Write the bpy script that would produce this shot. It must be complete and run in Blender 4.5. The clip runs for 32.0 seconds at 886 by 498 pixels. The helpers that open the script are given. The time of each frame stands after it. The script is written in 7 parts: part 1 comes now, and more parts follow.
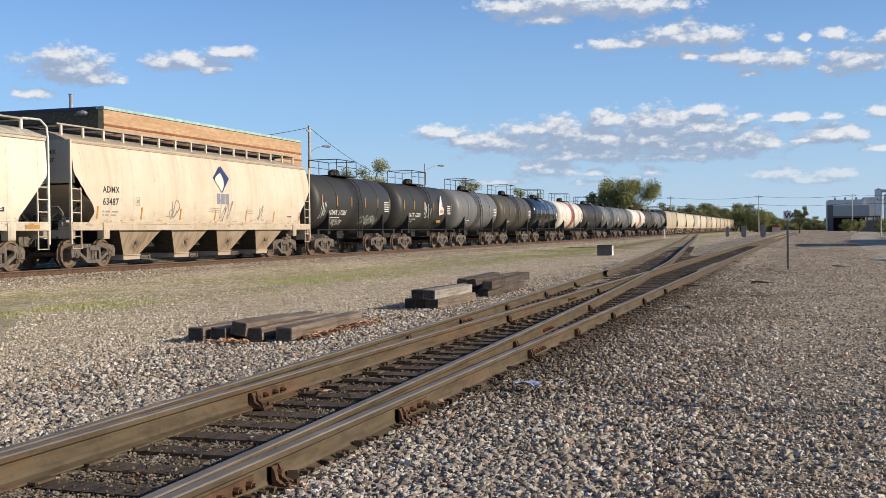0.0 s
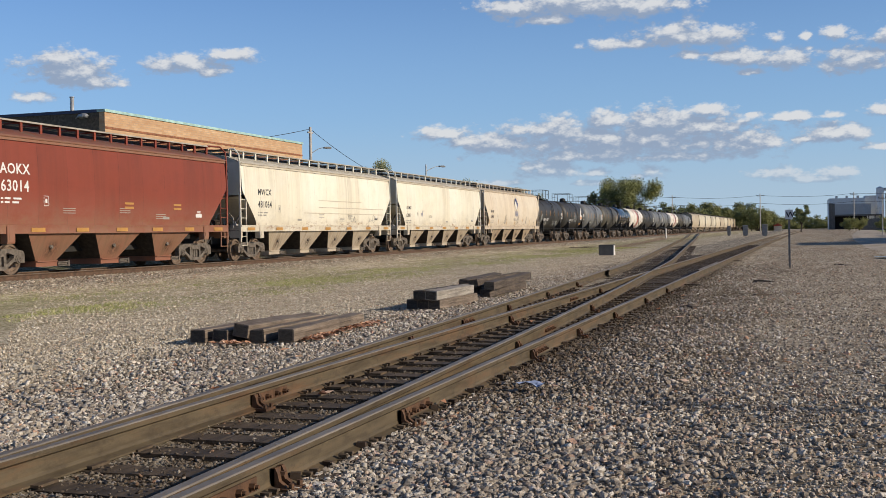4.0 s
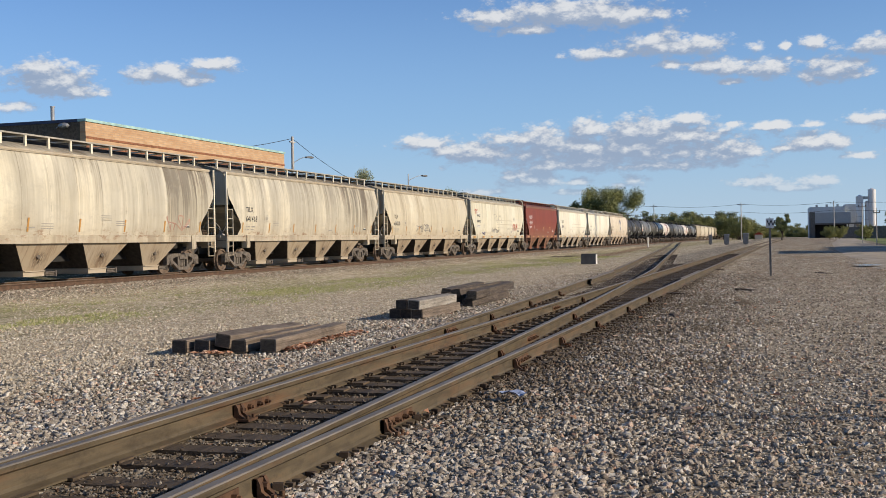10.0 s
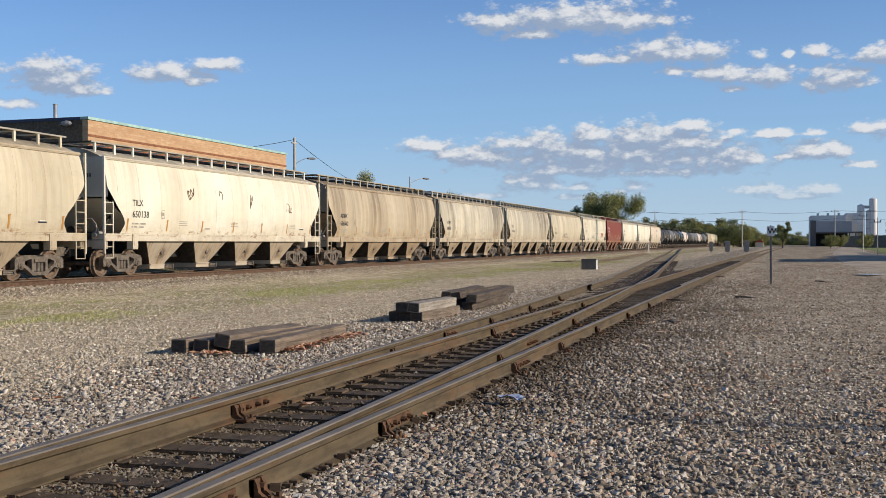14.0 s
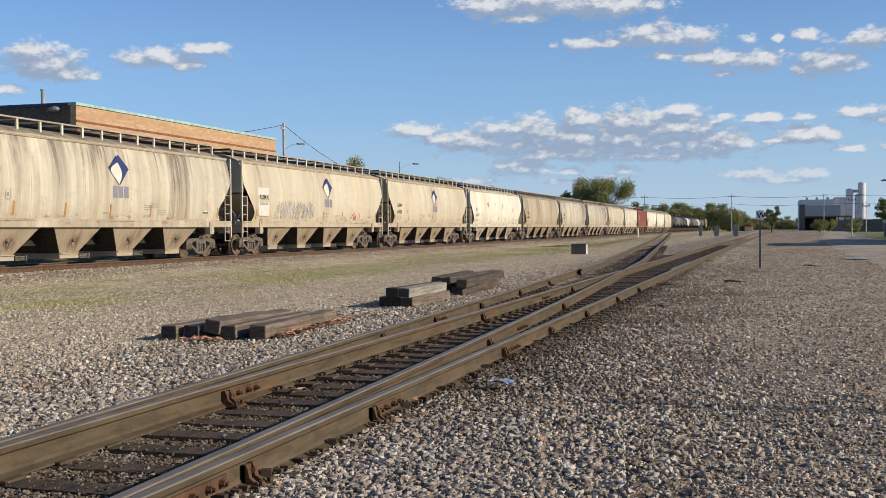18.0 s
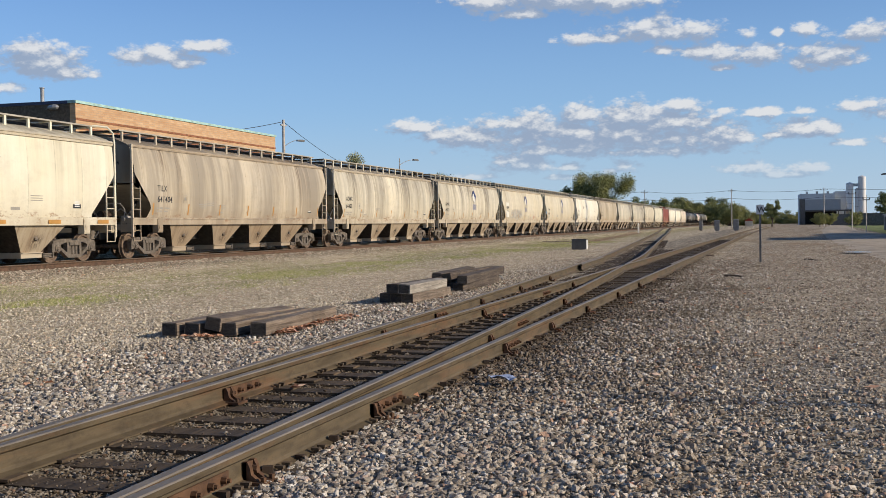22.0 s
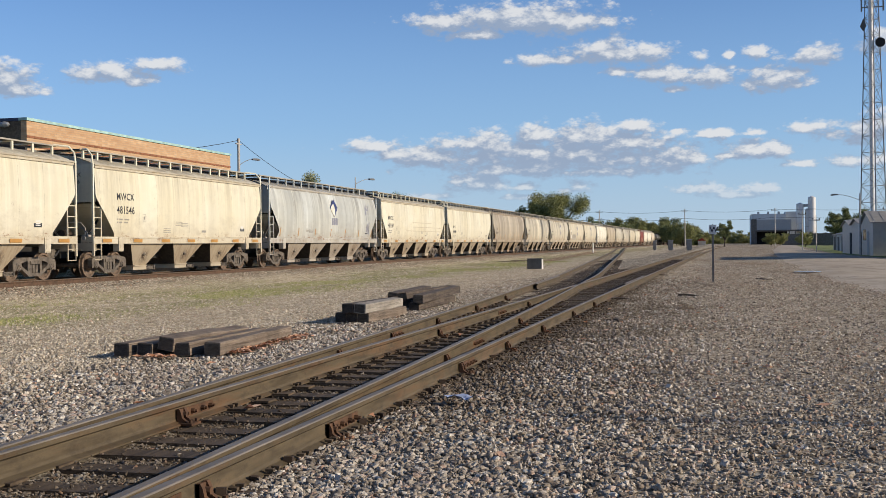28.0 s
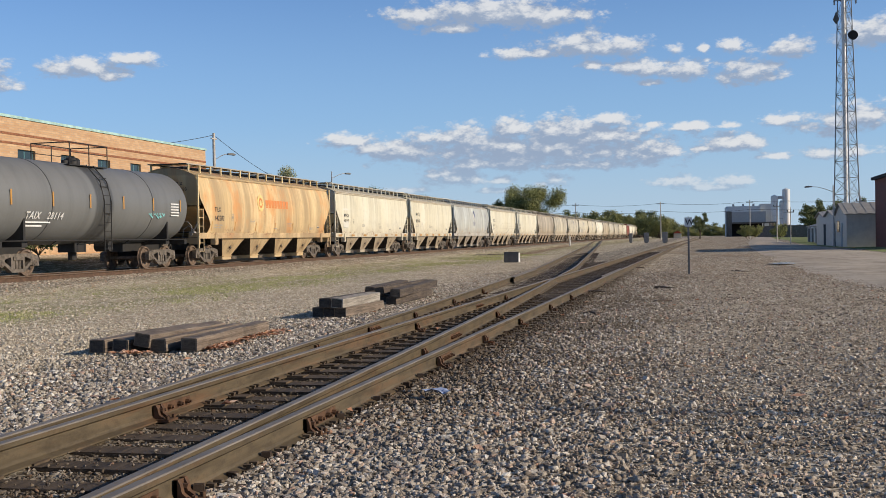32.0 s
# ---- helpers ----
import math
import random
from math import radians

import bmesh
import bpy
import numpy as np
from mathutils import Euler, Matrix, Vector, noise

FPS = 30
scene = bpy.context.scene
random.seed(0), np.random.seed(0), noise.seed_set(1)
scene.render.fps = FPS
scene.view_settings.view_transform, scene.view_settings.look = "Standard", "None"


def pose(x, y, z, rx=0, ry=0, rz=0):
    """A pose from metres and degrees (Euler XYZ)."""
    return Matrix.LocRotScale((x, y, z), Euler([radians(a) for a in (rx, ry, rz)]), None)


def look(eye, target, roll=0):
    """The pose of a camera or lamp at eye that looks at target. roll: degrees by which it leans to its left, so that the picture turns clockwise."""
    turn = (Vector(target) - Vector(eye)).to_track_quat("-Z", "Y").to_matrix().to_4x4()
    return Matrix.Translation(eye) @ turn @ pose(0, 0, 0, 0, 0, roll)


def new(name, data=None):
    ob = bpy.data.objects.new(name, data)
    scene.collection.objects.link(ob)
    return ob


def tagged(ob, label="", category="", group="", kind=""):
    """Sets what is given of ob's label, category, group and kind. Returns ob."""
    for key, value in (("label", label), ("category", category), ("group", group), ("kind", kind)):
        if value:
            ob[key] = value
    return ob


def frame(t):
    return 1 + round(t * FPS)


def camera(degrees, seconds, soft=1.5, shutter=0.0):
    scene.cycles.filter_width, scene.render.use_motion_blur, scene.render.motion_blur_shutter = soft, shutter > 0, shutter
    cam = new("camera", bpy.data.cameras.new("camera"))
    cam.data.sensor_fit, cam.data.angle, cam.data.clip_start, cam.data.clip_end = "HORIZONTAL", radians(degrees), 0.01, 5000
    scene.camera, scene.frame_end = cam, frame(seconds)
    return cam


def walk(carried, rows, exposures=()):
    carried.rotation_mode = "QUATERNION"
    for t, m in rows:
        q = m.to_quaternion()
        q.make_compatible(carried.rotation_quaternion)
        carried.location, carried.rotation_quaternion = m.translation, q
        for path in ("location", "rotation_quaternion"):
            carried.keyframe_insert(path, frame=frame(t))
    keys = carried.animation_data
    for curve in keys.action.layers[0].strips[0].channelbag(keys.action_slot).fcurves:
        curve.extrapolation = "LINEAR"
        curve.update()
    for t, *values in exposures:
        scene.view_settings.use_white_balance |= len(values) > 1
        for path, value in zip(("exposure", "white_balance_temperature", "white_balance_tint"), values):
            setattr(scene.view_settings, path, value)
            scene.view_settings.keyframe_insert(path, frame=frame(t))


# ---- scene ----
# Plan: y runs along the main line, away from the viewer; x to the right of it; z = 0 on the yard's ballast.
# The viewer stands at the origin; the near track lies at x = -3.6, the main line at x = -22.75.
EYE_Z = 1.48
EXPOSURES = [(0.0, 0.10, 6250, 10), (1.0, 0.0, 6250, 10), (2.0, -0.09, 6250, 10), (3.0, -0.15, 6250, 10), (6.0, -0.05, 6250, 10), (8.0, -0.04, 6250, 10), (32.0, -0.05, 6250, 10)]
cam = camera(44.0, 32.0, soft=0.55)
walk(cam, [
    (0.0, pose(0, 0, EYE_Z, 89.101, 0.688, 17.748)),
    (0.5, pose(0, 0, EYE_Z, 89.203, 0.659, 17.978)),
    (1.0, pose(0, 0, EYE_Z, 89.139, 0.532, 18.243)),
    (1.5, pose(0, 0, EYE_Z, 89.178, 0.869, 18.042)),
    (2.0, pose(0, 0, EYE_Z, 89.246, 0.992, 18.034)),
    (2.5, pose(0, 0, EYE_Z, 89.265, 0.806, 18.022)),
    (3.0, pose(0, 0, EYE_Z, 89.142, 0.823, 17.870)),
    (3.5, pose(0, 0, EYE_Z, 89.104, 1.032, 17.821)),
    (5.5, pose(0, 0, EYE_Z, 89.330, 0.931, 17.855)),
    (6.0, pose(0, 0, EYE_Z, 89.187, 0.979, 17.834)),
    (6.5, pose(0, 0, EYE_Z, 89.348, 0.850, 17.718)),
    (7.0, pose(0, 0, EYE_Z, 88.849, 1.112, 17.845)),
    (7.5, pose(0, 0, EYE_Z, 89.228, 1.256, 17.525)),
    (8.0, pose(0, 0, EYE_Z, 89.443, 1.168, 17.385)),
    (8.5, pose(0, 0, EYE_Z, 89.487, 1.178, 17.276)),
    (9.0, pose(0, 0, EYE_Z, 89.487, 1.217, 17.155)),
    (9.5, pose(0, 0, EYE_Z, 89.585, 1.104, 17.115)),
    (10.0, pose(0, 0, EYE_Z, 89.610, 1.143, 16.912)),
    (10.5, pose(0, 0, EYE_Z, 89.692, 1.020, 16.888)),
    (11.0, pose(0, 0, EYE_Z, 89.772, 0.824, 16.849)),
    (11.5, pose(0, 0, EYE_Z, 89.792, 1.057, 16.834)),
    (12.0, pose(0, 0, EYE_Z, 89.842, 1.266, 16.939)),
    (12.5, pose(0, 0, EYE_Z, 89.900, 1.295, 16.955)),
    (13.0, pose(0, 0, EYE_Z, 89.801, 0.956, 16.986)),
    (13.5, pose(0, 0, EYE_Z, 89.816, 0.582, 17.023)),
    (14.0, pose(0, 0, EYE_Z, 89.774, 0.316, 16.946)),
    (14.5, pose(0, 0, EYE_Z, 89.614, 0.373, 16.860)),
    (16.5, pose(0, 0, EYE_Z, 89.213, 0.408, 16.658)),
    (17.0, pose(0, 0, EYE_Z, 89.149, 0.263, 16.586)),
    (17.5, pose(0, 0, EYE_Z, 89.029, 0.433, 16.435)),
    (18.0, pose(0, 0, EYE_Z, 88.995, 0.482, 16.424)),
    (18.5, pose(0, 0, EYE_Z, 88.931, 0.338, 16.468)),
    (19.0, pose(0, 0, EYE_Z, 88.893, 0.633, 16.503)),
    (19.5, pose(0, 0, EYE_Z, 89.001, 0.560, 16.598)),
    (20.0, pose(0, 0, EYE_Z, 89.022, 0.302, 16.656)),
    (20.5, pose(0, 0, EYE_Z, 88.947, 0.539, 16.666)),
    (21.0, pose(0, 0, EYE_Z, 88.926, 0.840, 16.609)),
    (21.5, pose(0, 0, EYE_Z, 88.869, 0.827, 16.530)),
    (22.0, pose(0, 0, EYE_Z, 88.788, 0.784, 16.435)),
    (22.5, pose(0, 0, EYE_Z, 88.804, 0.828, 16.263)),
    (23.0, pose(0, 0, EYE_Z, 88.947, 1.034, 16.090)),
    (23.5, pose(0, 0, EYE_Z, 89.072, 1.127, 15.940)),
    (24.0, pose(0, 0, EYE_Z, 89.127, 0.896, 15.712)),
    (24.5, pose(0, 0, EYE_Z, 89.341, 0.664, 15.448)),
    (25.0, pose(0, 0, EYE_Z, 89.556, 0.394, 15.221)),
    (25.5, pose(0, 0, EYE_Z, 89.881, 0.640, 15.085)),
    (27.5, pose(0, 0, EYE_Z, 89.773, 0.729, 14.371)),
    (28.0, pose(0, 0, EYE_Z, 89.771, 0.712, 14.131)),
    (28.5, pose(0, 0, EYE_Z, 89.705, 0.928, 13.887)),
    (29.0, pose(0, 0, EYE_Z, 89.645, 0.950, 13.627)),
    (29.5, pose(0, 0, EYE_Z, 89.619, 0.969, 13.398)),
    (30.0, pose(0, 0, EYE_Z, 89.625, 1.124, 13.193)),
    (30.5, pose(0, 0, EYE_Z, 89.602, 1.272, 13.042)),
    (31.0, pose(0, 0, EYE_Z, 89.621, 1.159, 12.933)),
    (31.5, pose(0, 0, EYE_Z, 89.568, 0.964, 12.903)),
    (32.0, pose(0, 0, EYE_Z, 89.437, 1.053, 12.923)),
], exposures=EXPOSURES)

# ---- sky and sun ----
SUN_TO = Vector((1.0, -0.02, 0.405)).normalized()
world = bpy.data.worlds.new("sky")
scene.world = world
world.use_nodes = True


# cumulus: azimuth from +y and elevation in degrees, half width, half height
LEFT_CLOUDS = [(-36.5, 8.2, 2.4, 0.97), (-37.0, 8.8, 0.9, 0.59), (-35.2, 7.7, 1.3, 0.44), (-38.2, 6.9, 0.9, 0.32), (-30.6, 8.7, 2.1, 0.56), (-28.5, 9.1, 1.5, 0.39), (-32.0, 8.6, 0.9, 0.50), (-29.7, 8.3, 0.8, 0.34)]
HIGH_CLOUDS = [(-10.2, 11.4, 4.7, 0.95), (-13.8, 11.4, 2.1, 0.56), (-7.6, 11.2, 2.6, 0.67), (-12.0, 10.8, 1.8, 0.34), (-5.4, 9.7, 2.5, 0.67), (-8.5, 9.4, 2.0, 0.34), (-3.3, 9.6, 1.1, 0.61), (-0.8, 9.3, 0.5, 0.30), (0.6, 9.3, 0.3, 0.25),
               (-2.8, 8.5, 1.9, 0.56), (-0.4, 8.3, 1.3, 0.66), (-2.0, 7.7, 0.8, 0.22), (-4.9, 8.7, 0.9, 0.28), (2.0, 9.4, 0.7, 0.38), (2.8, 8.0, 1.8, 0.76), (1.6, 7.8, 0.8, 0.38), (4.8, 9.0, 1.2, 0.64), (8.8, 9.4, 2.2, 0.80)]
MAIN_BANK = [(-8.5, 4.5, 6.6, 0.98), (-13.8, 5.2, 0.9, 0.50), (-11.7, 5.2, 1.5, 0.55), (-9.1, 5.5, 1.2, 0.52), (-6.5, 5.4, 1.8, 0.69), (-4.4, 5.0, 2.0, 0.74), (-2.2, 4.1, 1.9, 0.68), (-10.3, 3.8, 3.2, 0.35), (-4.0, 5.9, 1.1, 0.34),
             (-14.8, 4.5, 2.1, 0.58), (-17.8, 5.1, 1.2, 0.38), (-16.4, 4.7, 1.5, 0.35), (-5.4, 3.7, 3.4, 0.35)]
LOW_CLOUDS = [(-0.1, 5.4, 1.0, 0.31), (1.8, 5.4, 0.5, 0.22), (2.0, 4.5, 1.7, 0.61), (3.9, 3.8, 0.9, 0.25), (0.4, 4.3, 0.8, 0.22), (4.3, 5.5, 1.2, 0.38), (-2.0, 5.6, 0.5, 0.20), (-12.0, 3.1, 1.8, 0.53), (-13.1, 3.3, 0.8, 0.38), (-9.9, 2.9, 0.9, 0.29),
              (-7.0, 2.9, 0.7, 0.41), (-7.7, 2.7, 0.5, 0.20), (-0.7, 2.6, 1.4, 0.37), (2.0, 2.6, 1.4, 0.36), (1.0, 2.3, 2.0, 0.22), (-14.7, 2.5, 1.5, 0.21), (-10.0, 2.4, 1.2, 0.18), (7.0, 5.2, 1.9, 0.75), (8.2, 5.6, 1.4, 0.68), (6.9, 3.8, 1.9, 0.37)]


def cloud_group():
    """A node group: a point (azimuth, elevation) in, the amount of cloud there out."""
    g = bpy.data.node_groups.new("cloud_field", "ShaderNodeTree")
    g.interface.new_socket("Point", in_out="INPUT", socket_type="NodeSocketVector")
    g.interface.new_socket("Amount", in_out="OUTPUT", socket_type="NodeSocketFloat")
    gi, go = g.nodes.new("NodeGroupInput"), g.nodes.new("NodeGroupOutput")
    best = None
    for a, e, w, h in LEFT_CLOUDS + HIGH_CLOUDS + [(p, q, r * 1.12, v * 1.2) for p, q, r, v in MAIN_BANK] + LOW_CLOUDS:
        w, h = w * 1.22, h * 1.25
        v = g.nodes.new("ShaderNodeVectorMath")
        v.operation = "MULTIPLY_ADD"
        v.inputs[1].default_value = (1 / w, 1 / h, 0)
        v.inputs[2].default_value = (-a / w, -e / h, 0)
        g.links.new(gi.outputs[0], v.inputs[0])
        # flatter below than above
        under = g.nodes.new("ShaderNodeVectorMath")
        under.operation = "MULTIPLY"
        under.inputs[1].default_value = (-1.0, -1.35, 0)
        g.links.new(v.outputs[0], under.inputs[0])
        fold = g.nodes.new("ShaderNodeVectorMath")
        fold.operation = "MAXIMUM"
        g.links.new(v.outputs[0], fold.inputs[0])
        g.links.new(under.outputs[0], fold.inputs[1])
        d = g.nodes.new("ShaderNodeVectorMath")
        d.operation = "LENGTH"
        g.links.new(fold.outputs[0], d.inputs[0])
        if best is None:
            best = d.outputs["Value"]
        else:
            m = g.nodes.new("ShaderNodeMath")
            m.operation = "SMOOTH_MIN"
            m.inputs[2].default_value = 0.40
            g.links.new(best, m.inputs[0])
            g.links.new(d.outputs["Value"], m.inputs[1])
            best = m.outputs[0]

    def field(scale, sx, sy, detail, rough):
        mp = g.nodes.new("ShaderNodeVectorMath")
        mp.operation = "MULTIPLY"
        mp.inputs[1].default_value = (sx, sy, 0)
        g.links.new(gi.outputs[0], mp.inputs[0])
        n = g.nodes.new("ShaderNodeTexNoise")
        n.inputs["Scale"].default_value, n.inputs["Detail"].default_value, n.inputs["Roughness"].default_value = scale, detail, rough
        g.links.new(mp.outputs[0], n.inputs["Vector"])
        return n.outputs["Fac"]

    def calc(op, a, b):
        m = g.nodes.new("ShaderNodeMath")
        m.operation = op
        for sock, val in zip(m.inputs, (a, b)):
            if isinstance(val, float):
                sock.default_value = val
            else:
                g.links.new(val, sock)
        return m.outputs[0]
    puff = field(0.72, 1.0, 1.7, 8.0, 0.64)
    # rounded billows
    swell = g.nodes.new("ShaderNodeTexVoronoi")
    swell.inputs["Scale"].default_value, swell.inputs["Detail"].default_value, swell.inputs["Roughness"].default_value = 0.95, 3.0, 0.62
    stretch = g.nodes.new("ShaderNodeVectorMath")
    stretch.operation = "MULTIPLY"
    stretch.inputs[1].default_value = (1.0, 1.9, 0)
    g.links.new(gi.outputs[0], stretch.inputs[0])
    g.links.new(stretch.outputs[0], swell.inputs["Vector"])
    # scattered clouds over the rest of the sky
    wide = field(0.055, 1.0, 2.6, 5.0, 0.55)
    sep = g.nodes.new("ShaderNodeSeparateXYZ")
    g.links.new(gi.outputs[0], sep.inputs[0])
    out_of = calc("MAXIMUM", calc("SUBTRACT", -46.0, sep.outputs[0]), calc("SUBTRACT", sep.outputs[0], 14.0))
    out_of = calc("MINIMUM", calc("MAXIMUM", calc("MULTIPLY", out_of, 0.1), 0.0), 1.0)
    rest = calc("MULTIPLY", calc("MULTIPLY", calc("SUBTRACT", wide, 0.56), 7.0), out_of)
    amount = calc("ADD", calc("SUBTRACT", 1.38, best), calc("MULTIPLY", calc("SUBTRACT", puff, 0.49), 1.35))
    amount = calc("ADD", amount, calc("MULTIPLY", calc("SUBTRACT", 0.50, swell.outputs["Distance"]), 0.55))
    amount = calc("MAXIMUM", amount, calc("ADD", rest, calc("SUBTRACT", calc("MULTIPLY", puff, out_of), 0.75)))
    g.links.new(amount, go.inputs[0])
    return g


def build_sky():
    nt = world.node_tree
    nt.nodes.clear()
    out = nt.nodes.new("ShaderNodeOutputWorld")
    bg = nt.nodes.new("ShaderNodeBackground")
    sky = nt.nodes.new("ShaderNodeTexSky")
    sky.sky_type = "NISHITA"
    sky.sun_disc = False
    sky.sun_elevation = math.asin(SUN_TO.z)
    sky.sun_rotation = math.atan2(SUN_TO.x, SUN_TO.y)
    sky.altitude = 200
    sky.air_density = 1.0
    sky.dust_density = 0.0
    sky.ozone_density = 1.3
    bg.inputs["Strength"].default_value = SKY_STRENGTH

    def node(kind, op=None):
        n = nt.nodes.new(kind)
        if op:
            n.operation = op
        return n

    def calc(op, a, b=0.0, clamp=False):
        m = node("ShaderNodeMath", op)
        m.use_clamp = clamp
        for sock, val in zip(m.inputs, (a, b)):
            if isinstance(val, (int, float)):
                sock.default_value = val
            else:
                nt.links.new(val, sock)
        return m.outputs[0]
    tc = node("ShaderNodeTexCoord")
    sep = node("ShaderNodeSeparateXYZ")
    nt.links.new(tc.outputs["Generated"], sep.inputs[0])
    az = calc("MULTIPLY", calc("ARCTAN2", sep.outputs[0], sep.outputs[1]), 57.2958)
    el = calc("MULTIPLY", calc("ARCSINE", sep.outputs[2]), 57.2958)
    point = node("ShaderNodeCombineXYZ")
    nt.links.new(az, point.inputs[0])
    nt.links.new(el, point.inputs[1])
    field = cloud_group()

    def amount(dx, dy):
        a = node("ShaderNodeVectorMath", "ADD")
        a.inputs[1].default_value = (dx, dy, 0)
        nt.links.new(point.outputs[0], a.inputs[0])
        g = node("ShaderNodeGroup")
        g.node_tree = field
        nt.links.new(a.outputs[0], g.inputs[0])
        return g.outputs[0]

    def ramp(value, lo, hi):
        m = node("ShaderNodeMapRange")
        m.interpolation_type = "SMOOTHSTEP"
        m.inputs["From Min"].default_value, m.inputs["From Max"].default_value = lo, hi
        nt.links.new(value, m.inputs["Value"])
        return m.outputs[0]
    here, sunward = amount(0, 0), amount(0.26, 0.46)
    cover = ramp(here, 0.0, 0.62)
    lit = ramp(calc("SUBTRACT", here, sunward), -0.10, 0.78)

    def mix(fac, a, b):
        m = node("ShaderNodeMix")
        m.data_type = "RGBA"
        for sock, val in ((m.inputs[0], fac), (m.inputs[6], a), (m.inputs[7], b)):
            if isinstance(val, tuple):
                sock.default_value = (*val, 1)
            elif isinstance(val, (int, float)):
                sock.default_value = val
            else:
                nt.links.new(val, sock)
        return m.outputs[2]
    k = 1.0 / SKY_STRENGTH
    cloud = mix(lit, tuple(c * k for c in CLOUD_SHADE), tuple(c * k for c in CLOUD_LIGHT))
    shown = calc("MULTIPLY", cover, ramp(el, 0.0, 4.6))
    shown = calc("MULTIPLY", shown, 0.93)
    # clear blue overhead, pale haze low down
    clear = node("ShaderNodeMix")
    clear.data_type, clear.blend_type = "RGBA", "MULTIPLY"
    clear.inputs[0].default_value = 1.0
    clear.inputs[7].default_value = (0.70, 0.97, 1.42, 1)
    nt.links.new(sky.outputs[0], clear.inputs[6])
    haze = calc("MULTIPLY", calc("SUBTRACT", 1.0, ramp(el, -2.0, 19.0)), 0.80)
    air = mix(haze, clear.outputs[2], tuple(c * k for c in (0.36, 0.55, 0.77)))
    low = calc("MULTIPLY", calc("SUBTRACT", 1.0, ramp(el, -1.0, 6.5)), 0.65)
    air = mix(low, air, tuple(c * k for c in (0.53, 0.62, 0.69)))
    # the blue deepens towards the zenith
    deep = calc("MULTIPLY", ramp(el, 12.0, 48.0), 0.80)
    air = mix(deep, air, tuple(c * k for c in (0.045, 0.085, 0.17)))
    nt.links.new(mix(shown, air, cloud), bg.inputs["Color"])
    nt.links.new(bg.outputs[0], out.inputs[0])


SKY_STRENGTH = 0.09
CLOUD_SHADE = (0.33, 0.40, 0.52)
CLOUD_LIGHT = (0.80, 0.79, 0.775)
build_sky()
sun = new("sun", bpy.data.lights.new("sun", "SUN"))
sun.data.energy = 5.0
sun.data.angle = radians(0.6)
sun.data.color = (1.0, 0.84, 0.63)
sun.matrix_world = look((60, 20, 60), Vector((60, 20, 60)) - SUN_TO)


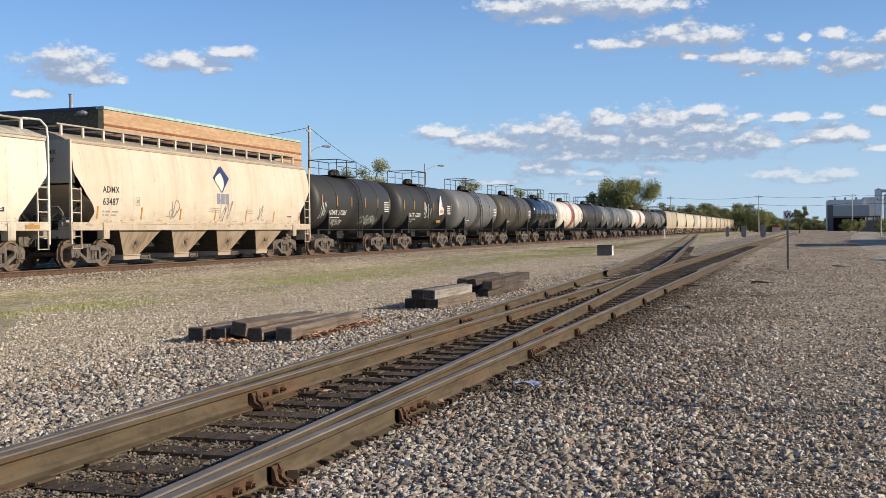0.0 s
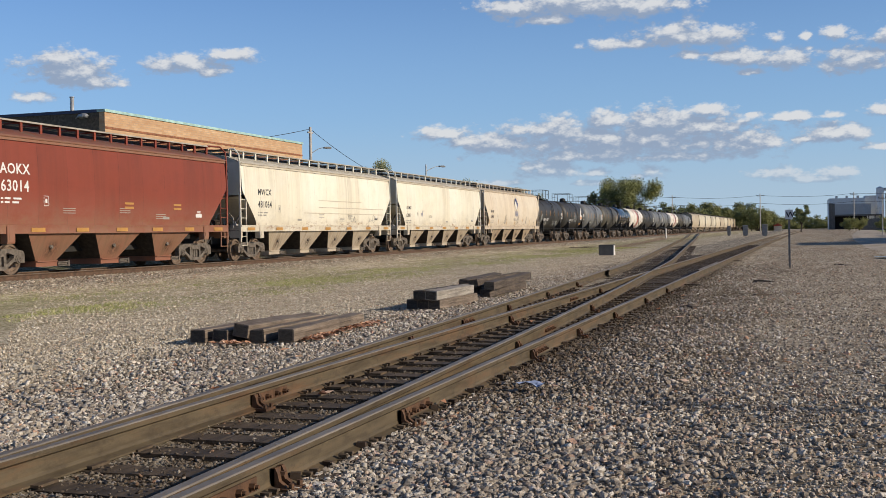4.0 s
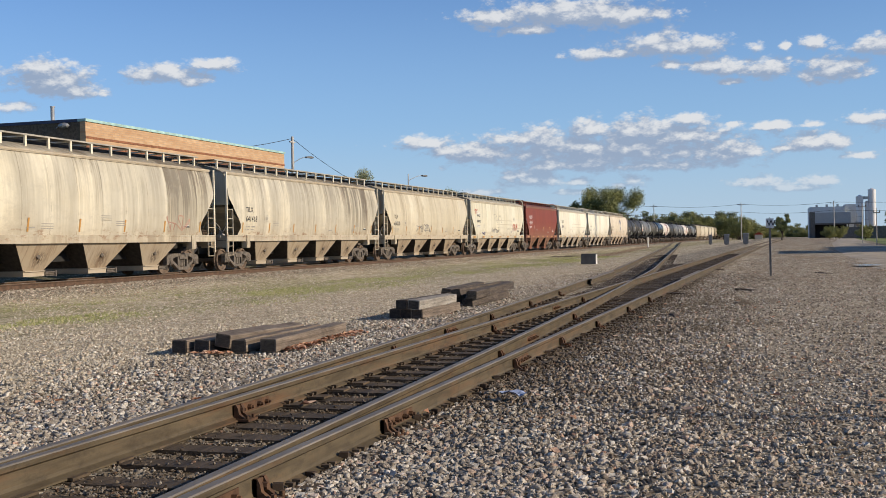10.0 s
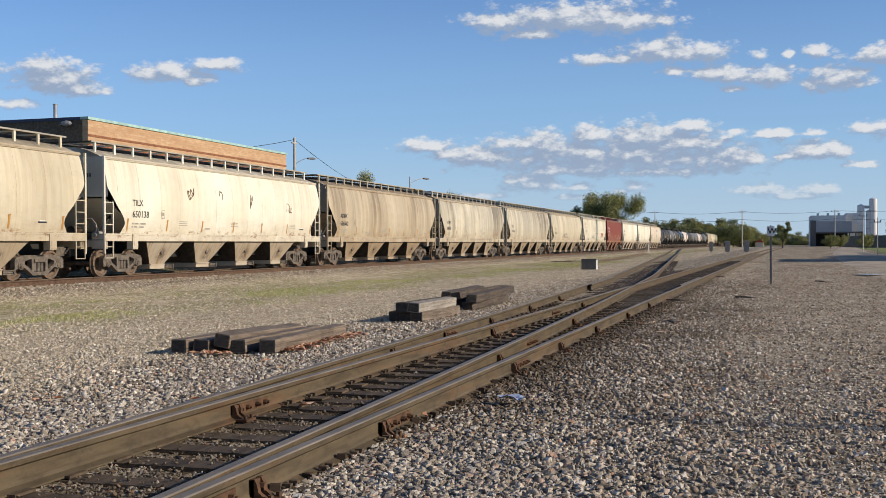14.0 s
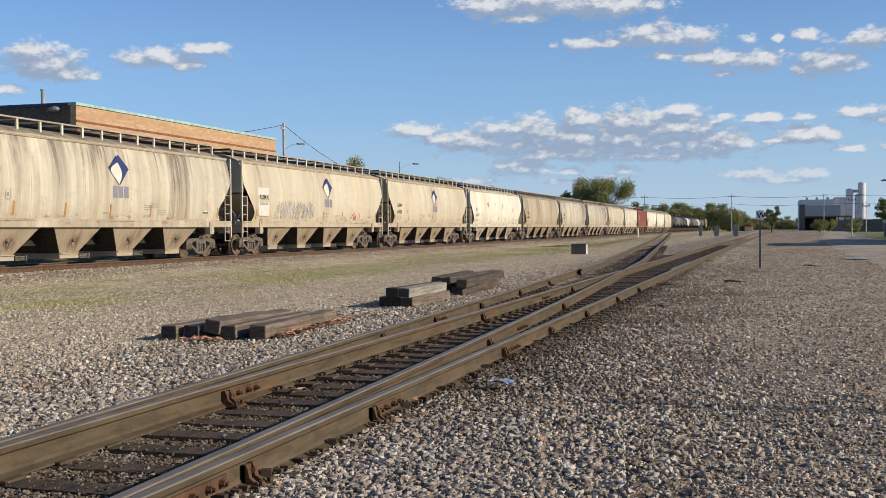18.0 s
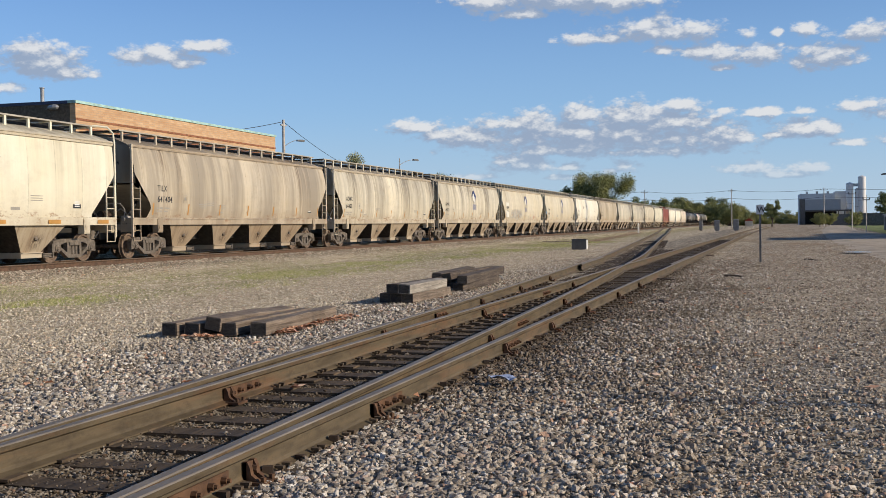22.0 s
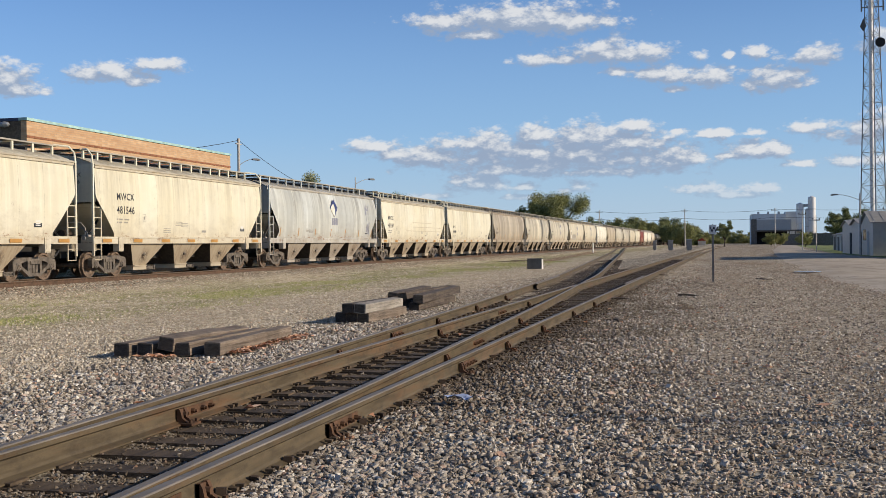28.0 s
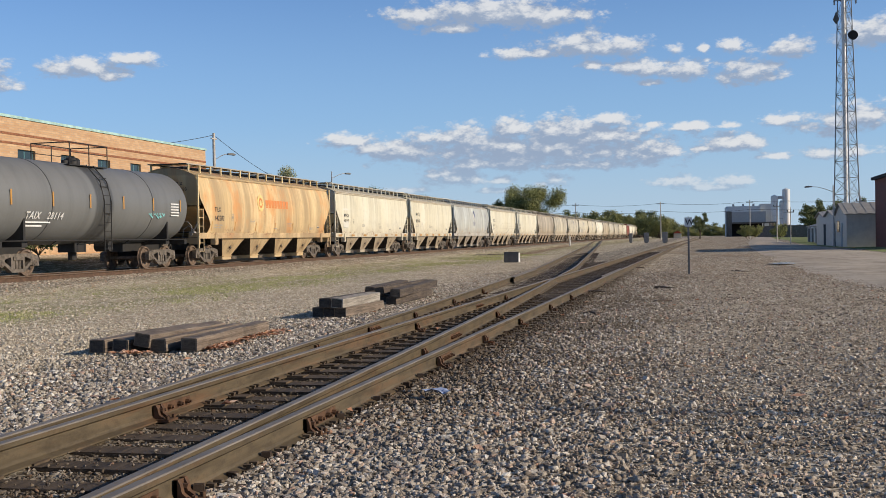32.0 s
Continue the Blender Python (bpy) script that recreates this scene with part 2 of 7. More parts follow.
# ---- mesh and material tools ----
class Shape:
    """Collects simple solids into one mesh."""

    def __init__(self):
        self.v, self.f = [], []

    def add(self, verts, faces):
        n = len(self.v)
        self.v += [tuple(p) for p in verts]
        self.f += [tuple(n + i for i in q) for q in faces]
        return self

    def box(self, x0, x1, y0, y1, z0, z1, m=None, c=0.0):
        if c:
            return self.prism([(x0 + c, z0), (x1 - c, z0), (x1, z0 + c), (x1, z1 - c), (x1 - c, z1), (x0 + c, z1), (x0, z1 - c), (x0, z0 + c)], y0, y1, m)
        v = [(x, y, z) for x in (x0, x1) for y in (y0, y1) for z in (z0, z1)]
        if m is not None:
            v = [m @ Vector(p) for p in v]
        return self.add(v, [(0, 1, 3, 2), (4, 6, 7, 5), (0, 4, 5, 1), (2, 3, 7, 6), (0, 2, 6, 4), (1, 5, 7, 3)])

    def prism(self, outline, y0, y1, m=None):
        """outline in x, z (counter-clockwise as seen from -y), drawn out along y."""
        n = len(outline)
        v = [(x, y0, z) for x, z in outline] + [(x, y1, z) for x, z in outline]
        if m is not None:
            v = [m @ Vector(p) for p in v]
        f = [(i, (i + 1) % n, n + (i + 1) % n, n + i) for i in range(n)]
        return self.add(v, f + [tuple(range(n))[::-1], tuple(range(n, 2 * n))])

    def tube(self, a, b, r, n=8, r2=None, caps=True):
        a, b = Vector(a), Vector(b)
        r2 = r if r2 is None else r2
        q = (b - a).to_track_quat("Z", "Y")
        ring = [(math.cos(2 * math.pi * i / n), math.sin(2 * math.pi * i / n)) for i in range(n)]
        v = [a + q @ Vector((c * r, s * r, 0)) for c, s in ring] + [b + q @ Vector((c * r2, s * r2, 0)) for c, s in ring]
        f = [(i, (i + 1) % n, n + (i + 1) % n, n + i) for i in range(n)]
        if caps:
            f += [tuple(range(n))[::-1], tuple(range(n, 2 * n))]
        return self.add(v, f)

    def path(self, points, r, n=6):
        for a, b in zip(points, points[1:]):
            self.tube(a, b, r, n)
        return self

    def lathe(self, profile, axis, n=24, at=(0, 0, 0)):
        """profile: (distance along the axis, radius)."""
        v, f = [], []
        for d, r in profile:
            for i in range(n):
                a = 2 * math.pi * i / n
                c, s = r * math.cos(a), r * math.sin(a)
                p = {"x": (d, c, s), "y": (s, d, c), "z": (c, s, d)}[axis]
                v.append((p[0] + at[0], p[1] + at[1], p[2] + at[2]))
        for k in range(len(profile) - 1):
            for i in range(n):
                j = (i + 1) % n
                f.append((k * n + i, k * n + j, (k + 1) * n + j, (k + 1) * n + i))
        f += [tuple(range(n))[::-1], tuple((len(profile) - 1) * n + i for i in range(n))]
        return self.add(v, f)

    def grid(self, rows):
        """rows: lists of points of equal length."""
        w = len(rows[0])
        v = [p for row in rows for p in row]
        return self.add(v, [(k * w + i, k * w + i + 1, (k + 1) * w + i + 1, (k + 1) * w + i) for k in range(len(rows) - 1) for i in range(w - 1)])

    def mesh(self, name, mats, smooth=False):
        me = bpy.data.meshes.new(name)
        me.from_pydata(self.v, [], self.f)
        for m in mats if isinstance(mats, (list, tuple)) else [mats]:
            me.materials.append(m)
        if smooth:
            me.shade_smooth()
            me.set_sharp_from_angle(angle=radians(38))
        me.update()
        return me


def part(name, shape, mat, parent=None, label="", smooth=False, at=None):
    """Links a Shape, or a mesh that is already made, as one mesh object under a thing or a part."""
    me = shape.mesh(name, mat, smooth) if isinstance(shape, Shape) else shape
    ob = new(name, me)
    if parent is not None:
        ob.parent = parent
    if at is not None:
        ob.matrix_basis = at
    if label:
        ob["label"] = label
    return ob


def thing(name, label, category, group="", at=None, kind=""):
    ob = new(name)
    ob.empty_display_size = 0.2
    if at is not None:
        ob.matrix_basis = at
    return tagged(ob, label, category, group, kind)


def closed(shape):
    """Turns all faces outwards."""
    bm = bmesh.new()
    vs = [bm.verts.new(p) for p in shape.v]
    for q in shape.f:
        try:
            bm.faces.new([vs[i] for i in q])
        except ValueError:
            pass
    bmesh.ops.recalc_face_normals(bm, faces=bm.faces)
    out = Shape()
    bm.verts.index_update()
    out.v = [tuple(v.co) for v in bm.verts]
    out.f = [tuple(v.index for v in f.verts) for f in bm.faces]
    bm.free()
    return out


class Nodes:
    """A small notation for node materials."""

    def __init__(self, name, rough=0.6, metal=0.0):
        self.mat = bpy.data.materials.new(name)
        self.mat.use_nodes = True
        self.t = self.mat.node_tree
        self.b = self.t.nodes["Principled BSDF"]
        self.b.inputs["Roughness"].default_value = rough
        self.b.inputs["Metallic"].default_value = metal
        self.coords = None

    def node(self, kind, **kw):
        n = self.t.nodes.new(kind)
        for k, v in kw.items():
            n.inputs[k].default_value = v
        return n

    def link(self, a, b):
        self.t.links.new(a, b)

    def co(self, scale=(1, 1, 1), shift=None, space="Object"):
        c = self.node("ShaderNodeTexCoord")
        m = self.node("ShaderNodeMapping")
        m.inputs["Scale"].default_value = scale
        if space == "World":
            g = self.node("ShaderNodeNewGeometry")
            self.link(g.outputs["Position"], m.inputs["Vector"])
        else:
            self.link(c.outputs[space], m.inputs["Vector"])
        if shift is not None:
            self.link(shift, m.inputs["Location"])
        return m.outputs[0]

    def shift(self, amount=50.0):
        """A place of its own in the pattern for each object."""
        o = self.node("ShaderNodeObjectInfo")
        k = self.node("ShaderNodeVectorMath")
        k.operation = "SCALE"
        k.inputs[0].default_value = (1.0, 0.7, 0.4)
        m = self.math("MULTIPLY", o.outputs["Random"], amount)
        self.link(m, k.inputs["Scale"])
        return k.outputs[0]

    def noise(self, scale, co=None, detail=4.0, rough=0.55, dist=0.0):
        n = self.node("ShaderNodeTexNoise", Scale=scale, Detail=detail, Roughness=rough, Distortion=dist)
        if co is not None:
            self.link(co, n.inputs["Vector"])
        return n.outputs["Fac"]

    def cells(self, scale, co=None, out="Color", feature="F1", random=1.0):
        n = self.node("ShaderNodeTexVoronoi", Scale=scale, Randomness=random)
        n.feature = feature
        if co is not None:
            self.link(co, n.inputs["Vector"])
        return n.outputs[out]

    def ramp(self, fac, stops):
        r = self.node("ShaderNodeValToRGB")
        e = r.color_ramp.elements
        while len(e) < len(stops):
            e.new(0.5)
        for k, (p, c) in enumerate(stops):
            e[k].position = p
            e[k].color = (*c, 1) if not isinstance(c, (int, float)) else (c, c, c, 1)
        self.link(fac, r.inputs[0])
        return r.outputs[0]

    def mix(self, fac, a, b, blend="MIX"):
        n = self.node("ShaderNodeMix")
        n.data_type, n.blend_type = "RGBA", blend
        for sock, val in ((n.inputs[0], fac), (n.inputs[6], a), (n.inputs[7], b)):
            if isinstance(val, (int, float)):
                sock.default_value = val
            elif isinstance(val, tuple):
                sock.default_value = (*val, 1)
            else:
                self.link(val, sock)
        return n.outputs[2]

    def math(self, op, a, b=0.0, clamp=False):
        n = self.node("ShaderNodeMath")
        n.operation, n.use_clamp = op, clamp
        for sock, val in ((n.inputs[0], a), (n.inputs[1], b)):
            if isinstance(val, (int, float)):
                sock.default_value = val
            else:
                self.link(val, sock)
        return n.outputs[0]

    def axis(self, co, which):
        s = self.node("ShaderNodeSeparateXYZ")
        self.link(co, s.inputs[0])
        return s.outputs[which]

    def near(self, value, lo, hi, soft):
        """1 between lo and hi, with soft edges."""
        def step(a, b):
            m = self.node("ShaderNodeMapRange")
            m.interpolation_type = "SMOOTHSTEP"
            m.inputs["From Min"].default_value, m.inputs["From Max"].default_value = a, b
            self.link(value, m.inputs["Value"])
            return m.outputs[0]
        return self.math("MULTIPLY", step(lo - soft, lo + soft), self.math("SUBTRACT", 1.0, step(hi - soft, hi + soft)))

    def bump(self, height, strength=0.3, distance=0.02):
        n = self.node("ShaderNodeBump", Strength=strength, Distance=distance)
        self.link(height, n.inputs["Height"])
        self.link(n.outputs[0], self.b.inputs["Normal"])

    def dull(self, level=0.12):
        """Little sheen, as on dust and stone."""
        self.b.inputs["Specular IOR Level"].default_value = level

    def done(self, color=None, rough=None):
        if color is not None:
            if isinstance(color, tuple):
                self.b.inputs["Base Color"].default_value = (*color, 1)
            else:
                self.link(color, self.b.inputs["Base Color"])
        if rough is not None:
            self.link(rough, self.b.inputs["Roughness"])
        return self.mat


def plain(name, color, rough=0.6, metal=0.0, grain=30.0, vary=0.25, bump=0.15):
    """A surface of one colour with grain and blotches."""
    n = Nodes(name, rough, metal)
    a = n.noise(grain, n.co(), 5)
    b = n.noise(grain * 0.08, n.co(), 3)
    dark = tuple(c * (1 - vary) for c in color)
    lite = tuple(min(1, c * (1 + vary)) for c in color)
    c = n.mix(n.ramp(b, [(0.35, 0.0), (0.7, 1.0)]), dark, lite)
    c = n.mix(n.math("MULTIPLY", a, 0.5), c, tuple(x * 0.6 for x in color))
    if bump:
        n.bump(a, bump, 0.01)
    return n.done(c)


def painted_steel(name, color, streak=0.5, streak_color=(0.16, 0.12, 0.08), rust=0.15, rust_color=(0.35, 0.13, 0.04), rough=0.55, dirt=0.5, seams=0.0, roof=0.75, smear=0.0, film=0.34, broad=0.0):
    """Car-side paint: vertical weather streaks that differ from sheet to sheet, rust blooms, weld seams and road dirt along the bottom."""
    n = Nodes(name, rough)
    n.dull(0.3)
    sh = n.shift(80.0)
    wide = n.noise(1.0, n.co((0.4, 0.34, 0.10), sh), 5, 0.65)
    mid = n.noise(1.0, n.co((1.0, 2.6, 0.11), sh), 6, 0.70)
    fine = n.noise(1.0, n.co((2.0, 10.0, 0.16), sh), 5, 0.65)
    blot = n.noise(0.5, n.co((1, 1, 1), sh), 5, 0.6)
    grain = n.noise(22.0, n.co((1, 1, 1), sh), 4)
    co = n.co()
    z = n.axis(co, 2)
    down = n.node("ShaderNodeMapRange")
    for key, val in (("From Min", 1.5), ("From Max", 4.0), ("To Min", 0.40), ("To Max", 1.12)):
        down.inputs[key].default_value = val
    n.link(z, down.inputs["Value"])
    s = n.math("MULTIPLY", n.ramp(wide, [(0.38, 0.08), (0.58, 1.0)]), n.ramp(mid, [(0.38, 0.10), (0.60, 1.0)]))
    s = n.math("ADD", s, n.math("MULTIPLY", n.ramp(fine, [(0.46, 0.0), (0.68, 1.0)]), n.ramp(wide, [(0.34, 0.10), (0.60, 0.45)])), True)
    base = color
    if seams:
        # sheets between the welds
        y = n.math("ADD", n.math("MULTIPLY", n.axis(co, 1), seams), n.math("MULTIPLY", n.noise(0.3, n.co((0, 1, 0), sh), 2), 0.12))
        sheet = n.node("ShaderNodeTexWhiteNoise")
        sheet.noise_dimensions = "2D"
        at = n.node("ShaderNodeCombineXYZ")
        n.link(n.math("FLOOR", y), at.inputs[0])
        n.link(n.node("ShaderNodeObjectInfo").outputs["Random"], at.inputs[1])
        n.link(at.outputs[0], sheet.inputs["Vector"])
        s = n.math("MULTIPLY", s, n.ramp(sheet.outputs["Value"], [(0.0, 0.45), (1.0, 1.25)]))
        base = n.mix(n.math("MULTIPLY", sheet.outputs["Value"], 0.5), color, tuple(k * m for k, m in zip(color, (0.90, 0.86, 0.77))))
    s = n.math("MULTIPLY", n.math("MULTIPLY", s, down.outputs[0]), streak, True)
    c = n.mix(n.math("MULTIPLY", n.ramp(blot, [(0.36, 0.0), (0.68, 1.0)]), 0.5), base, tuple(x * y for x, y in zip(color, (0.88, 0.815, 0.67))))
    c = n.mix(s, c, streak_color)
    r1 = n.noise(1.0, n.co((1.2, 3.0, 0.26), sh), 6, 0.72)
    r = n.math("MULTIPLY", n.ramp(r1, [(0.56 - 0.13 * max(0, rust - 0.4), 0.0), (0.72 - 0.13 * max(0, rust - 0.4), 1.0)]), rust)
    c = n.mix(r, c, rust_color)
    if broad:
        stain = n.noise(1.0, n.co((0.5, 0.85, 0.07), sh), 5, 0.6)
        c = n.mix(n.math("MULTIPLY", n.ramp(stain, [(0.41, 0.0), (0.58, 1.0)]), broad), c, tuple(0.34 * x + 0.35 * y for x, y in zip(color, streak_color)))
        if rust > 0.5:
            bloom = n.noise(1.0, n.co((0.5, 0.55, 0.32), sh), 5, 0.65)
            c = n.mix(n.math("MULTIPLY", n.ramp(bloom, [(0.52, 0.0), (0.66, 1.0)]), 0.75), c, (0.62, 0.27, 0.075))
    scuff = n.noise(1.0, n.co((1.0, 1.1, 1.9), sh), 8, 0.78)
    c = n.mix(n.math("MULTIPLY", n.ramp(scuff, [(0.50, 0.0), (0.66, 1.0)]), 0.12 + 0.26 * streak), c, tuple(0.45 * x + 0.25 * y for x, y in zip(color, streak_color)))
    chip = n.noise(5.0, n.co((1, 1, 1), sh), 6, 0.75)
    c = n.mix(n.math("MULTIPLY", n.ramp(chip, [(0.66, 0.0), (0.70, 1.0)]), 0.55), c, (0.20, 0.11, 0.06))
    c = n.mix(n.math("MULTIPLY", grain, 0.20), c, tuple(x * 0.55 for x in color))
    if seams:
        line = n.math("PINGPONG", y, 0.5)
        c = n.mix(n.math("MULTIPLY", n.math("LESS_THAN", line, 0.0075 * seams / 0.66), n.ramp(scuff, [(0.36, 0.0), (0.62, 0.55)])), c, tuple(k * 0.6 for k in streak_color))
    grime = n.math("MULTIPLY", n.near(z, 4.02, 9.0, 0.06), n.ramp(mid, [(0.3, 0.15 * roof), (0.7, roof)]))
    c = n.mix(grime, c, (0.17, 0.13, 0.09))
    low = n.math("MULTIPLY", n.near(z, -1.0, 1.38, 0.45), n.math("MULTIPLY", n.ramp(mid, [(0.25, 0.35), (0.7, 1.0)]), dirt))
    c = n.mix(low, c, (0.27, 0.185, 0.11))
    haze = n.math("MULTIPLY", n.near(z, -1.0, 1.95, 0.75), n.math("MULTIPLY", n.ramp(scuff, [(0.35, 0.25), (0.62, 1.0)]), film))
    c = n.mix(haze, c, (0.31, 0.235, 0.16))
    # rust scraped along the foot of the side
    foot = n.math("MULTIPLY", n.near(z, 1.30, 1.62, 0.10), n.ramp(n.noise(1.0, n.co((1, 2.0, 5.0), sh), 7, 0.75), [(0.54, 0.0), (0.62, 0.75)]))
    c = n.mix(foot, c, (0.23, 0.12, 0.06))
    if smear:
        blow = n.math("MULTIPLY", n.near(z, 0.52, 0.90, 0.18), n.near(n.axis(co, 1), -0.22, 0.30, 0.22))
        c = n.mix(n.math("MULTIPLY", blow, n.ramp(n.noise(5.0, n.co((1, 2.5, 1.2), sh), 5, 0.7), [(0.40, 0.0), (0.56, smear)])), c, (0.055, 0.032, 0.02))
        drip = n.ramp(n.noise(1.0, n.co((1, 4.5, 0.5), sh), 6, 0.72), [(0.50, 0.0), (0.66, 0.7)])
        c = n.mix(n.math("MULTIPLY", drip, smear), c, (0.17, 0.105, 0.06))
    n.bump(n.noise(1.6, n.co((1, 1, 1), sh), 3), 0.25, 0.03)
    return n.done(c)


# ---- materials of the ground and track ----
def ground_material():
    n = Nodes("yard_ground", 1.0)
    n.dull(0.06)
    p = n.co((1, 1, 1), None, "World")
    x, y = n.axis(p, 0), n.axis(p, 1)
    wob = n.noise(0.22, p, 5, 0.6)
    wx = n.math("ADD", x, n.math("MULTIPLY", n.math("SUBTRACT", wob, 0.5), 5.0))
    stone = n.cells(17.0, p, "Color")
    stone2 = n.cells(42.0, p, "Color")
    grey = n.axis(stone, 0)
    fine = n.axis(stone2, 1)
    tone = n.math("ADD", n.math("MULTIPLY", grey, 0.6), n.math("MULTIPLY", fine, 0.4))
    edge = n.cells(17.0, p, "Distance", "DISTANCE_TO_EDGE")
    crack = n.ramp(edge, [(0.0, 0.55), (0.09, 1.0)])
    tan = n.ramp(tone, [(0.12, (0.21, 0.17, 0.12)), (0.42, (0.57, 0.49, 0.37)), (0.72, (0.82, 0.74, 0.60)), (1.0, (0.94, 0.90, 0.81))])
    # ground of the white ballast, darkened for the shaded voids between its stones
    white = n.ramp(tone, [(0.12, (0.10, 0.085, 0.07)), (0.45, (0.26, 0.235, 0.20)), (0.85, (0.60, 0.57, 0.52))])
    brown = n.ramp(tone, [(0.1, (0.14, 0.115, 0.093)), (0.5, (0.41, 0.35, 0.285)), (0.9, (0.70, 0.635, 0.55))])
    oil = n.ramp(tone, [(0.1, (0.035, 0.026, 0.018)), (0.6, (0.12, 0.09, 0.06)), (1.0, (0.27, 0.21, 0.15))])
    green = n.ramp(n.noise(14.0, p, 5, 0.7), [(0.3, (0.13, 0.16, 0.04)), (0.7, (0.34, 0.34, 0.13))])
    c = tan
    patch = n.ramp(n.noise(0.5, p, 5, 0.65), [(0.40, 0.0), (0.58, 1.0)])
    c = n.mix(n.math("MULTIPLY", n.near(wx, -1.5, 60.0, 1.2), 0.8), c, brown)
    c = n.mix(n.near(wx, -7.6, -4.2, 0.7), c, white)
    c = n.mix(n.math("MULTIPLY", n.near(wx, -3.0, 1.2, 1.0), n.near(y, -5, 13, 4)), c, white)
    c = n.mix(n.near(x, -27.0, -19.3, 0.6), c, white)
    veg = n.math("MULTIPLY", n.near(wx, -18.6, -12.8, 1.6), n.ramp(n.noise(0.35, n.co((1, 0.35, 1), None, "World"), 6, 0.7), [(0.38, 0.0), (0.52, 1.0)]))
    veg = n.math("MULTIPLY", veg, n.ramp(n.noise(5.0, p, 4, 0.7), [(0.35, 0.3), (0.6, 1.0)]))
    c = n.mix(veg, c, green)
    lawn = n.near(x, -34.5, -27.5, 0.8)
    c = n.mix(lawn, c, (0.065, 0.075, 0.03))
    far_l = n.near(x, -4000.0, -38.0, 2.0)
    c = n.mix(far_l, c, (0.11, 0.14, 0.05))
    c = n.mix(n.math("MULTIPLY", n.near(wx, -4.7, -2.5, 0.5), n.near(y, -10.0, 40.0, 12.0)), c, oil)
    c = n.mix(n.math("MULTIPLY", n.near(wx, -3.2, -0.6, 0.7), n.math("MULTIPLY", n.near(y, 9.0, 45.0, 4.0), 0.9)), c, oil)
    # oily dirt between the rails of both routes
    bend = n.math("ADD", n.math("MULTIPLY", y, 0.005), n.math("MULTIPLY", n.math("MULTIPLY", y, y), 0.00003))
    right = n.math("SUBTRACT", n.math("ADD", x, 3.70), bend)
    left = n.math("ADD", x, n.math("ADD", n.math("MULTIPLY", y, 0.0755), 2.1525))
    bed = n.math("MAXIMUM", n.math("MULTIPLY", n.near(right, -0.75, 0.85, 0.25), n.near(y, 20.0, 160.0, 14.0)), n.math("MULTIPLY", n.math("MULTIPLY", n.near(left, -0.8, 0.75, 0.25), n.near(y, 36.0, 150.0, 4.0)), 0.7))
    c = n.mix(n.math("MULTIPLY", bed, n.ramp(n.noise(0.5, p, 4, 0.7), [(0.3, 0.55), (0.6, 0.95)])), c, n.mix(n.noise(2.3, n.co((1, 0.35, 1), None, "World"), 6, 0.8), (0.035, 0.028, 0.021), (0.26, 0.215, 0.165)))
    strip = n.math("ADD", x, n.math("ADD", n.math("MULTIPLY", y, 0.06), 8.6))
    c = n.mix(n.math("MULTIPLY", n.math("MULTIPLY", n.near(strip, -0.8, 0.8, 0.3), n.near(y, 84.0, 165.0, 3.0)), 0.8), c, (0.27, 0.165, 0.11))
    mud = n.math("MULTIPLY", patch, n.near(wx, -13.0, 60.0, 3.0))
    c = n.mix(n.math("MULTIPLY", mud, 0.25), c, (0.17, 0.13, 0.09))
    mott = n.noise(1.6, n.co((1, 0.45, 1), None, "World"), 8, 0.80)
    c = n.mix(n.math("MULTIPLY", n.ramp(mott, [(0.48, 0.0), (0.62, 1.0)]), 0.27), c, (0.16, 0.12, 0.08))
    c = n.mix(n.math("MULTIPLY", n.ramp(mott, [(0.34, 1.0), (0.46, 0.0)]), 0.40), c, (0.62, 0.57, 0.48))
    grit = n.noise(5.0, n.co((1, 0.4, 1), None, "World"), 6, 0.85)
    c = n.mix(n.math("MULTIPLY", n.ramp(grit, [(0.52, 0.0), (0.60, 1.0)]), 0.36), c, (0.15, 0.115, 0.08))
    c = n.mix(n.math("MULTIPLY", n.ramp(grit, [(0.38, 1.0), (0.45, 0.0)]), 0.55), c, (0.80, 0.73, 0.62))
    fleck = n.noise(8.0, n.co((1, 0.10, 1), None, "World"), 5, 0.85)
    away = n.math("MULTIPLY", n.near(y, 22.0, 400.0, 10.0), 0.55)
    c = n.mix(n.math("MULTIPLY", n.ramp(fleck, [(0.53, 0.0), (0.60, 1.0)]), away), c, (0.17, 0.13, 0.095))
    c = n.mix(n.math("MULTIPLY", n.ramp(fleck, [(0.38, 1.0), (0.45, 0.0)]), away), c, (0.86, 0.80, 0.70))
    clod = n.noise(2.4, n.co((1, 0.11, 1), None, "World"), 7, 0.85)
    beyond = n.near(y, 34.0, 500.0, 14.0)
    c = n.mix(n.math("MULTIPLY", n.ramp(clod, [(0.52, 0.0), (0.60, 1.0)]), n.math("MULTIPLY", beyond, 0.52)), c, (0.15, 0.118, 0.09))
    c = n.mix(n.math("MULTIPLY", n.ramp(clod, [(0.36, 1.0), (0.44, 0.0)]), n.math("MULTIPLY", beyond, 0.55)), c, (0.74, 0.68, 0.58))
    waste = n.noise(0.35, n.co((1, 0.22, 1), None, "World"), 6, 0.75)
    c = n.mix(n.math("MULTIPLY", n.ramp(waste, [(0.50, 0.0), (0.60, 1.0)]), n.math("MULTIPLY", n.math("MULTIPLY", beyond, n.near(x, -3.0, 30.0, 3.0)), 0.6)), c, (0.25, 0.17, 0.11))
    c = n.mix(1.0, c, crack, "MULTIPLY")
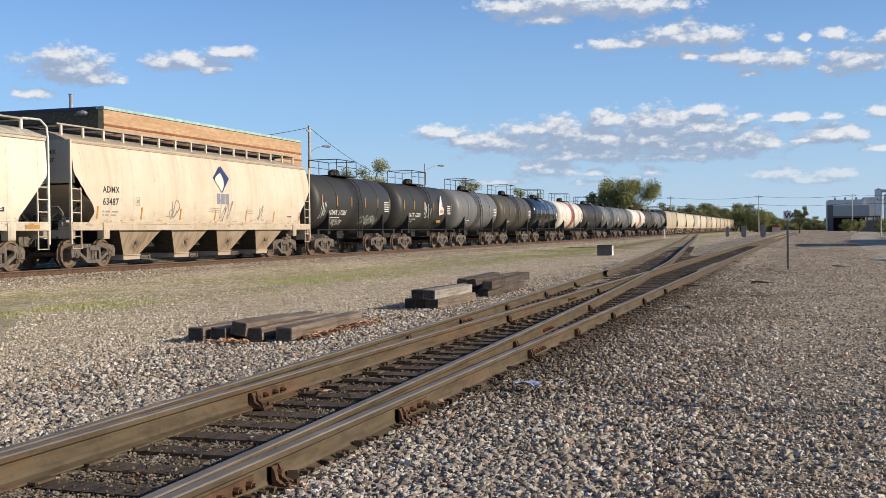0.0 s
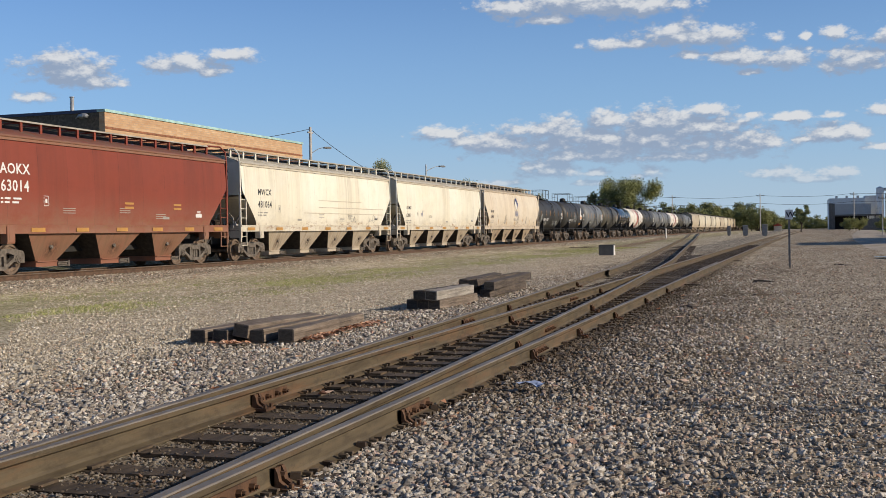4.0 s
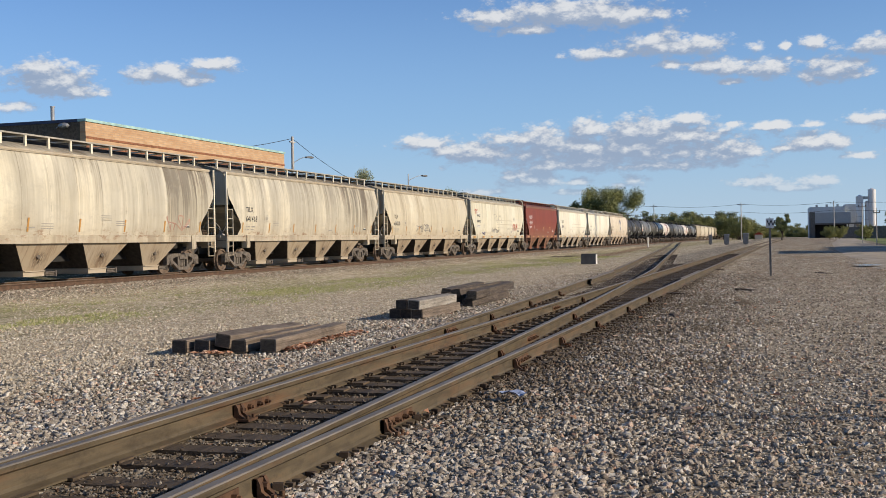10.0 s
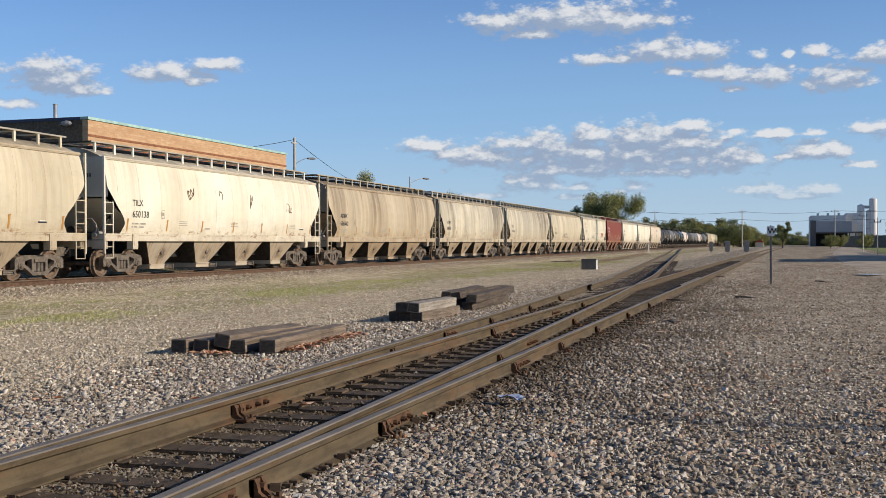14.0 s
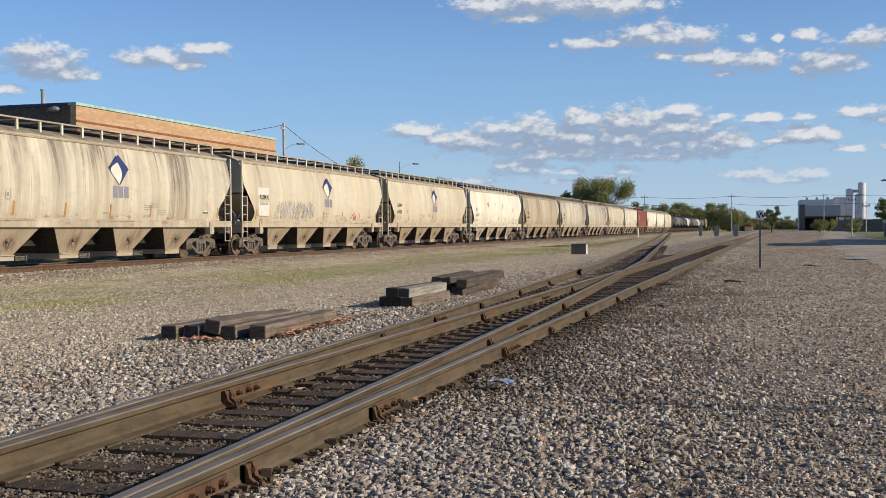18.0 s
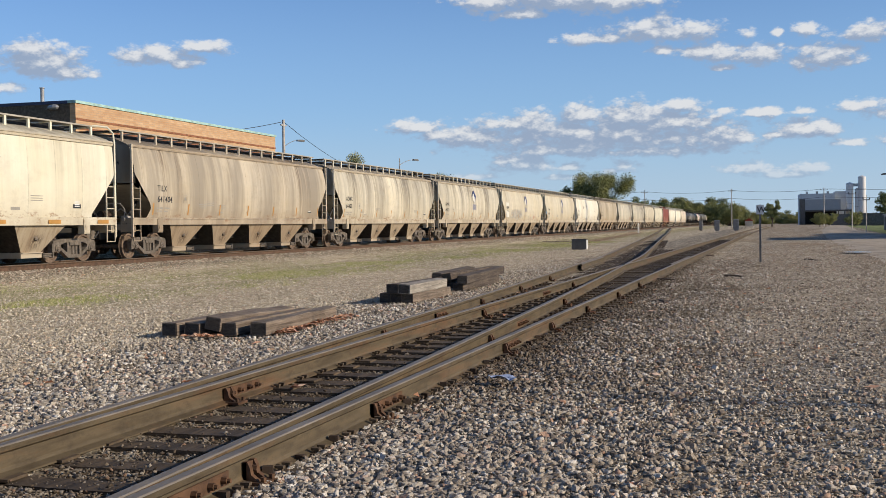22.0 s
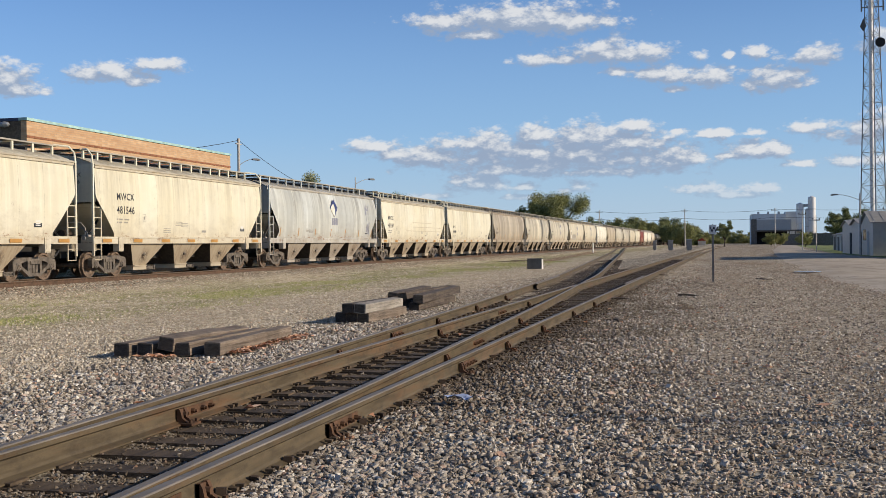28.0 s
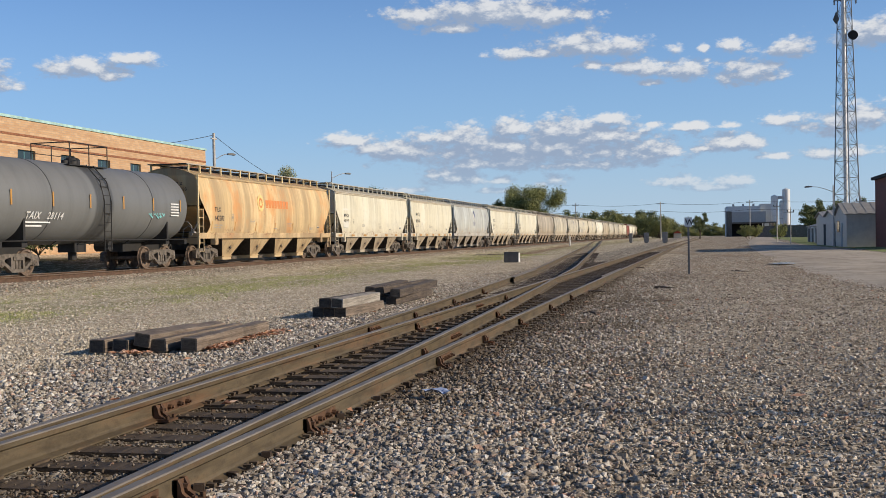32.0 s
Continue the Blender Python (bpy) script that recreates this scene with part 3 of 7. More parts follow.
    c = n.mix(1.0, c, (1.0, 0.975, 0.90), "MULTIPLY")
    n.bump(n.math("ADD", n.math("MULTIPLY", n.cells(17.0, p, "Distance"), -0.8), n.math("MULTIPLY", n.noise(60.0, p, 3), 0.3)), 0.55, 0.018)
    return n.done(c)


def wood_material(name, a, b):
    n = Nodes(name, 0.85)
    sh = n.shift(40.0)
    g = n.noise(1.0, n.co((9.0, 0.9, 22.0), sh), 6, 0.65)
    s = n.noise(2.2, n.co((1, 1, 1), sh), 4)
    c = n.mix(n.ramp(g, [(0.3, 0.0), (0.7, 1.0)]), a, b)
    c = n.mix(n.math("MULTIPLY", n.ramp(s, [(0.5, 0.0), (0.75, 1.0)]), 0.6), c, tuple(k * 0.35 for k in a))
    k = n.noise(1.0, n.co((34.0, 1.6, 60.0), sh), 5, 0.7)
    c = n.mix(n.math("MULTIPLY", n.ramp(k, [(0.52, 0.0), (0.60, 1.0)]), 0.6), c, tuple(q * 0.4 for q in a))
    n.bump(n.math("SUBTRACT", g, k), 0.8, 0.012)
    return n.done(c)


def rail_material():
    n = Nodes("rail_steel", 0.7, 0.05)
    n.dull(0.25)
    a = n.noise(2.0, n.co((3, 0.6, 6)), 5, 0.65)
    b = n.noise(1.0, n.co((2, 0.45, 3)), 6, 0.75)
    f = n.noise(40.0, n.co(), 4)
    c = n.ramp(a, [(0.3, (0.06, 0.045, 0.027)), (0.55, (0.125, 0.098, 0.06)), (0.82, (0.17, 0.115, 0.065))])
    c = n.mix(n.math("MULTIPLY", n.ramp(b, [(0.52, 0.0), (0.68, 1.0)]), 0.42), c, (0.20, 0.085, 0.036))
    c = n.mix(n.math("MULTIPLY", n.ramp(n.noise(9.0, n.co((1, 0.5, 1)), 5, 0.75), [(0.5, 0.0), (0.64, 1.0)]), 0.5), c, (0.045, 0.034, 0.024))
    c = n.mix(n.math("MULTIPLY", f, 0.35), c, (0.06, 0.045, 0.03))
    n.bump(f, 0.25, 0.004)
    return n.done(c)


def rust_material(name, base):
    n = Nodes(name, 0.8, 0.1)
    a = n.noise(7.0, n.co((1, 1, 1), n.shift(20.0)), 6, 0.65)
    c = n.ramp(a, [(0.3, tuple(k * 0.4 for k in base)), (0.55, base), (0.8, tuple(min(1, k * 1.7) for k in base))])
    n.bump(n.noise(50.0, n.co(), 3), 0.3, 0.006)
    return n.done(c)


M_GROUND = ground_material()
M_RAIL = rail_material()
M_RAILTOP = plain("worn_rail_head", (0.215, 0.185, 0.15), 0.6, 0.1, 25.0, 0.25, 0.05)
M_RUSTRAIL = rust_material("rusty_main_rail", (0.115, 0.067, 0.04))
M_RUST = rust_material("rusted_iron", (0.115, 0.058, 0.028))
M_PLATE = rust_material("dusty_tie_plate", (0.105, 0.074, 0.045))
M_DARKRUST = rust_material("oily_iron", (0.055, 0.035, 0.022))
M_TIE = wood_material("track_tie_wood", (0.040, 0.027, 0.016), (0.135, 0.095, 0.058))
M_OLDTIE = wood_material("old_tie_wood", (0.10, 0.073, 0.052), (0.29, 0.23, 0.175))
M_PALETIE = wood_material("weathered_tie_wood", (0.22, 0.19, 0.155), (0.46, 0.42, 0.36))
M_TIEEND = wood_material("creosoted_tie_end", (0.022, 0.019, 0.017), (0.085, 0.072, 0.06))


# ---- ground ----
MAIN_X = -22.75     # centre of the main line
RAIL_Z = 0.46       # its rail tops


def rise(x):
    """The main line's low bed."""
    if x < -27.5:
        return 0.95 * min(1, (-27.5 - x) / 8.0)
    a = min(1, max(0, (x + 27.5) / 2.0)) * min(1, max(0, (-17.2 - x) / 3.6))
    return 0.27 * a * a * (3 - 2 * a)


def centre_right(y):
    return -3.70 + 0.005 * y + 0.00003 * y * y


def throw(y):
    """How far the left route has left the right one."""
    d = max(0.0, y - 1.7)
    if y < 34:
        return 0.03 * d + 0.0005 * d * d
    bend = 1.491 + 0.0635 * (y - 34)
    # past the frog the left route runs straight towards the main line
    straight = centre_right(y) + 5.55 + 0.0755 * (y - 45)
    k = min(1.0, (y - 34) / 20)
    return bend + (straight - bend) * k * k * (3 - 2 * k)


def climb(y):
    """The left route rises to the main line's height."""
    u = min(1.0, max(0.0, (y - 150) / 90))
    return 0.255 * u * u * (3 - 2 * u)


def ground_z(x, y):
    h = rise(x) + 0.02 * noise.noise((x * 0.3, y * 0.3, 0))
    if 0 < y < 95:
        lo, hi = centre_left(y), centre_right(y)
        if lo - 0.60 < x < hi + 0.60:
            return -0.03
        if lo - 1.0 < x < hi + 1.0:
            return min(h, 0.0)
    return h


def centre_left(y):
    return centre_right(y) - throw(y)


def ground_sheet():
    xs = [-3500, -1500, -600, -250, -120, -70, -45, -36, -31, -28.5] + [-27.5 + 0.6 * i for i in range(18)] + [-15, -12, -10, -9] + [-8 + 0.25 * i for i in range(28)] + [-0.5, 1, 4, 8, 14, 22, 35, 60, 120, 300, 800, 2000, 3500]
    ys = [-3000, -800, -200, -60, -20, -8, 0] + [2 + 1.5 * i for i in range(53)] + [90, 110, 140, 190, 260, 400, 700, 1400, 3000, 4500]
    s = Shape().grid([[(x, y, ground_z(x, y)) for x in xs] for y in ys])
    return tagged(part("ground", s, M_GROUND, None, "", True), "gravel and dirt ground of a rail yard", "ground", "", "structure")


ground_sheet()


# ---- tracks ----
RAIL_PROFILE = [(x, z * 1.08) for x, z in [(-0.070, 0.0), (0.070, 0.0), (0.070, 0.012), (0.018, 0.030), (0.009, 0.050), (0.009, 0.130), (0.034, 0.146), (0.037, 0.176),
                (0.030, 0.184), (-0.030, 0.184), (-0.037, 0.176), (-0.034, 0.146), (-0.009, 0.130), (-0.009, 0.050), (-0.018, 0.030), (-0.070, 0.012)]]


def rail(name, fx, z, ys, parent, label, steel=None):
    """A rail along x = fx(y), with a worn bright top."""
    s = Shape()
    n = len(RAIL_PROFILE)
    v = [(fx(y) + px, y, (z(y) if callable(z) else z) + pz) for y in ys for px, pz in RAIL_PROFILE]
    f, top = [], []
    for k in range(len(ys) - 1):
        for i in range(n):
            j = (i + 1) % n
            (top if i in (7, 8, 9) else f).append((k * n + i, k * n + j, (k + 1) * n + j, (k + 1) * n + i))
    s.add(v, f + top + [tuple(range(n))[::-1], tuple((len(ys) - 1) * n + i for i in range(n))])
    me = s.mesh(name, [steel or M_RAIL, M_RAILTOP])
    idx = [0] * len(f) + [1] * len(top) + [0, 0]
    me.polygons.foreach_set("material_index", idx)
    return part(name, me, None, parent, label)


TIE_Z = 0.0
RAIL_BASE = 0.004


def tie_mesh(name, half, mat, w=0.115, d=0.17):
    return Shape().box(-half, half, -w, w, -d, 0.0, None, 0.018).mesh(name, mat)


def near_track():
    t = thing("turnout_track", "worn rail turnout on dark timber ties in ballast", "track", "", None, "structure")
    span = lambda a, b, st: [a + i * (b - a) / max(1, round((b - a) / st)) for i in range(max(1, round((b - a) / st)) + 1)]
    near, far = span(-14, 60, 1.5), span(60, 320, 6.0)[1:]
    away = span(60, 258, 6.0)[1:]
    level = lambda y: RAIL_BASE + climb(y)
    g = 0.754
    rail("stock_rail", lambda y: centre_right(y) + g, RAIL_BASE, near + far, t, "brown steel rail with a bright worn top")
    rail("stock_rail", lambda y: centre_left(y) - g, level, near + away, t, "brown steel rail with a bright worn top")
    rail("closure_rail", lambda y: centre_right(y) - g, RAIL_BASE, span(3.6, 33.8, 1.0), t, "")
    rail("closure_rail", lambda y: centre_left(y) + g, RAIL_BASE, span(3.6, 33.8, 1.0), t, "")
    rail("frog_rail", lambda y: centre_right(y) - g, RAIL_BASE - 0.003, span(33.7, 60, 2.0) + far, t, "")
    rail("frog_rail", lambda y: centre_left(y) + g, lambda y: level(y) - 0.003, span(33.7, 60, 2.0) + away, t, "")
    rng = random.Random(5)
    ties = {k: tie_mesh("tie", k / 100, M_TIE) for k in range(130, 300, 10)}
    plate = Shape().box(-0.25, 0.25, -0.095, 0.095, 0.0, 0.018)
    for sx in (-0.10, 0.10):
        for sy in (-0.05, 0.05):
            plate.box(sx - 0.014, sx + 0.014, sy - 0.012, sy + 0.012, 0.016, 0.040)
            plate.box(sx - 0.022 - 0.012 * (sx > 0), sx + 0.022 + 0.012 * (sx < 0), sy - 0.018, sy + 0.018, 0.034, 0.050)
    plate_me = plate.mesh("tie_plate", M_PLATE)
    y, k = 2.4, 0
    while y < 80:
        lo, hi = centre_left(y) - 1.3, centre_right(y) + 1.3
        if y > 62:
            lo, hi = centre_right(y) - 1.3, centre_right(y) + 1.3
        half = round((hi - lo) / 2 * 10) * 10
        half = min(290, max(130, half))
        part("tie", ties[half], None, t, "", False, pose((lo + hi) / 2 + rng.uniform(-0.06, 0.06), y, TIE_Z + rng.uniform(-0.010, 0.004) - (0.012 if y > 22 else 0), 0, 0, rng.uniform(-1.2, 1.2)))
        if y < 27:
            for c in (centre_right(y) + g, centre_left(y) - g) + ((centre_right(y) - g, centre_left(y) + g) if y > 9 else ()):
                part("tie_plate", plate_me, None, t, "", False, pose(c, y, TIE_Z + 0.001, 0, 0, 0))
        y += 0.52 + rng.uniform(-0.03, 0.03)
    y = 62
    while y < 94:
        part("tie", ties[130], None, t, "", False, pose(centre_left(y), y, TIE_Z - 0.016, 0, 0, 4.3))
        if y > 79.7:
            part("tie", ties[130], None, t, "", False, pose(centre_right(y), y, TIE_Z - 0.016, 0, 0, 0))
        y += 0.56
    for f, sx in ((centre_right, 1), (centre_left, -1)):
        rail("guard_rail", lambda y: f(y) + sx * (g - 0.115 - 0.004 * max(0.0, abs(y - 38.5) - 1.8) ** 2), RAIL_BASE - 0.002, span(34.5, 42.5, 0.5), t, "short brown guard rail inside the running rail")
    return t


def main_track():
    t = thing("main_track", "brown rails of the main line on a low ballast bed", "track", "", None, "structure")
    ys = [-60 + 12 * i for i in range(90)]
    for sx in (-0.754, 0.754):
        rail("rail", lambda y: MAIN_X + sx, RAIL_Z - 0.199, ys, t, "rust-brown steel rail", M_RUSTRAIL)
    me = tie_mesh("tie", 1.3, M_TIE)
    for i in range(190):
        part("tie", me, None, t, "", False, pose(MAIN_X, 14 + 0.54 * i, RAIL_Z - 0.200, 0, 0, 0))
    return t


near_track()
main_track()


# ---- the train ----
SIDE = {}
# paint: base, streaks, streak colour, rust, dirt
PAINTS = {
    "ivory": ((0.78, 0.752, 0.62), 0.55, (0.32, 0.275, 0.18), 0.08),
    "cream": ((0.71, 0.655, 0.515), 0.72, (0.30, 0.24, 0.155), 0.22),
    "tan": ((0.61, 0.535, 0.40), 0.95, (0.225, 0.165, 0.105), 0.22),
    "white": ((0.84, 0.815, 0.70), 0.34, (0.34, 0.275, 0.185), 0.10),
    "streaked": ((0.76, 0.71, 0.575), 1.20, (0.135, 0.105, 0.07), 0.14),
    "rose": ((0.75, 0.675, 0.55), 0.38, (0.36, 0.25, 0.16), 0.25),
    "sooty": ((0.60, 0.535, 0.425), 1.0, (0.16, 0.12, 0.082), 0.12),
    "pale_blue": ((0.66, 0.69, 0.67), 0.9, (0.24, 0.235, 0.21), 0.06),
    "orange": ((0.82, 0.63, 0.355), 0.42, (0.24, 0.135, 0.06), 0.60),
    "red": ((0.25, 0.058, 0.034), 0.35, (0.07, 0.03, 0.022), 0.05),
}


def car_paint(kind):
    if kind not in SIDE:
        spec = PAINTS[kind]
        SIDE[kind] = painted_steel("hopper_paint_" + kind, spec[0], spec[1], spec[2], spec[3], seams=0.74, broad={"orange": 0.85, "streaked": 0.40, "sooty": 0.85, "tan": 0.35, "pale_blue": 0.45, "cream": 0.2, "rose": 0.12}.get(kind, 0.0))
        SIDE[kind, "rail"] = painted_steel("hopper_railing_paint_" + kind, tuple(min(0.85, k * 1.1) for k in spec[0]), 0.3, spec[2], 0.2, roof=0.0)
        blend = 0.75 if kind in ("orange", "red") else 0.46
        dusty = tuple(blend * k + (1 - blend) * m for k, m in zip(spec[0], (0.27, 0.185, 0.11)))
        SIDE[kind, "bay"] = painted_steel("hopper_bay_paint_" + kind, dusty, 0.5, spec[2], 0.30, (0.26, 0.12, 0.05), dirt=0.35, smear=0.95, film=0.26)
        SIDE[kind, "gate"] = painted_steel("outlet_gate_paint_" + kind, dusty, 0.3, spec[2], 0.25, dirt=0.15, film=0.15)
    return SIDE[kind]


M_TRUCK = rust_material("truck_iron", (0.15, 0.125, 0.10))
M_WHEEL = rust_material("wheel_steel", (0.17, 0.12, 0.085))
M_BLACK = plain("black_underframe", (0.022, 0.020, 0.018), 0.7)
M_SHADE_SOOT = rust_material("shaded_sooty_slope", (0.05, 0.041, 0.032))
M_WALKEDGE = plain("dusty_grey_walk_edge", (0.40, 0.37, 0.315), 0.65, 0, 14.0, 0.3)
M_GALV_PIPE = plain("dirty_pale_pipe", (0.34, 0.32, 0.28), 0.6, 0.1, 20.0, 0.3)
M_GRATE = plain("dirty_roof_grating", (0.06, 0.052, 0.044), 0.75)
M_INK = plain("black_lettering", (0.03, 0.03, 0.035), 0.6, 0, 30, 0.2, 0)
M_CHALK = plain("white_lettering", (0.78, 0.77, 0.74), 0.6, 0, 30, 0.1, 0)
M_AMBER = plain("amber_reflector", (0.52, 0.27, 0.065), 0.45, 0, 30, 0.2, 0)
M_BLUE = plain("dark_blue_paint", (0.035, 0.045, 0.16), 0.5, 0, 30, 0.2, 0)
M_SCRAWL = plain("faded_spray_paint", (0.27, 0.25, 0.23), 0.7, 0, 30, 0.3, 0)
M_SCRAWL_RED = plain("red_spray_paint", (0.50, 0.10, 0.06), 0.7, 0, 30, 0.3, 0)
M_PALE_SPRAY = plain("pale_spray_paint", (0.50, 0.53, 0.52), 0.7, 0, 12, 0.3, 0)
M_FADE_RED = plain("faded_red_spray", (0.46, 0.27, 0.20), 0.7, 0, 12, 0.3, 0)
M_SCRAWL_TEAL = plain("teal_spray_paint", (0.20, 0.50, 0.50), 0.7, 0, 30, 0.3, 0)
M_EMBLEM_GREY = plain("faded_grey_blue_paint", (0.30, 0.30, 0.36), 0.6, 0, 12, 0.3, 0)
M_FAINT = plain("faded_stencil", (0.36, 0.335, 0.29), 0.6, 0, 30, 0.2, 0)
M_FADED = plain("faded_grey_spray", (0.50, 0.475, 0.43), 0.7, 0, 12, 0.3, 0)
M_PATCH = plain("clean_paint_patch", (0.74, 0.71, 0.61), 0.55, 0, 30, 0.08, 0)
M_FADE_ORANGE = plain("orange_lettering", (0.74, 0.27, 0.08), 0.6, 0, 30, 0.2, 0)

SIDEFRAME, WHEELSET, CACHE = {}, {}, {}


def cached(key, build):
    if key not in CACHE:
        CACHE[key] = build()
    return CACHE[key]


def bolster_truck(parent, y, spin):
    """Two side frames, a bolster and two wheelsets."""
    bol = cached("bolster", lambda: Shape().box(-0.92, 0.92, -0.2, 0.2, 0.42, 0.72).box(-0.4, 0.4, -0.4, 0.4, 0.62, 0.76).mesh("truck", M_BLACK))
    tr = part("truck", bol, None, parent, "rusty cast-iron freight truck", False, pose(0, y, 0))
    for sx in (-1, 1):
        part("side_frame", SIDEFRAME[sx], None, tr)
    for wy in (-0.89, 0.89):
        spin.append(part("wheelset", WHEELSET["me"], None, tr, "", False, pose(0, wy, 0.457)))
    return tr


def make_truck_meshes():
    for sx in (-1, 1):
        s = Shape()
        x0, x1 = (0.93, 1.10) if sx > 0 else (-1.10, -0.93)

        def slab(outline, a, b):
            v = [(a, p, q) for p, q in outline] + [(b, p, q) for p, q in outline]
            n = len(outline)
            s.add(v, [(i, (i + 1) % n, n + (i + 1) % n, n + i) for i in range(n)] + [tuple(range(n))[::-1], tuple(range(n, 2 * n))])
        slab([(-1.16, 0.34), (-1.16, 0.62), (-1.02, 0.62), (-0.72, 0.62), (-0.66, 0.40)], x0, x1)
        slab([(0.66, 0.40), (0.72, 0.62), (1.02, 0.62), (1.16, 0.62), (1.16, 0.34)], x0, x1)
        slab([(-1.16, 0.58), (-1.10, 0.70), (-0.70, 0.77), (0.70, 0.77), (1.10, 0.70), (1.16, 0.58), (0.72, 0.58), (0.46, 0.65), (-0.46, 0.65), (-0.72, 0.58)], x0, x1)
        slab([(-0.74, 0.52), (-0.72, 0.40), (-0.32, 0.15), (0.32, 0.15), (0.72, 0.40), (0.74, 0.52), (0.26, 0.26), (-0.26, 0.26)], x0, x1)
        slab([(-0.38, 0.24), (-0.38, 0.72), (-0.27, 0.72), (-0.27, 0.24)], x0, x1)
        slab([(0.27, 0.24), (0.27, 0.72), (0.38, 0.72), (0.38, 0.24)], x0, x1)
        for wy in (-0.17, 0.0, 0.17):
            s.tube(((x0 + x1) / 2, wy, 0.27), ((x0 + x1) / 2, wy, 0.56), 0.065, 8)
        s.box(x0 - 0.02, x1 + 0.02, -0.26, 0.26, 0.55, 0.66)
        xo = 1.0 * sx
        for wy in (-0.89, 0.89):
            cap = [(xo - 0.12, 0.13), (xo + 0.12, 0.13), (xo + 0.14, 0.09), (xo + 0.16, 0.09)]
            s.lathe(cap if sx > 0 else [(xo - 0.16, 0.09), (xo - 0.14, 0.09), (xo - 0.12, 0.13), (xo + 0.12, 0.13)], "x", 14, (0, wy, 0.457))
        SIDEFRAME[sx] = closed(s).mesh("side_frame", M_TRUCK)
    w = Shape()
    w.lathe([(-1.0, 0.075), (1.0, 0.075)], "x", 12)
    for sx in (-1, 1):
        prof = [(0.685, 0.20), (0.685, 0.37), (0.69, 0.485), (0.715, 0.485), (0.725, 0.457), (0.82, 0.452), (0.825, 0.385), (0.775, 0.36), (0.76, 0.22), (0.84, 0.15), (0.86, 0.10)]
        prof = [(sx * a, b) for a, b in prof]
        w.lathe(prof if sx > 0 else prof[::-1], "x", 22)
        for k in range(3):
            a = 2 * math.pi * k / 3
            w.tube((sx * 0.99, 0.045 * math.cos(a), 0.045 * math.sin(a)), (sx * 1.175, 0.045 * math.cos(a), 0.045 * math.sin(a)), 0.016, 6)
    WHEELSET["me"] = closed(w).mesh("wheelset", M_WHEEL, True)


make_truck_meshes()
SPIN = []     # wheelsets and the place of their car at the start
CARS = []     # car, its place along the line at the start


def text_mesh(words, size, mat):
    def build():
        cu = bpy.data.curves.new("lettering", "FONT")
        cu.body, cu.size, cu.resolution_u = words, size, 2
        cu.space_character = 1.08
        cu.offset = 0.016 * size
        ob = bpy.data.objects.new("lettering", cu)
        me = bpy.data.meshes.new_from_object(ob)
        me.materials.clear()
        me.materials.append(mat)
        bpy.data.objects.remove(ob)
        return me
    return cached(("text", words, size, mat.name), build)


def on_side(x, y, z, lean=0.0):
    """The pose of flat paint on the side that faces +x, reading along +y."""
    return Matrix.Translation((x, y, z)) @ Matrix(((0, 0, 1, 0), (1, 0, 0, 0), (0, 1, 0, 0), (0, 0, 0, 1))) @ Matrix.Rotation(radians(lean), 4, "X")


def on_curve(style, y, z, h):
    """The pose of flat paint h high that follows the slope of a car's side."""
    foot, head = side_x(style, z), side_x(style, z + h)
    return on_side(max(foot, head if h < 0.2 else foot) + 0.006, y, z, math.degrees(math.atan2(head - foot, h)))


def flat(w, h):
    return Shape().add([(0, 0, 0), (w, 0, 0), (w, h, 0), (0, h, 0)], [(0, 1, 2, 3)])


def scrawl(rng, w, h, strokes, r):
    """One looping spray stroke of illegible letter shapes, w by h."""
    pts, cell = [], w / strokes
    for k in range(strokes):
        x0 = k * cell
        for _ in range(rng.randint(4, 6)):
            pts.append(Vector((x0 + rng.uniform(-0.1, 1.05) * cell, rng.choice((rng.uniform(0, 0.25), rng.uniform(0.7, 1.0), rng.uniform(0.3, 0.7))) * h, 0)))
    line = []
    for a, b, c, d in zip(pts, pts[1:], pts[2:], pts[3:]):
        for q in range(6):
            t = q / 6
            line.append(0.5 * (2 * b + (c - a) * t + (2 * a - 5 * b + 4 * c - d) * t * t + (3 * b - a - 3 * c + d) * t * t * t))
    rows = []
    for k, p in enumerate(line):
        d = line[min(k + 1, len(line) - 1)] - line[max(k - 1, 0)]
        n = Vector((-d.y, d.x, 0)).normalized() * r * (0.75 + 0.5 * math.sin(k * 0.7) ** 2)
        up = Vector((0, 0, 0.00004 * k))
        rows.append([tuple(p - n + up), tuple(p + n + up)])
    return Shape().grid(rows)


ROUND = [(1.50, 1.46), (1.565, 1.8), (1.60, 2.3), (1.595, 2.8), (1.54, 3.3), (1.44, 3.75), (1.36, 3.97), (1.24, 4.06), (0.85, 4.22), (0.45, 4.33), (0.0, 4.37)]
FLAT = [(1.52, 1.46), (1.555, 1.8), (1.575, 2.3), (1.575, 2.8), (1.555, 3.3), (1.52, 3.75), (1.49, 3.98), (1.36, 4.08), (0.9, 4.24), (0.45, 4.34), (0.0, 4.38)]


def cut_round(z):
    if z > 2.98:
        return 0.0
    if z > 2.3:
        return 0.62 * (2.98 - z) / 0.68
    if z > 1.75:
        return 0.62 + 0.42 * math.sin((2.3 - z) / 0.55 * math.pi / 2)
    return 1.04 - 0.22 * (1.75 - z) / 0.3


def cut_flat(z):
    return max(0.0, min(1.25, (2.85 - z) * 0.98))


def side_x(style, z):
    prof = ROUND if style == "round" else FLAT
    for (xa, za), (xb, zb) in zip(prof, prof[1:]):
        if za <= z <= zb:
            return xa + (xb - xa) * (z - za) / (zb - za)
    return prof[0][0]


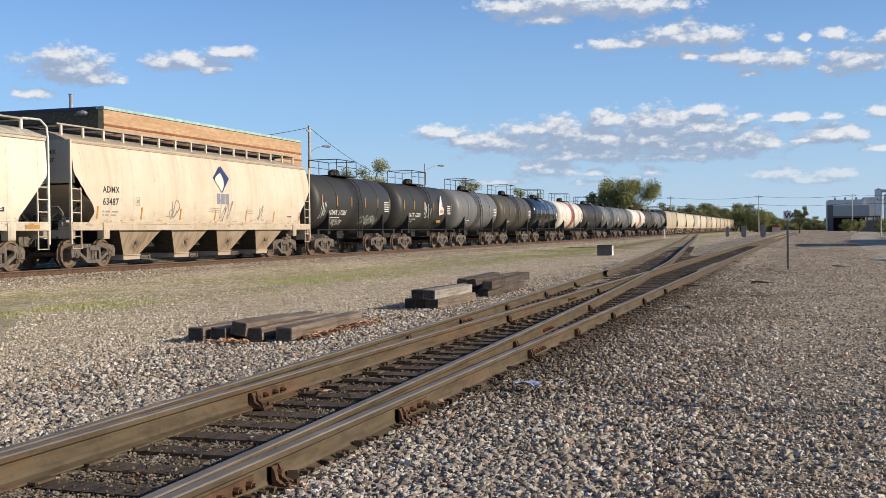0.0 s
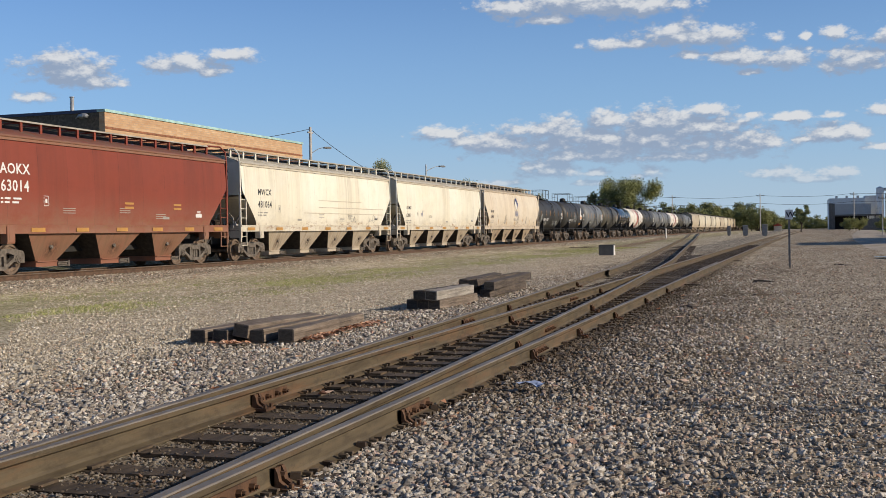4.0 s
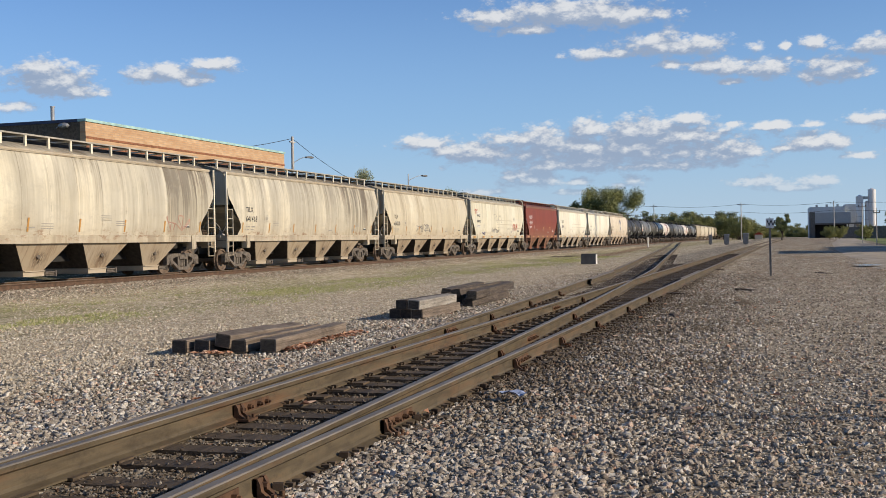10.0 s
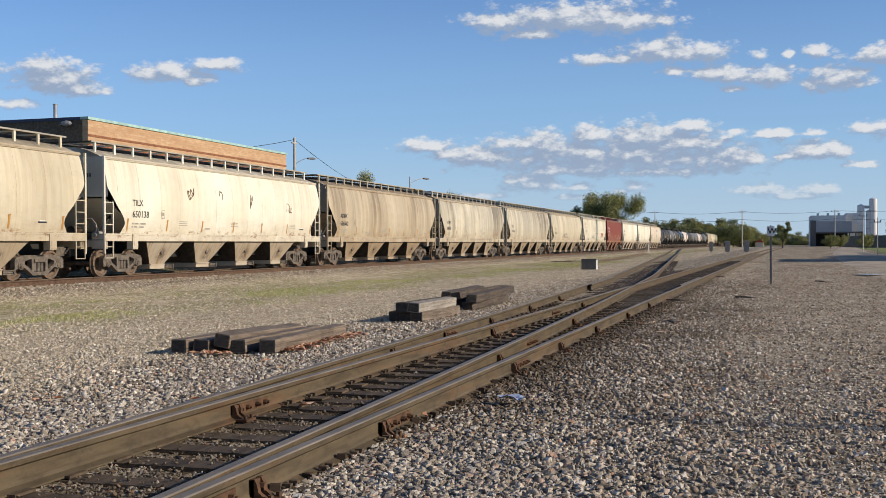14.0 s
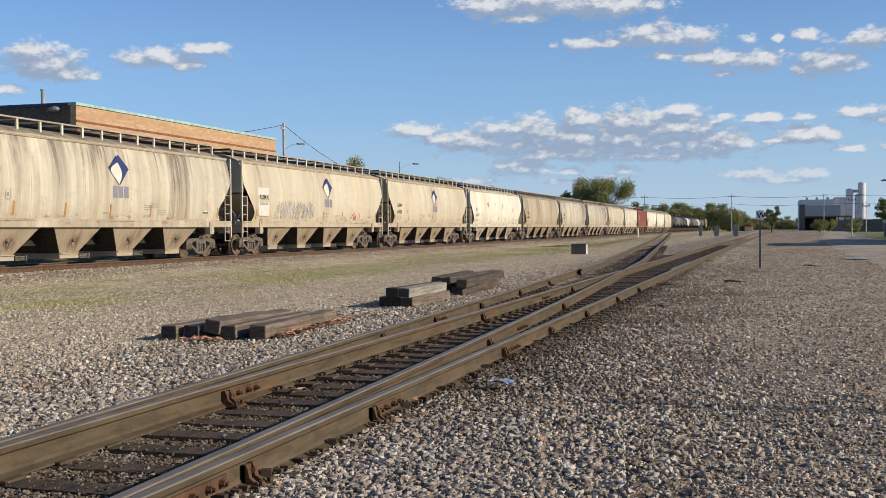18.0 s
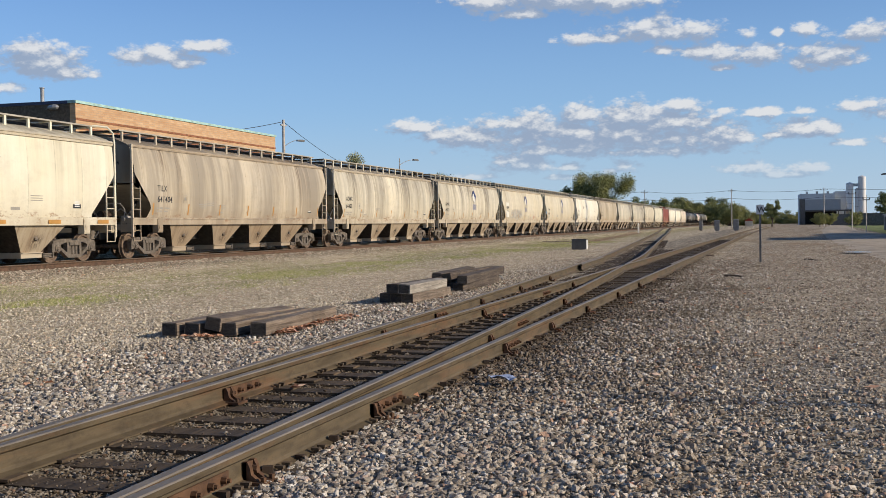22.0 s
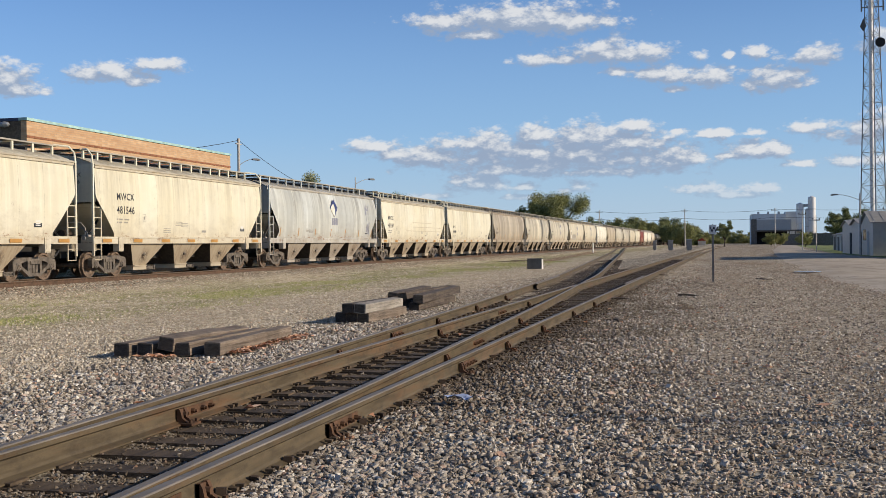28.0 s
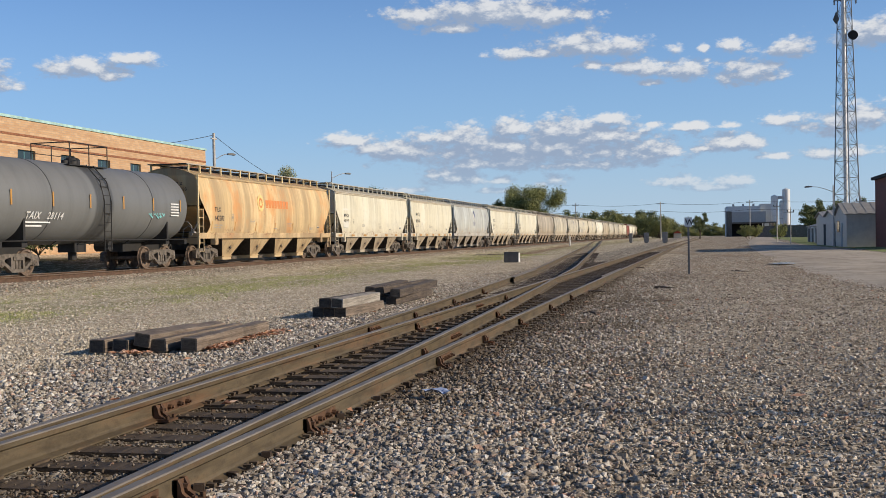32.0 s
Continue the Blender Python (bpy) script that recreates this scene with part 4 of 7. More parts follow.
def hopper_meshes(kind, length, style, plainer):
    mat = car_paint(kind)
    half = length / 2 - 0.52
    prof = ROUND if style == "round" else FLAT
    cut = cut_round if style == "round" else cut_flat
    out = {}
    fine = []
    for (xa, za), (xb, zb) in zip(prof, prof[1:]):
        for k in range(4 if za < 3 else 2):
            u = k / (4 if za < 3 else 2)
            fine.append((xa + (xb - xa) * u, za + (zb - za) * u))
    fine.append(prof[-1])
    prof2 = fine + [(-x, z) for x, z in fine[-2::-1]]
    n = 13
    rows = []
    for x, z in prof2:
        e = half - 0.10 - cut(z)
        rows.append([(x, e * (2 * i / (n - 1) - 1), z) for i in range(n)])
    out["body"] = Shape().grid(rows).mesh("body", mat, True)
    e = half - 0.14
    up = [(x * 0.985, z) for x, z in prof2 if z >= 2.6]
    m = len(up)
    for sy in (-1, 1):
        s = Shape().add([(x, sy * e, z) for x, z in up], [tuple(range(m)) if sy > 0 else tuple(range(m))[::-1]])
        out["end_wall", sy] = s.mesh("end_wall", mat)
        s = Shape().grid([[(-1.5, sy * e, 2.62), (1.5, sy * e, 2.62)], [(-1.45, sy * (e - 2.4), 1.3), (1.45, sy * (e - 2.4), 1.3)]])
        out["slope_sheet", sy] = s.mesh("slope_sheet", M_BLACK if plainer else mat)
    out["side_sill"] = Shape().box(-0.05, 0.05, -half, half, 1.20, 1.44).box(-0.07, 0.07, -half, half, 1.40, 1.455).mesh("side_sill", mat)
    out["top_chord"] = Shape().box(-0.02, 0.035, -half + 0.1, half - 0.1, -0.05, 0.05).mesh("top_chord", mat)
    bays = 4 if length > 17 else 3
    pitch = (2 * half - 4.6) / bays
    top = pitch * 0.405
    lo, hi = 0.36, 1.24
    s = Shape().add([(-1.46, -top, hi), (1.46, -top, hi), (1.46, top, hi), (-1.46, top, hi), (-1.04, -0.46, lo), (1.04, -0.46, lo), (1.04, 0.46, lo), (-1.04, 0.46, lo)],
                    [(3, 2, 1, 0), (4, 5, 6, 7), (0, 1, 5, 4), (1, 2, 6, 5), (2, 3, 7, 6), (3, 0, 4, 7)])
    # bay slopes get a dark colour for their shade, with some soot
    me = s.mesh("hopper_bay", [SIDE[kind, "bay"], M_SHADE_SOOT])
    me.polygons.foreach_set("material_index", [1, 0, 1, 0, 1, 0])
    out["bay"] = me
    out["gate"] = Shape().box(-1.07, 1.07, -0.50, 0.50, 0.20, 0.36).box(-1.12, 1.12, -0.48, 0.48, 0.345, 0.375).mesh("outlet_gate", SIDE[kind, "gate"])
    out["rack"] = cached("gate_rack", lambda: Shape().box(1.00, 1.12, 0.50, 1.02, 0.30, 0.335).box(1.00, 1.12, 0.50, 1.02, 0.20, 0.23).tube((1.06, 0.52, 0.265), (1.06, 1.0, 0.265), 0.035, 8).box(1.00, 1.14, 0.96, 1.02, 0.18, 0.36).mesh("gate_rack", M_TRUCK))
    out["knocker"] = Shape().tube((1.22, -0.02, 0.80), (1.275, -0.02, 0.82), 0.085, 12).tube((1.275, -0.02, 0.82), (1.285, -0.02, 0.823), 0.055, 12).mesh("knocker_pad", M_TRUCK)
    out["post"] = Shape().box(-0.035, 0.035, -0.035, 0.035, 0.78, 4.02).mesh("corner_post", SIDE[kind, "rail"])
    for hand in (-1, 1):
        s = Shape()
        s.box(1.50, 1.54, hand * 0.50 - 0.02, hand * 0.50 + 0.02, 0.62, 2.55)
        s.box(1.515, 1.545, hand * 0.04 - 0.012, hand * 0.04 + 0.012, 0.62, 2.55)
        for k in range(6):
            z = 0.64 + 0.37 * k
            s.tube((1.52, hand * 0.04, z), (1.52, hand * 0.50, z), 0.016, 6)
        out["ladder", hand] = s.mesh("ladder", mat)
    out["end_sill"] = Shape().box(-1.5, 1.5, -0.10, 0.10, 1.02, 1.26).box(-1.5, -1.05, -0.12, 0.12, 0.95, 1.45).box(1.05, 1.5, -0.12, 0.12, 0.95, 1.45).mesh("end_sill", mat)
    g = (length / 2 - half)
    out["coupler"] = cached(("coupler", round(g, 2)), lambda: Shape().box(-0.09, 0.09, -0.1, g - 0.12, 0.78, 0.98).box(-0.19, 0.19, g - 0.22, g - 0.005, 0.72, 1.04).mesh("coupler", M_TRUCK))
    # centre sill; the two wider black boxes stand for shade between the bays
    out["centre_sill"] = Shape().box(-0.22, 0.22, -half - 0.05, half + 0.05, 0.70, 1.12).box(-1.42, 1.42, -half + 2.2, half - 2.2, 1.26, 1.30).box(-0.55, 0.55, -half + 2.6, half - 2.6, 0.62, 1.27).mesh("centre_sill", M_BLACK)
    s = Shape()
    for x0, x1 in ((-0.92, -0.55), (0.55, 0.92)):
        s.box(x0, x1, -half + 0.15, half - 0.15, 4.52, 4.555)
    s.box(-0.62, 0.62, -half + 0.15, -half + 0.55, 4.52, 4.55)
    s.box(-0.62, 0.62, half - 0.55, half - 0.15, 4.52, 4.55)
    out["walk"] = s.mesh("roof_walk", M_GRATE)
    out["walk_edge"] = Shape().box(-0.022, 0.022, -half + 0.15, half - 0.15, 4.515, 4.565).mesh("walk_edge", M_WALKEDGE)
    s = Shape()
    s.path([(0.92, 0.35, 4.56), (1.30, 0.04, 4.52), (1.50, 0.0, 4.30), (1.535, 0.0, 3.95)], 0.032, 8)
    out["grab"] = s.mesh("roof_grab", SIDE[kind, "rail"])
    s = Shape().prism([(1.36, 0.92), (1.58, 0.92), (1.60, 0.98), (1.60, 1.45), (1.36, 1.45)], -0.16, 0.16).box(1.60, 1.612, -0.10, -0.04, 1.04, 1.20)
    out["bolster_end"] = closed(s).mesh("bolster_end", mat)
    out["eave"] = Shape().prism([(0.0, -0.035), (0.075, -0.045), (0.085, -0.02), (0.0, 0.03)], -half + 0.08, half - 0.08).mesh("eave_lip", SIDE[kind, "rail"])
    s = Shape()
    for x in (-1.05, 1.05):
        s.tube((x, 0.12, 1.25), (x, 1.05, 2.05), 0.05, 6)
    s.tube((-1.05, 0.40, 1.50), (1.05, 0.40, 1.50), 0.035, 6)
    out["end_brace"] = s.mesh("end_brace", M_BLACK)
    s, hose = Shape(), Shape()
    s.path([(1.15, 0.05, 1.28), (1.15, 0.10, 1.75), (0.95, 0.14, 1.95), (0.45, 0.16, 1.95), (0.30, 0.16, 1.70)], 0.022, 6)
    hose.path([(0.75, 0.02, 1.25), (0.80, 0.04, 1.62), (1.02, 0.05, 1.78), (1.25, 0.06, 1.60), (1.28, 0.05, 1.26)], 0.018, 6)
    out["bent_pipe"] = cached("bent_pipe", lambda: hose.mesh("bent_pipe", M_GALV_PIPE))
    tail = Shape()
    tail.path([(0.18, -0.02, 1.0), (0.22, -0.22, 0.86), (0.14, -0.42, 0.72)], 0.03, 6)
    out["air_hose"] = cached("air_hose", lambda: tail.mesh("air_hose", M_INK))
    out["air_pipe"] = cached("air_pipe", lambda: s.mesh("air_pipe", M_GALV_PIPE))
    out["valve"] = cached("valve", lambda: Shape().box(1.05, 1.30, 0.02, 0.24, 1.27, 1.52, None, 0.03).tube((1.18, 0.0, 1.40), (1.18, -0.06, 1.40), 0.07, 10).mesh("brake_valve", M_GALV_PIPE))
    out["platform"] = cached("end_platform", lambda: Shape().box(-1.48, 1.48, -0.02, 0.62, 1.225, 1.255).mesh("end_platform", M_GRATE))
    out["bracket"] = Shape().box(0.87, 0.93, -0.045, 0.045, 4.16, 4.52).box(-0.93, -0.87, -0.045, 0.045, 4.16, 4.52).box(-0.93, 0.93, -0.025, 0.025, 4.47, 4.515).mesh("walk_bracket", SIDE[kind, "rail"])
    s = Shape()
    s.box(-0.32, 0.32, -2 * half * 0.44, 2 * half * 0.44, 4.36, 4.47)
    out["hatch"] = s.mesh("roof_hatch", M_GRATE)
    out["brake"] = Shape().tube((0.2, 0, 1.55), (0.2, 0.5, 1.55), 0.16, 12).mesh("brake_cylinder", M_DARKRUST)
    out["handwheel"] = Shape().tube((-0.6, 0.02, 2.0), (-0.6, 0.16, 2.0), 0.28, 16).mesh("brake_wheel", M_DARKRUST)
    return out


# lettering by car number: size, distance from the car's end, heights of the two lines
MARKS = {
    "62001": (0.27, 1.5, 2.40, 1.95), "63014": (0.42, 1.35, 2.92, 2.42), "480980": (0.28, 1.65, 2.82, 2.38), "480898": (0.30, 1.85, 2.37, 1.97),
    "481019": (0.29, 1.6, 2.46, 2.12), "481546": (0.36, 1.48, 2.80, 2.30),
}


def i_patch(mark):
    return mark[-1] in ("63870", "480980", "481019")


def hopper(kind, length, style, mark=(), logo="", seed=0, plainer=False):
    """A covered hopper car. Its space: y along the line, z from the rail tops, the origin at its middle."""
    length = round(length, 1)
    mat = car_paint(kind)
    me = cached(("hopper", kind, length, style, plainer), lambda: hopper_meshes(kind, length, style, plainer))
    car = thing("hopper_car", HOPPER_LABELS[kind], "freight car", "cars of the passing train")
    half = length / 2 - 0.52
    rng = random.Random(seed)
    part("body", me["body"], None, car)
    for sy in (-1, 1):
        part("end_wall", me["end_wall", sy], None, car)
        part("slope_sheet", me["slope_sheet", sy], None, car)
        part("end_sill", me["end_sill"], None, car, "", False, pose(0, sy * (half - 0.1), 0))
        part("coupler", me["coupler"], None, car, "", False, pose(0, sy * half, 0, 0, 0, 0 if sy > 0 else 180))
    for sx in (-1, 1):
        part("side_sill", me["side_sill"], None, car, "", False, pose(sx * 1.51, 0, 0))
    bays = 4 if length > 17 else 3
    pitch = (2 * half - 4.6) / bays
    for k in range(bays):
        b = part("hopper_bay", me["bay"], None, car, "", False, pose(0, (k - (bays - 1) / 2) * pitch, 0))
        part("outlet_gate", me["gate"], None, b)
        if not plainer:
            part("gate_rack", me["rack"], None, b, "rusty rack and pinion of the outlet")
        if not plainer:
            part("knocker_pad", me["knocker"], None, b, "dark worn striking pad")
    part("centre_sill", me["centre_sill"], None, car)
    part("roof_walk", me["walk"], None, car, "dark grating walkway on the roof")
    part("roof_hatch", me["hatch"], None, car)
    spin = []
    for sy in (-1, 1):
        bolster_truck(car, sy * (half - 1.72), spin)
    for sx in (-1, 1):
        for sy in (-1, 1):
            part("corner_post", me["post"], None, car, "", False, pose(sx * 1.52, sy * half, 0))
    if plainer:
        return car, spin
    if mark and mark[-1] in ("481149", "480980", "481064"):
        for z, ya, yb in ((2.02, -0.30, 0.86), (2.30, -0.12, 0.86), (2.62, -0.12, 0.5)):
            part("side_batten", cached(("batten", kind, length, z), lambda: Shape().box(-0.004, 0.006, half * ya, half * yb, -0.018, 0.018).mesh("side_batten", mat)), None, car, "", False, pose(side_x(style, z) + 0.004, 0, z))
    for sx in (-1, 1):
        x, z = (1.515, 3.92) if style != "round" else (1.375, 3.985)
        part("top_chord", me["top_chord"], None, car, "", False, pose(sx * x, 0, z, 0, 0, 0 if sx > 0 else 180))
    for k in range(16):
        part("walk_bracket", me["bracket"], None, car, "", False, pose(0, -half + 0.4 + k * (2 * half - 0.8) / 15, 0))
    for sx in (-1, 1):
        for sy in (-1, 1):
            # the rungs reach from the post towards the middle
            part("ladder", me["ladder", -1 if sx * sy > 0 else -1 * -1], None, car, "", False, pose(0, sy * half, 0, 0, 0, 0 if sx > 0 else 180))
    for sx in (-1, 1):
        part("walk_edge", me["walk_edge"], None, car, "", False, pose(sx * 0.925, 0, 0))
        x, z = (1.50, 4.00) if style != "round" else (1.345, 4.015)
        part("eave_lip", me["eave"], None, car, "", False, pose(sx * x, 0, z, 0, 0, 0 if sx > 0 else 180))
        for sy in (-1, 1):
            part("bolster_end", me["bolster_end"], None, car, "", False, pose(0, sy * (half - 1.72), 0, 0, 0, 0 if sx > 0 else 180))
    for sy in (-1, 1):
        turn = 0 if sy < 0 else 180
        part("end_brace", me["end_brace"], None, car, "", False, pose(0, sy * half, 0, 0, 0, turn))
        part("end_platform", me["platform"], None, car, "dark grating end platform", False, pose(0, sy * half, 0, 0, 0, turn))
        # grabs over both corners of this end
        if style != "round":
            for sx in (-1, 1):
                part("roof_grab", me["grab"], None, car, "", False, pose(0, sy * half, 0) @ Matrix.Diagonal((sx, -sy, 1, 1)))
    part("air_pipe", me["air_pipe"], None, car, "pale bent brake pipe", False, pose(0, -half, 0))
    part("bent_pipe", me["bent_pipe"], None, car, "pale bent brake pipe", False, pose(0, -half, 0))
    part("air_hose", me["air_hose"], None, car, "black air hose", False, pose(0, -half, 0))
    part("brake_valve", me["valve"], None, car, "dirty pale brake valve", False, pose(0, -half, 0))
    for k, w in enumerate(mark):
        part("end_mark", text_mesh(w, 0.20, M_CHALK if kind == "red" else M_INK), None, car, "", False, Matrix.Translation((0.30, -half + 0.128, 3.58 - 0.25 * k)) @ Matrix.Rotation(radians(90), 4, "X"))
    part("brake_cylinder", me["brake"], None, car, "rusty brake cylinder", False, pose(0, -half + 0.05, 0))
    part("brake_wheel", me["handwheel"], None, car, "rusty brake wheel", False, pose(0, -half - 0.05, 0))
    # paint on the side
    sx = lambda z: side_x(style, z) + 0.003
    ink = M_CHALK if kind == "red" else M_INK
    size, along, z1, z2 = MARKS.get(mark[-1] if mark else "", (0.30, 1.55, 2.42, 2.02) if style == "round" else (0.36, 1.45, 2.72, 2.20))
    y0 = -half + along
    if mark:
        if kind != "red" and i_patch(mark):
            part("paint_patch", cached(("patch", size), lambda: flat(size * 3.6, size * 4.1).mesh("paint_patch", M_PATCH)), None, car, "fresh cream paint patch", False, on_side(sx(2.3) - 0.006, y0 - 0.12, z2 - 0.32, 0))
        for k, w in enumerate(mark):
            part("reporting_mark", text_mesh(w, size * (1.0 if k == 0 else 1.08), ink), None, car, "", False, on_curve(style, y0, z1 if k == 0 else z2, size * 0.8))
        for k, (dy, w) in enumerate(((0.0, 0.10), (0.16, 0.24), (0.52, 0.34), (0.0, 0.10), (0.16, 0.20), (0.48, 0.28))):
            z = z2 - 0.24 - 0.11 * (k // 3)
            part("small_print", cached(("print", ink.name, w), lambda: flat(w, 0.055).mesh("small_print", M_FAINT if kind != "red" else ink)), None, car, "", False, on_side(sx(z) + 0.006, y0 + dy, z))
        for a, b, w, h in ((0.0, 0.0, 0.225, 0.014), (0.0, 0.38, 0.225, 0.014), (0.0, 0.02, 0.014, 0.265), (0.28, 0.02, 0.014, 0.265), (0.09, 0.12, 0.09, 0.12)):
            part("stencil_box", cached(("stencil", w, h, ink.name), lambda: flat(w, h).mesh("stencil_box", M_FAINT if kind != "red" else ink)), None, car, "", False, on_side(sx(2.25) + 0.002, y0 + 1.85 + 0.75 * a, 2.02 + 0.75 * b))
    bar = cached("amber_v", lambda: flat(0.085, 0.42).mesh("reflector", M_AMBER))
    barh = cached("amber_h", lambda: flat(0.62, 0.12).mesh("reflector", M_AMBER))
    if style == "round":
        for k in range(7):
            y = -half + 1.25 + k * (2 * half - 2.5) / 6
            part("reflector", bar, None, car, "faded amber reflector strip", False, on_side(sx(1.56) + 0.008, y, 1.56, 9))
    else:
        for k in range(7):
            y = -half + 0.5 + k * (2 * half - 1.6) / 6
            part("reflector", barh, None, car, "amber reflector strip", False, on_side(1.585, y, 1.25))
    for k in range(2):
        y, z = (half - 2.4, 1.74) if k else (rng.uniform(-half + 4, half - 4.5), 1.66)
        part("data_panel", cached(("panel", ink.name, k % 2), lambda: flat(0.42, 0.28 if k % 2 else 0.16).mesh("data_panel", ink if k % 2 else M_FAINT)), None, car, "", False, on_side(sx(z) + 0.006, y, z))
        if k:
            for q in range(4):
                part("panel_line", cached(("panel_line", kind == "red"), lambda: flat(0.26, 0.03).mesh("panel_line", M_CHALK)), None, car, "", False, on_side(sx(z) + 0.010, y + 0.08, z + 0.05 + 0.055 * q))
    for k in range(3):
        y, z = rng.uniform(-half + 3.5, half - 3), rng.uniform(1.6, 1.95)
        for j in range(3):
            part("small_print", cached(("print2", ink.name), lambda: flat(0.6, 0.022).mesh("small_print", M_FAINT)), None, car, "", False, on_side(sx(z + 0.07 * j) + 0.006, y, z + 0.07 * j))
    if logo == "diamond":
        d = Shape().add([(0, -0.52, 0), (0.60, 0.05, 0), (0.0, 0.52, 0), (-0.60, 0.05, 0)], [(0, 1, 2, 3)])
        part("emblem", cached("emblem", lambda: d.mesh("emblem", M_BLUE)), None, car, "dark blue diamond emblem with a pale leaf", False, on_side(sx(2.8) - 0.01, 0.52, 3.16, -5))
        leaf = Shape()
        arc = [math.pi * k / 10 for k in range(11)]
        edge = [(0.02 - 0.40 * math.sin(a) + 0.10 * math.sin(2 * a), -0.42 + 0.075 * 10 * k / 10) for k, a in enumerate(arc)]
        back = [(0.02 + 0.22 * math.sin(a), -0.42 + 0.075 * 10 * k / 10) for k, a in enumerate(arc)]
        for (pa, pb), (qa, qb) in zip(zip(edge, edge[1:]), zip(back, back[1:])):
            leaf.add([(*pa, 0), (*qa, 0), (*qb, 0), (*pb, 0)], [(0, 1, 2, 3)])
        part("emblem_leaf", cached("leaf", lambda: leaf.mesh("emblem_leaf", M_PATCH)), None, car, "", False, on_side(sx(2.8) - 0.002, 0.44, 3.08, -5))
        for k in range(3):
            part("emblem_bar", cached("embar", lambda: flat(0.27, 0.40).mesh("emblem_bar", M_EMBLEM_GREY)), None, car, "", False, on_side(sx(2.3) + 0.004, 0.12 + 0.34 * k, 2.20))
    if logo == "sun":
        s = Shape().tube((0, 0, 0), (0, 0, 0.004), 0.42, 20)
        part("emblem", s, plain("faded_yellow_paint", (0.80, 0.60, 0.24), 0.6), car, "faded yellow round emblem", False, on_side(sx(2.9), -1.9, 2.95, -4))
        ring = Shape()
        for k in range(14):
            a, b = 0.45 * k, 0.45 * (k + 0.8)
            ring.add([(0.14 * math.cos(a), 0.14 * math.sin(a), 0), (0.24 * math.cos(a), 0.26 * math.sin(a), 0), (0.24 * math.cos(b), 0.26 * math.sin(b), 0), (0.14 * math.cos(b), 0.14 * math.sin(b), 0)], [(0, 1, 2, 3)])
        part("emblem_ring", ring, M_FADE_ORANGE, car, "", False, on_side(sx(2.9) + 0.012, -1.9, 2.95, -4))
        for k in range(8):
            part("emblem_bar", cached("sunbar", lambda: flat(0.33, 0.40).mesh("emblem_bar", M_FADE_ORANGE)), None, car, "", False, on_side(sx(2.9) + 0.012, -1.25 + 0.40 * k, 2.72, -3))
    return car, spin


def scribble(car, style, y, z, w, h, strokes, mat, seed, r=0.022):
    s = scrawl(random.Random(seed), w, h, strokes, r)
    foot = side_x(style, z)
    s.v = [(a, b, c + side_x(style, max(1.47, z + b)) - foot) for a, b, c in s.v]
    part("graffiti", s, mat, car, "illegible spray-painted scrawl", False, on_side(foot + 0.005, y, z))


HOPPER_LABELS = {
    "ivory": "ivory covered hopper freight car with black lettering",
    "rose": "pale warm cream hopper car with a blue emblem",
    "cream": "cream covered hopper freight car with dirty streaks",
    "tan": "tan weathered covered hopper freight car on rails",
    "white": "white covered hopper freight car with amber reflectors",
    "streaked": "grimy streaked cream covered hopper freight car",
    "sooty": "soot-stained brownish covered hopper freight car",
    "pale_blue": "pale bluish-white covered hopper car with soot streaks",
    "orange": "faded orange rusty covered hopper freight car",
    "red": "dark red covered hopper freight car with white lettering",
}


# ---- tank cars ----
def tank_paint(name, color, rough=0.4, band=None):
    n = Nodes(name, rough)
    sh = n.shift(60.0)
    s = n.noise(1.0, n.co((0.6, 1.6, 0.12), sh), 5, 0.6)
    c = n.mix(n.math("MULTIPLY", n.ramp(s, [(0.45, 0.0), (0.7, 1.0)]), 0.5), color, tuple(k * 0.45 + 0.02 for k in color))
    y = n.axis(n.co(), 1)
    if band:
        c = n.mix(n.near(y, -0.75, 0.75, 0.02), c, band)
    else:
        spill = n.math("MULTIPLY", n.near(y, -0.75, 0.45, 0.10), n.ramp(n.noise(1.2, n.co((1, 2.5, 0.4), sh), 5), [(0.25, 0.25), (0.50, 0.95)]))
        c = n.mix(spill, c, tuple(k * 0.25 + 0.012 for k in color))
    c = n.mix(n.math("MULTIPLY", n.noise(16.0, n.co(), 4), 0.3), c, tuple(k * 0.6 for k in color))
    n.bump(n.noise(1.4, n.co(), 3), 0.15, 0.03)
    return n.done(c)


TANKS = {
    "black": tank_paint("tank_black", (0.038, 0.036, 0.031), 0.55),
    "dark": tank_paint("tank_charcoal", (0.055, 0.053, 0.048), 0.5),
    "grey": tank_paint("tank_grey", (0.165, 0.168, 0.165), 0.5),
    "olive": tank_paint("tank_olive", (0.075, 0.068, 0.05), 0.55),
    "gloss": tank_paint("tank_gloss_black", (0.02, 0.022, 0.026), 0.14),
    "red_band": tank_paint("tank_white_red_band", (0.78, 0.73, 0.64), 0.45, (0.36, 0.05, 0.035)),
}
TANK_LABELS = {"black": "dull black railway tank car", "dark": "charcoal railway tank car with stencilled lettering", "grey": "grey railway tank car with a dirty middle band",
               "olive": "dark olive railway tank car", "gloss": "glossy black railway tank car", "red_band": "white railway tank car with one red band"}


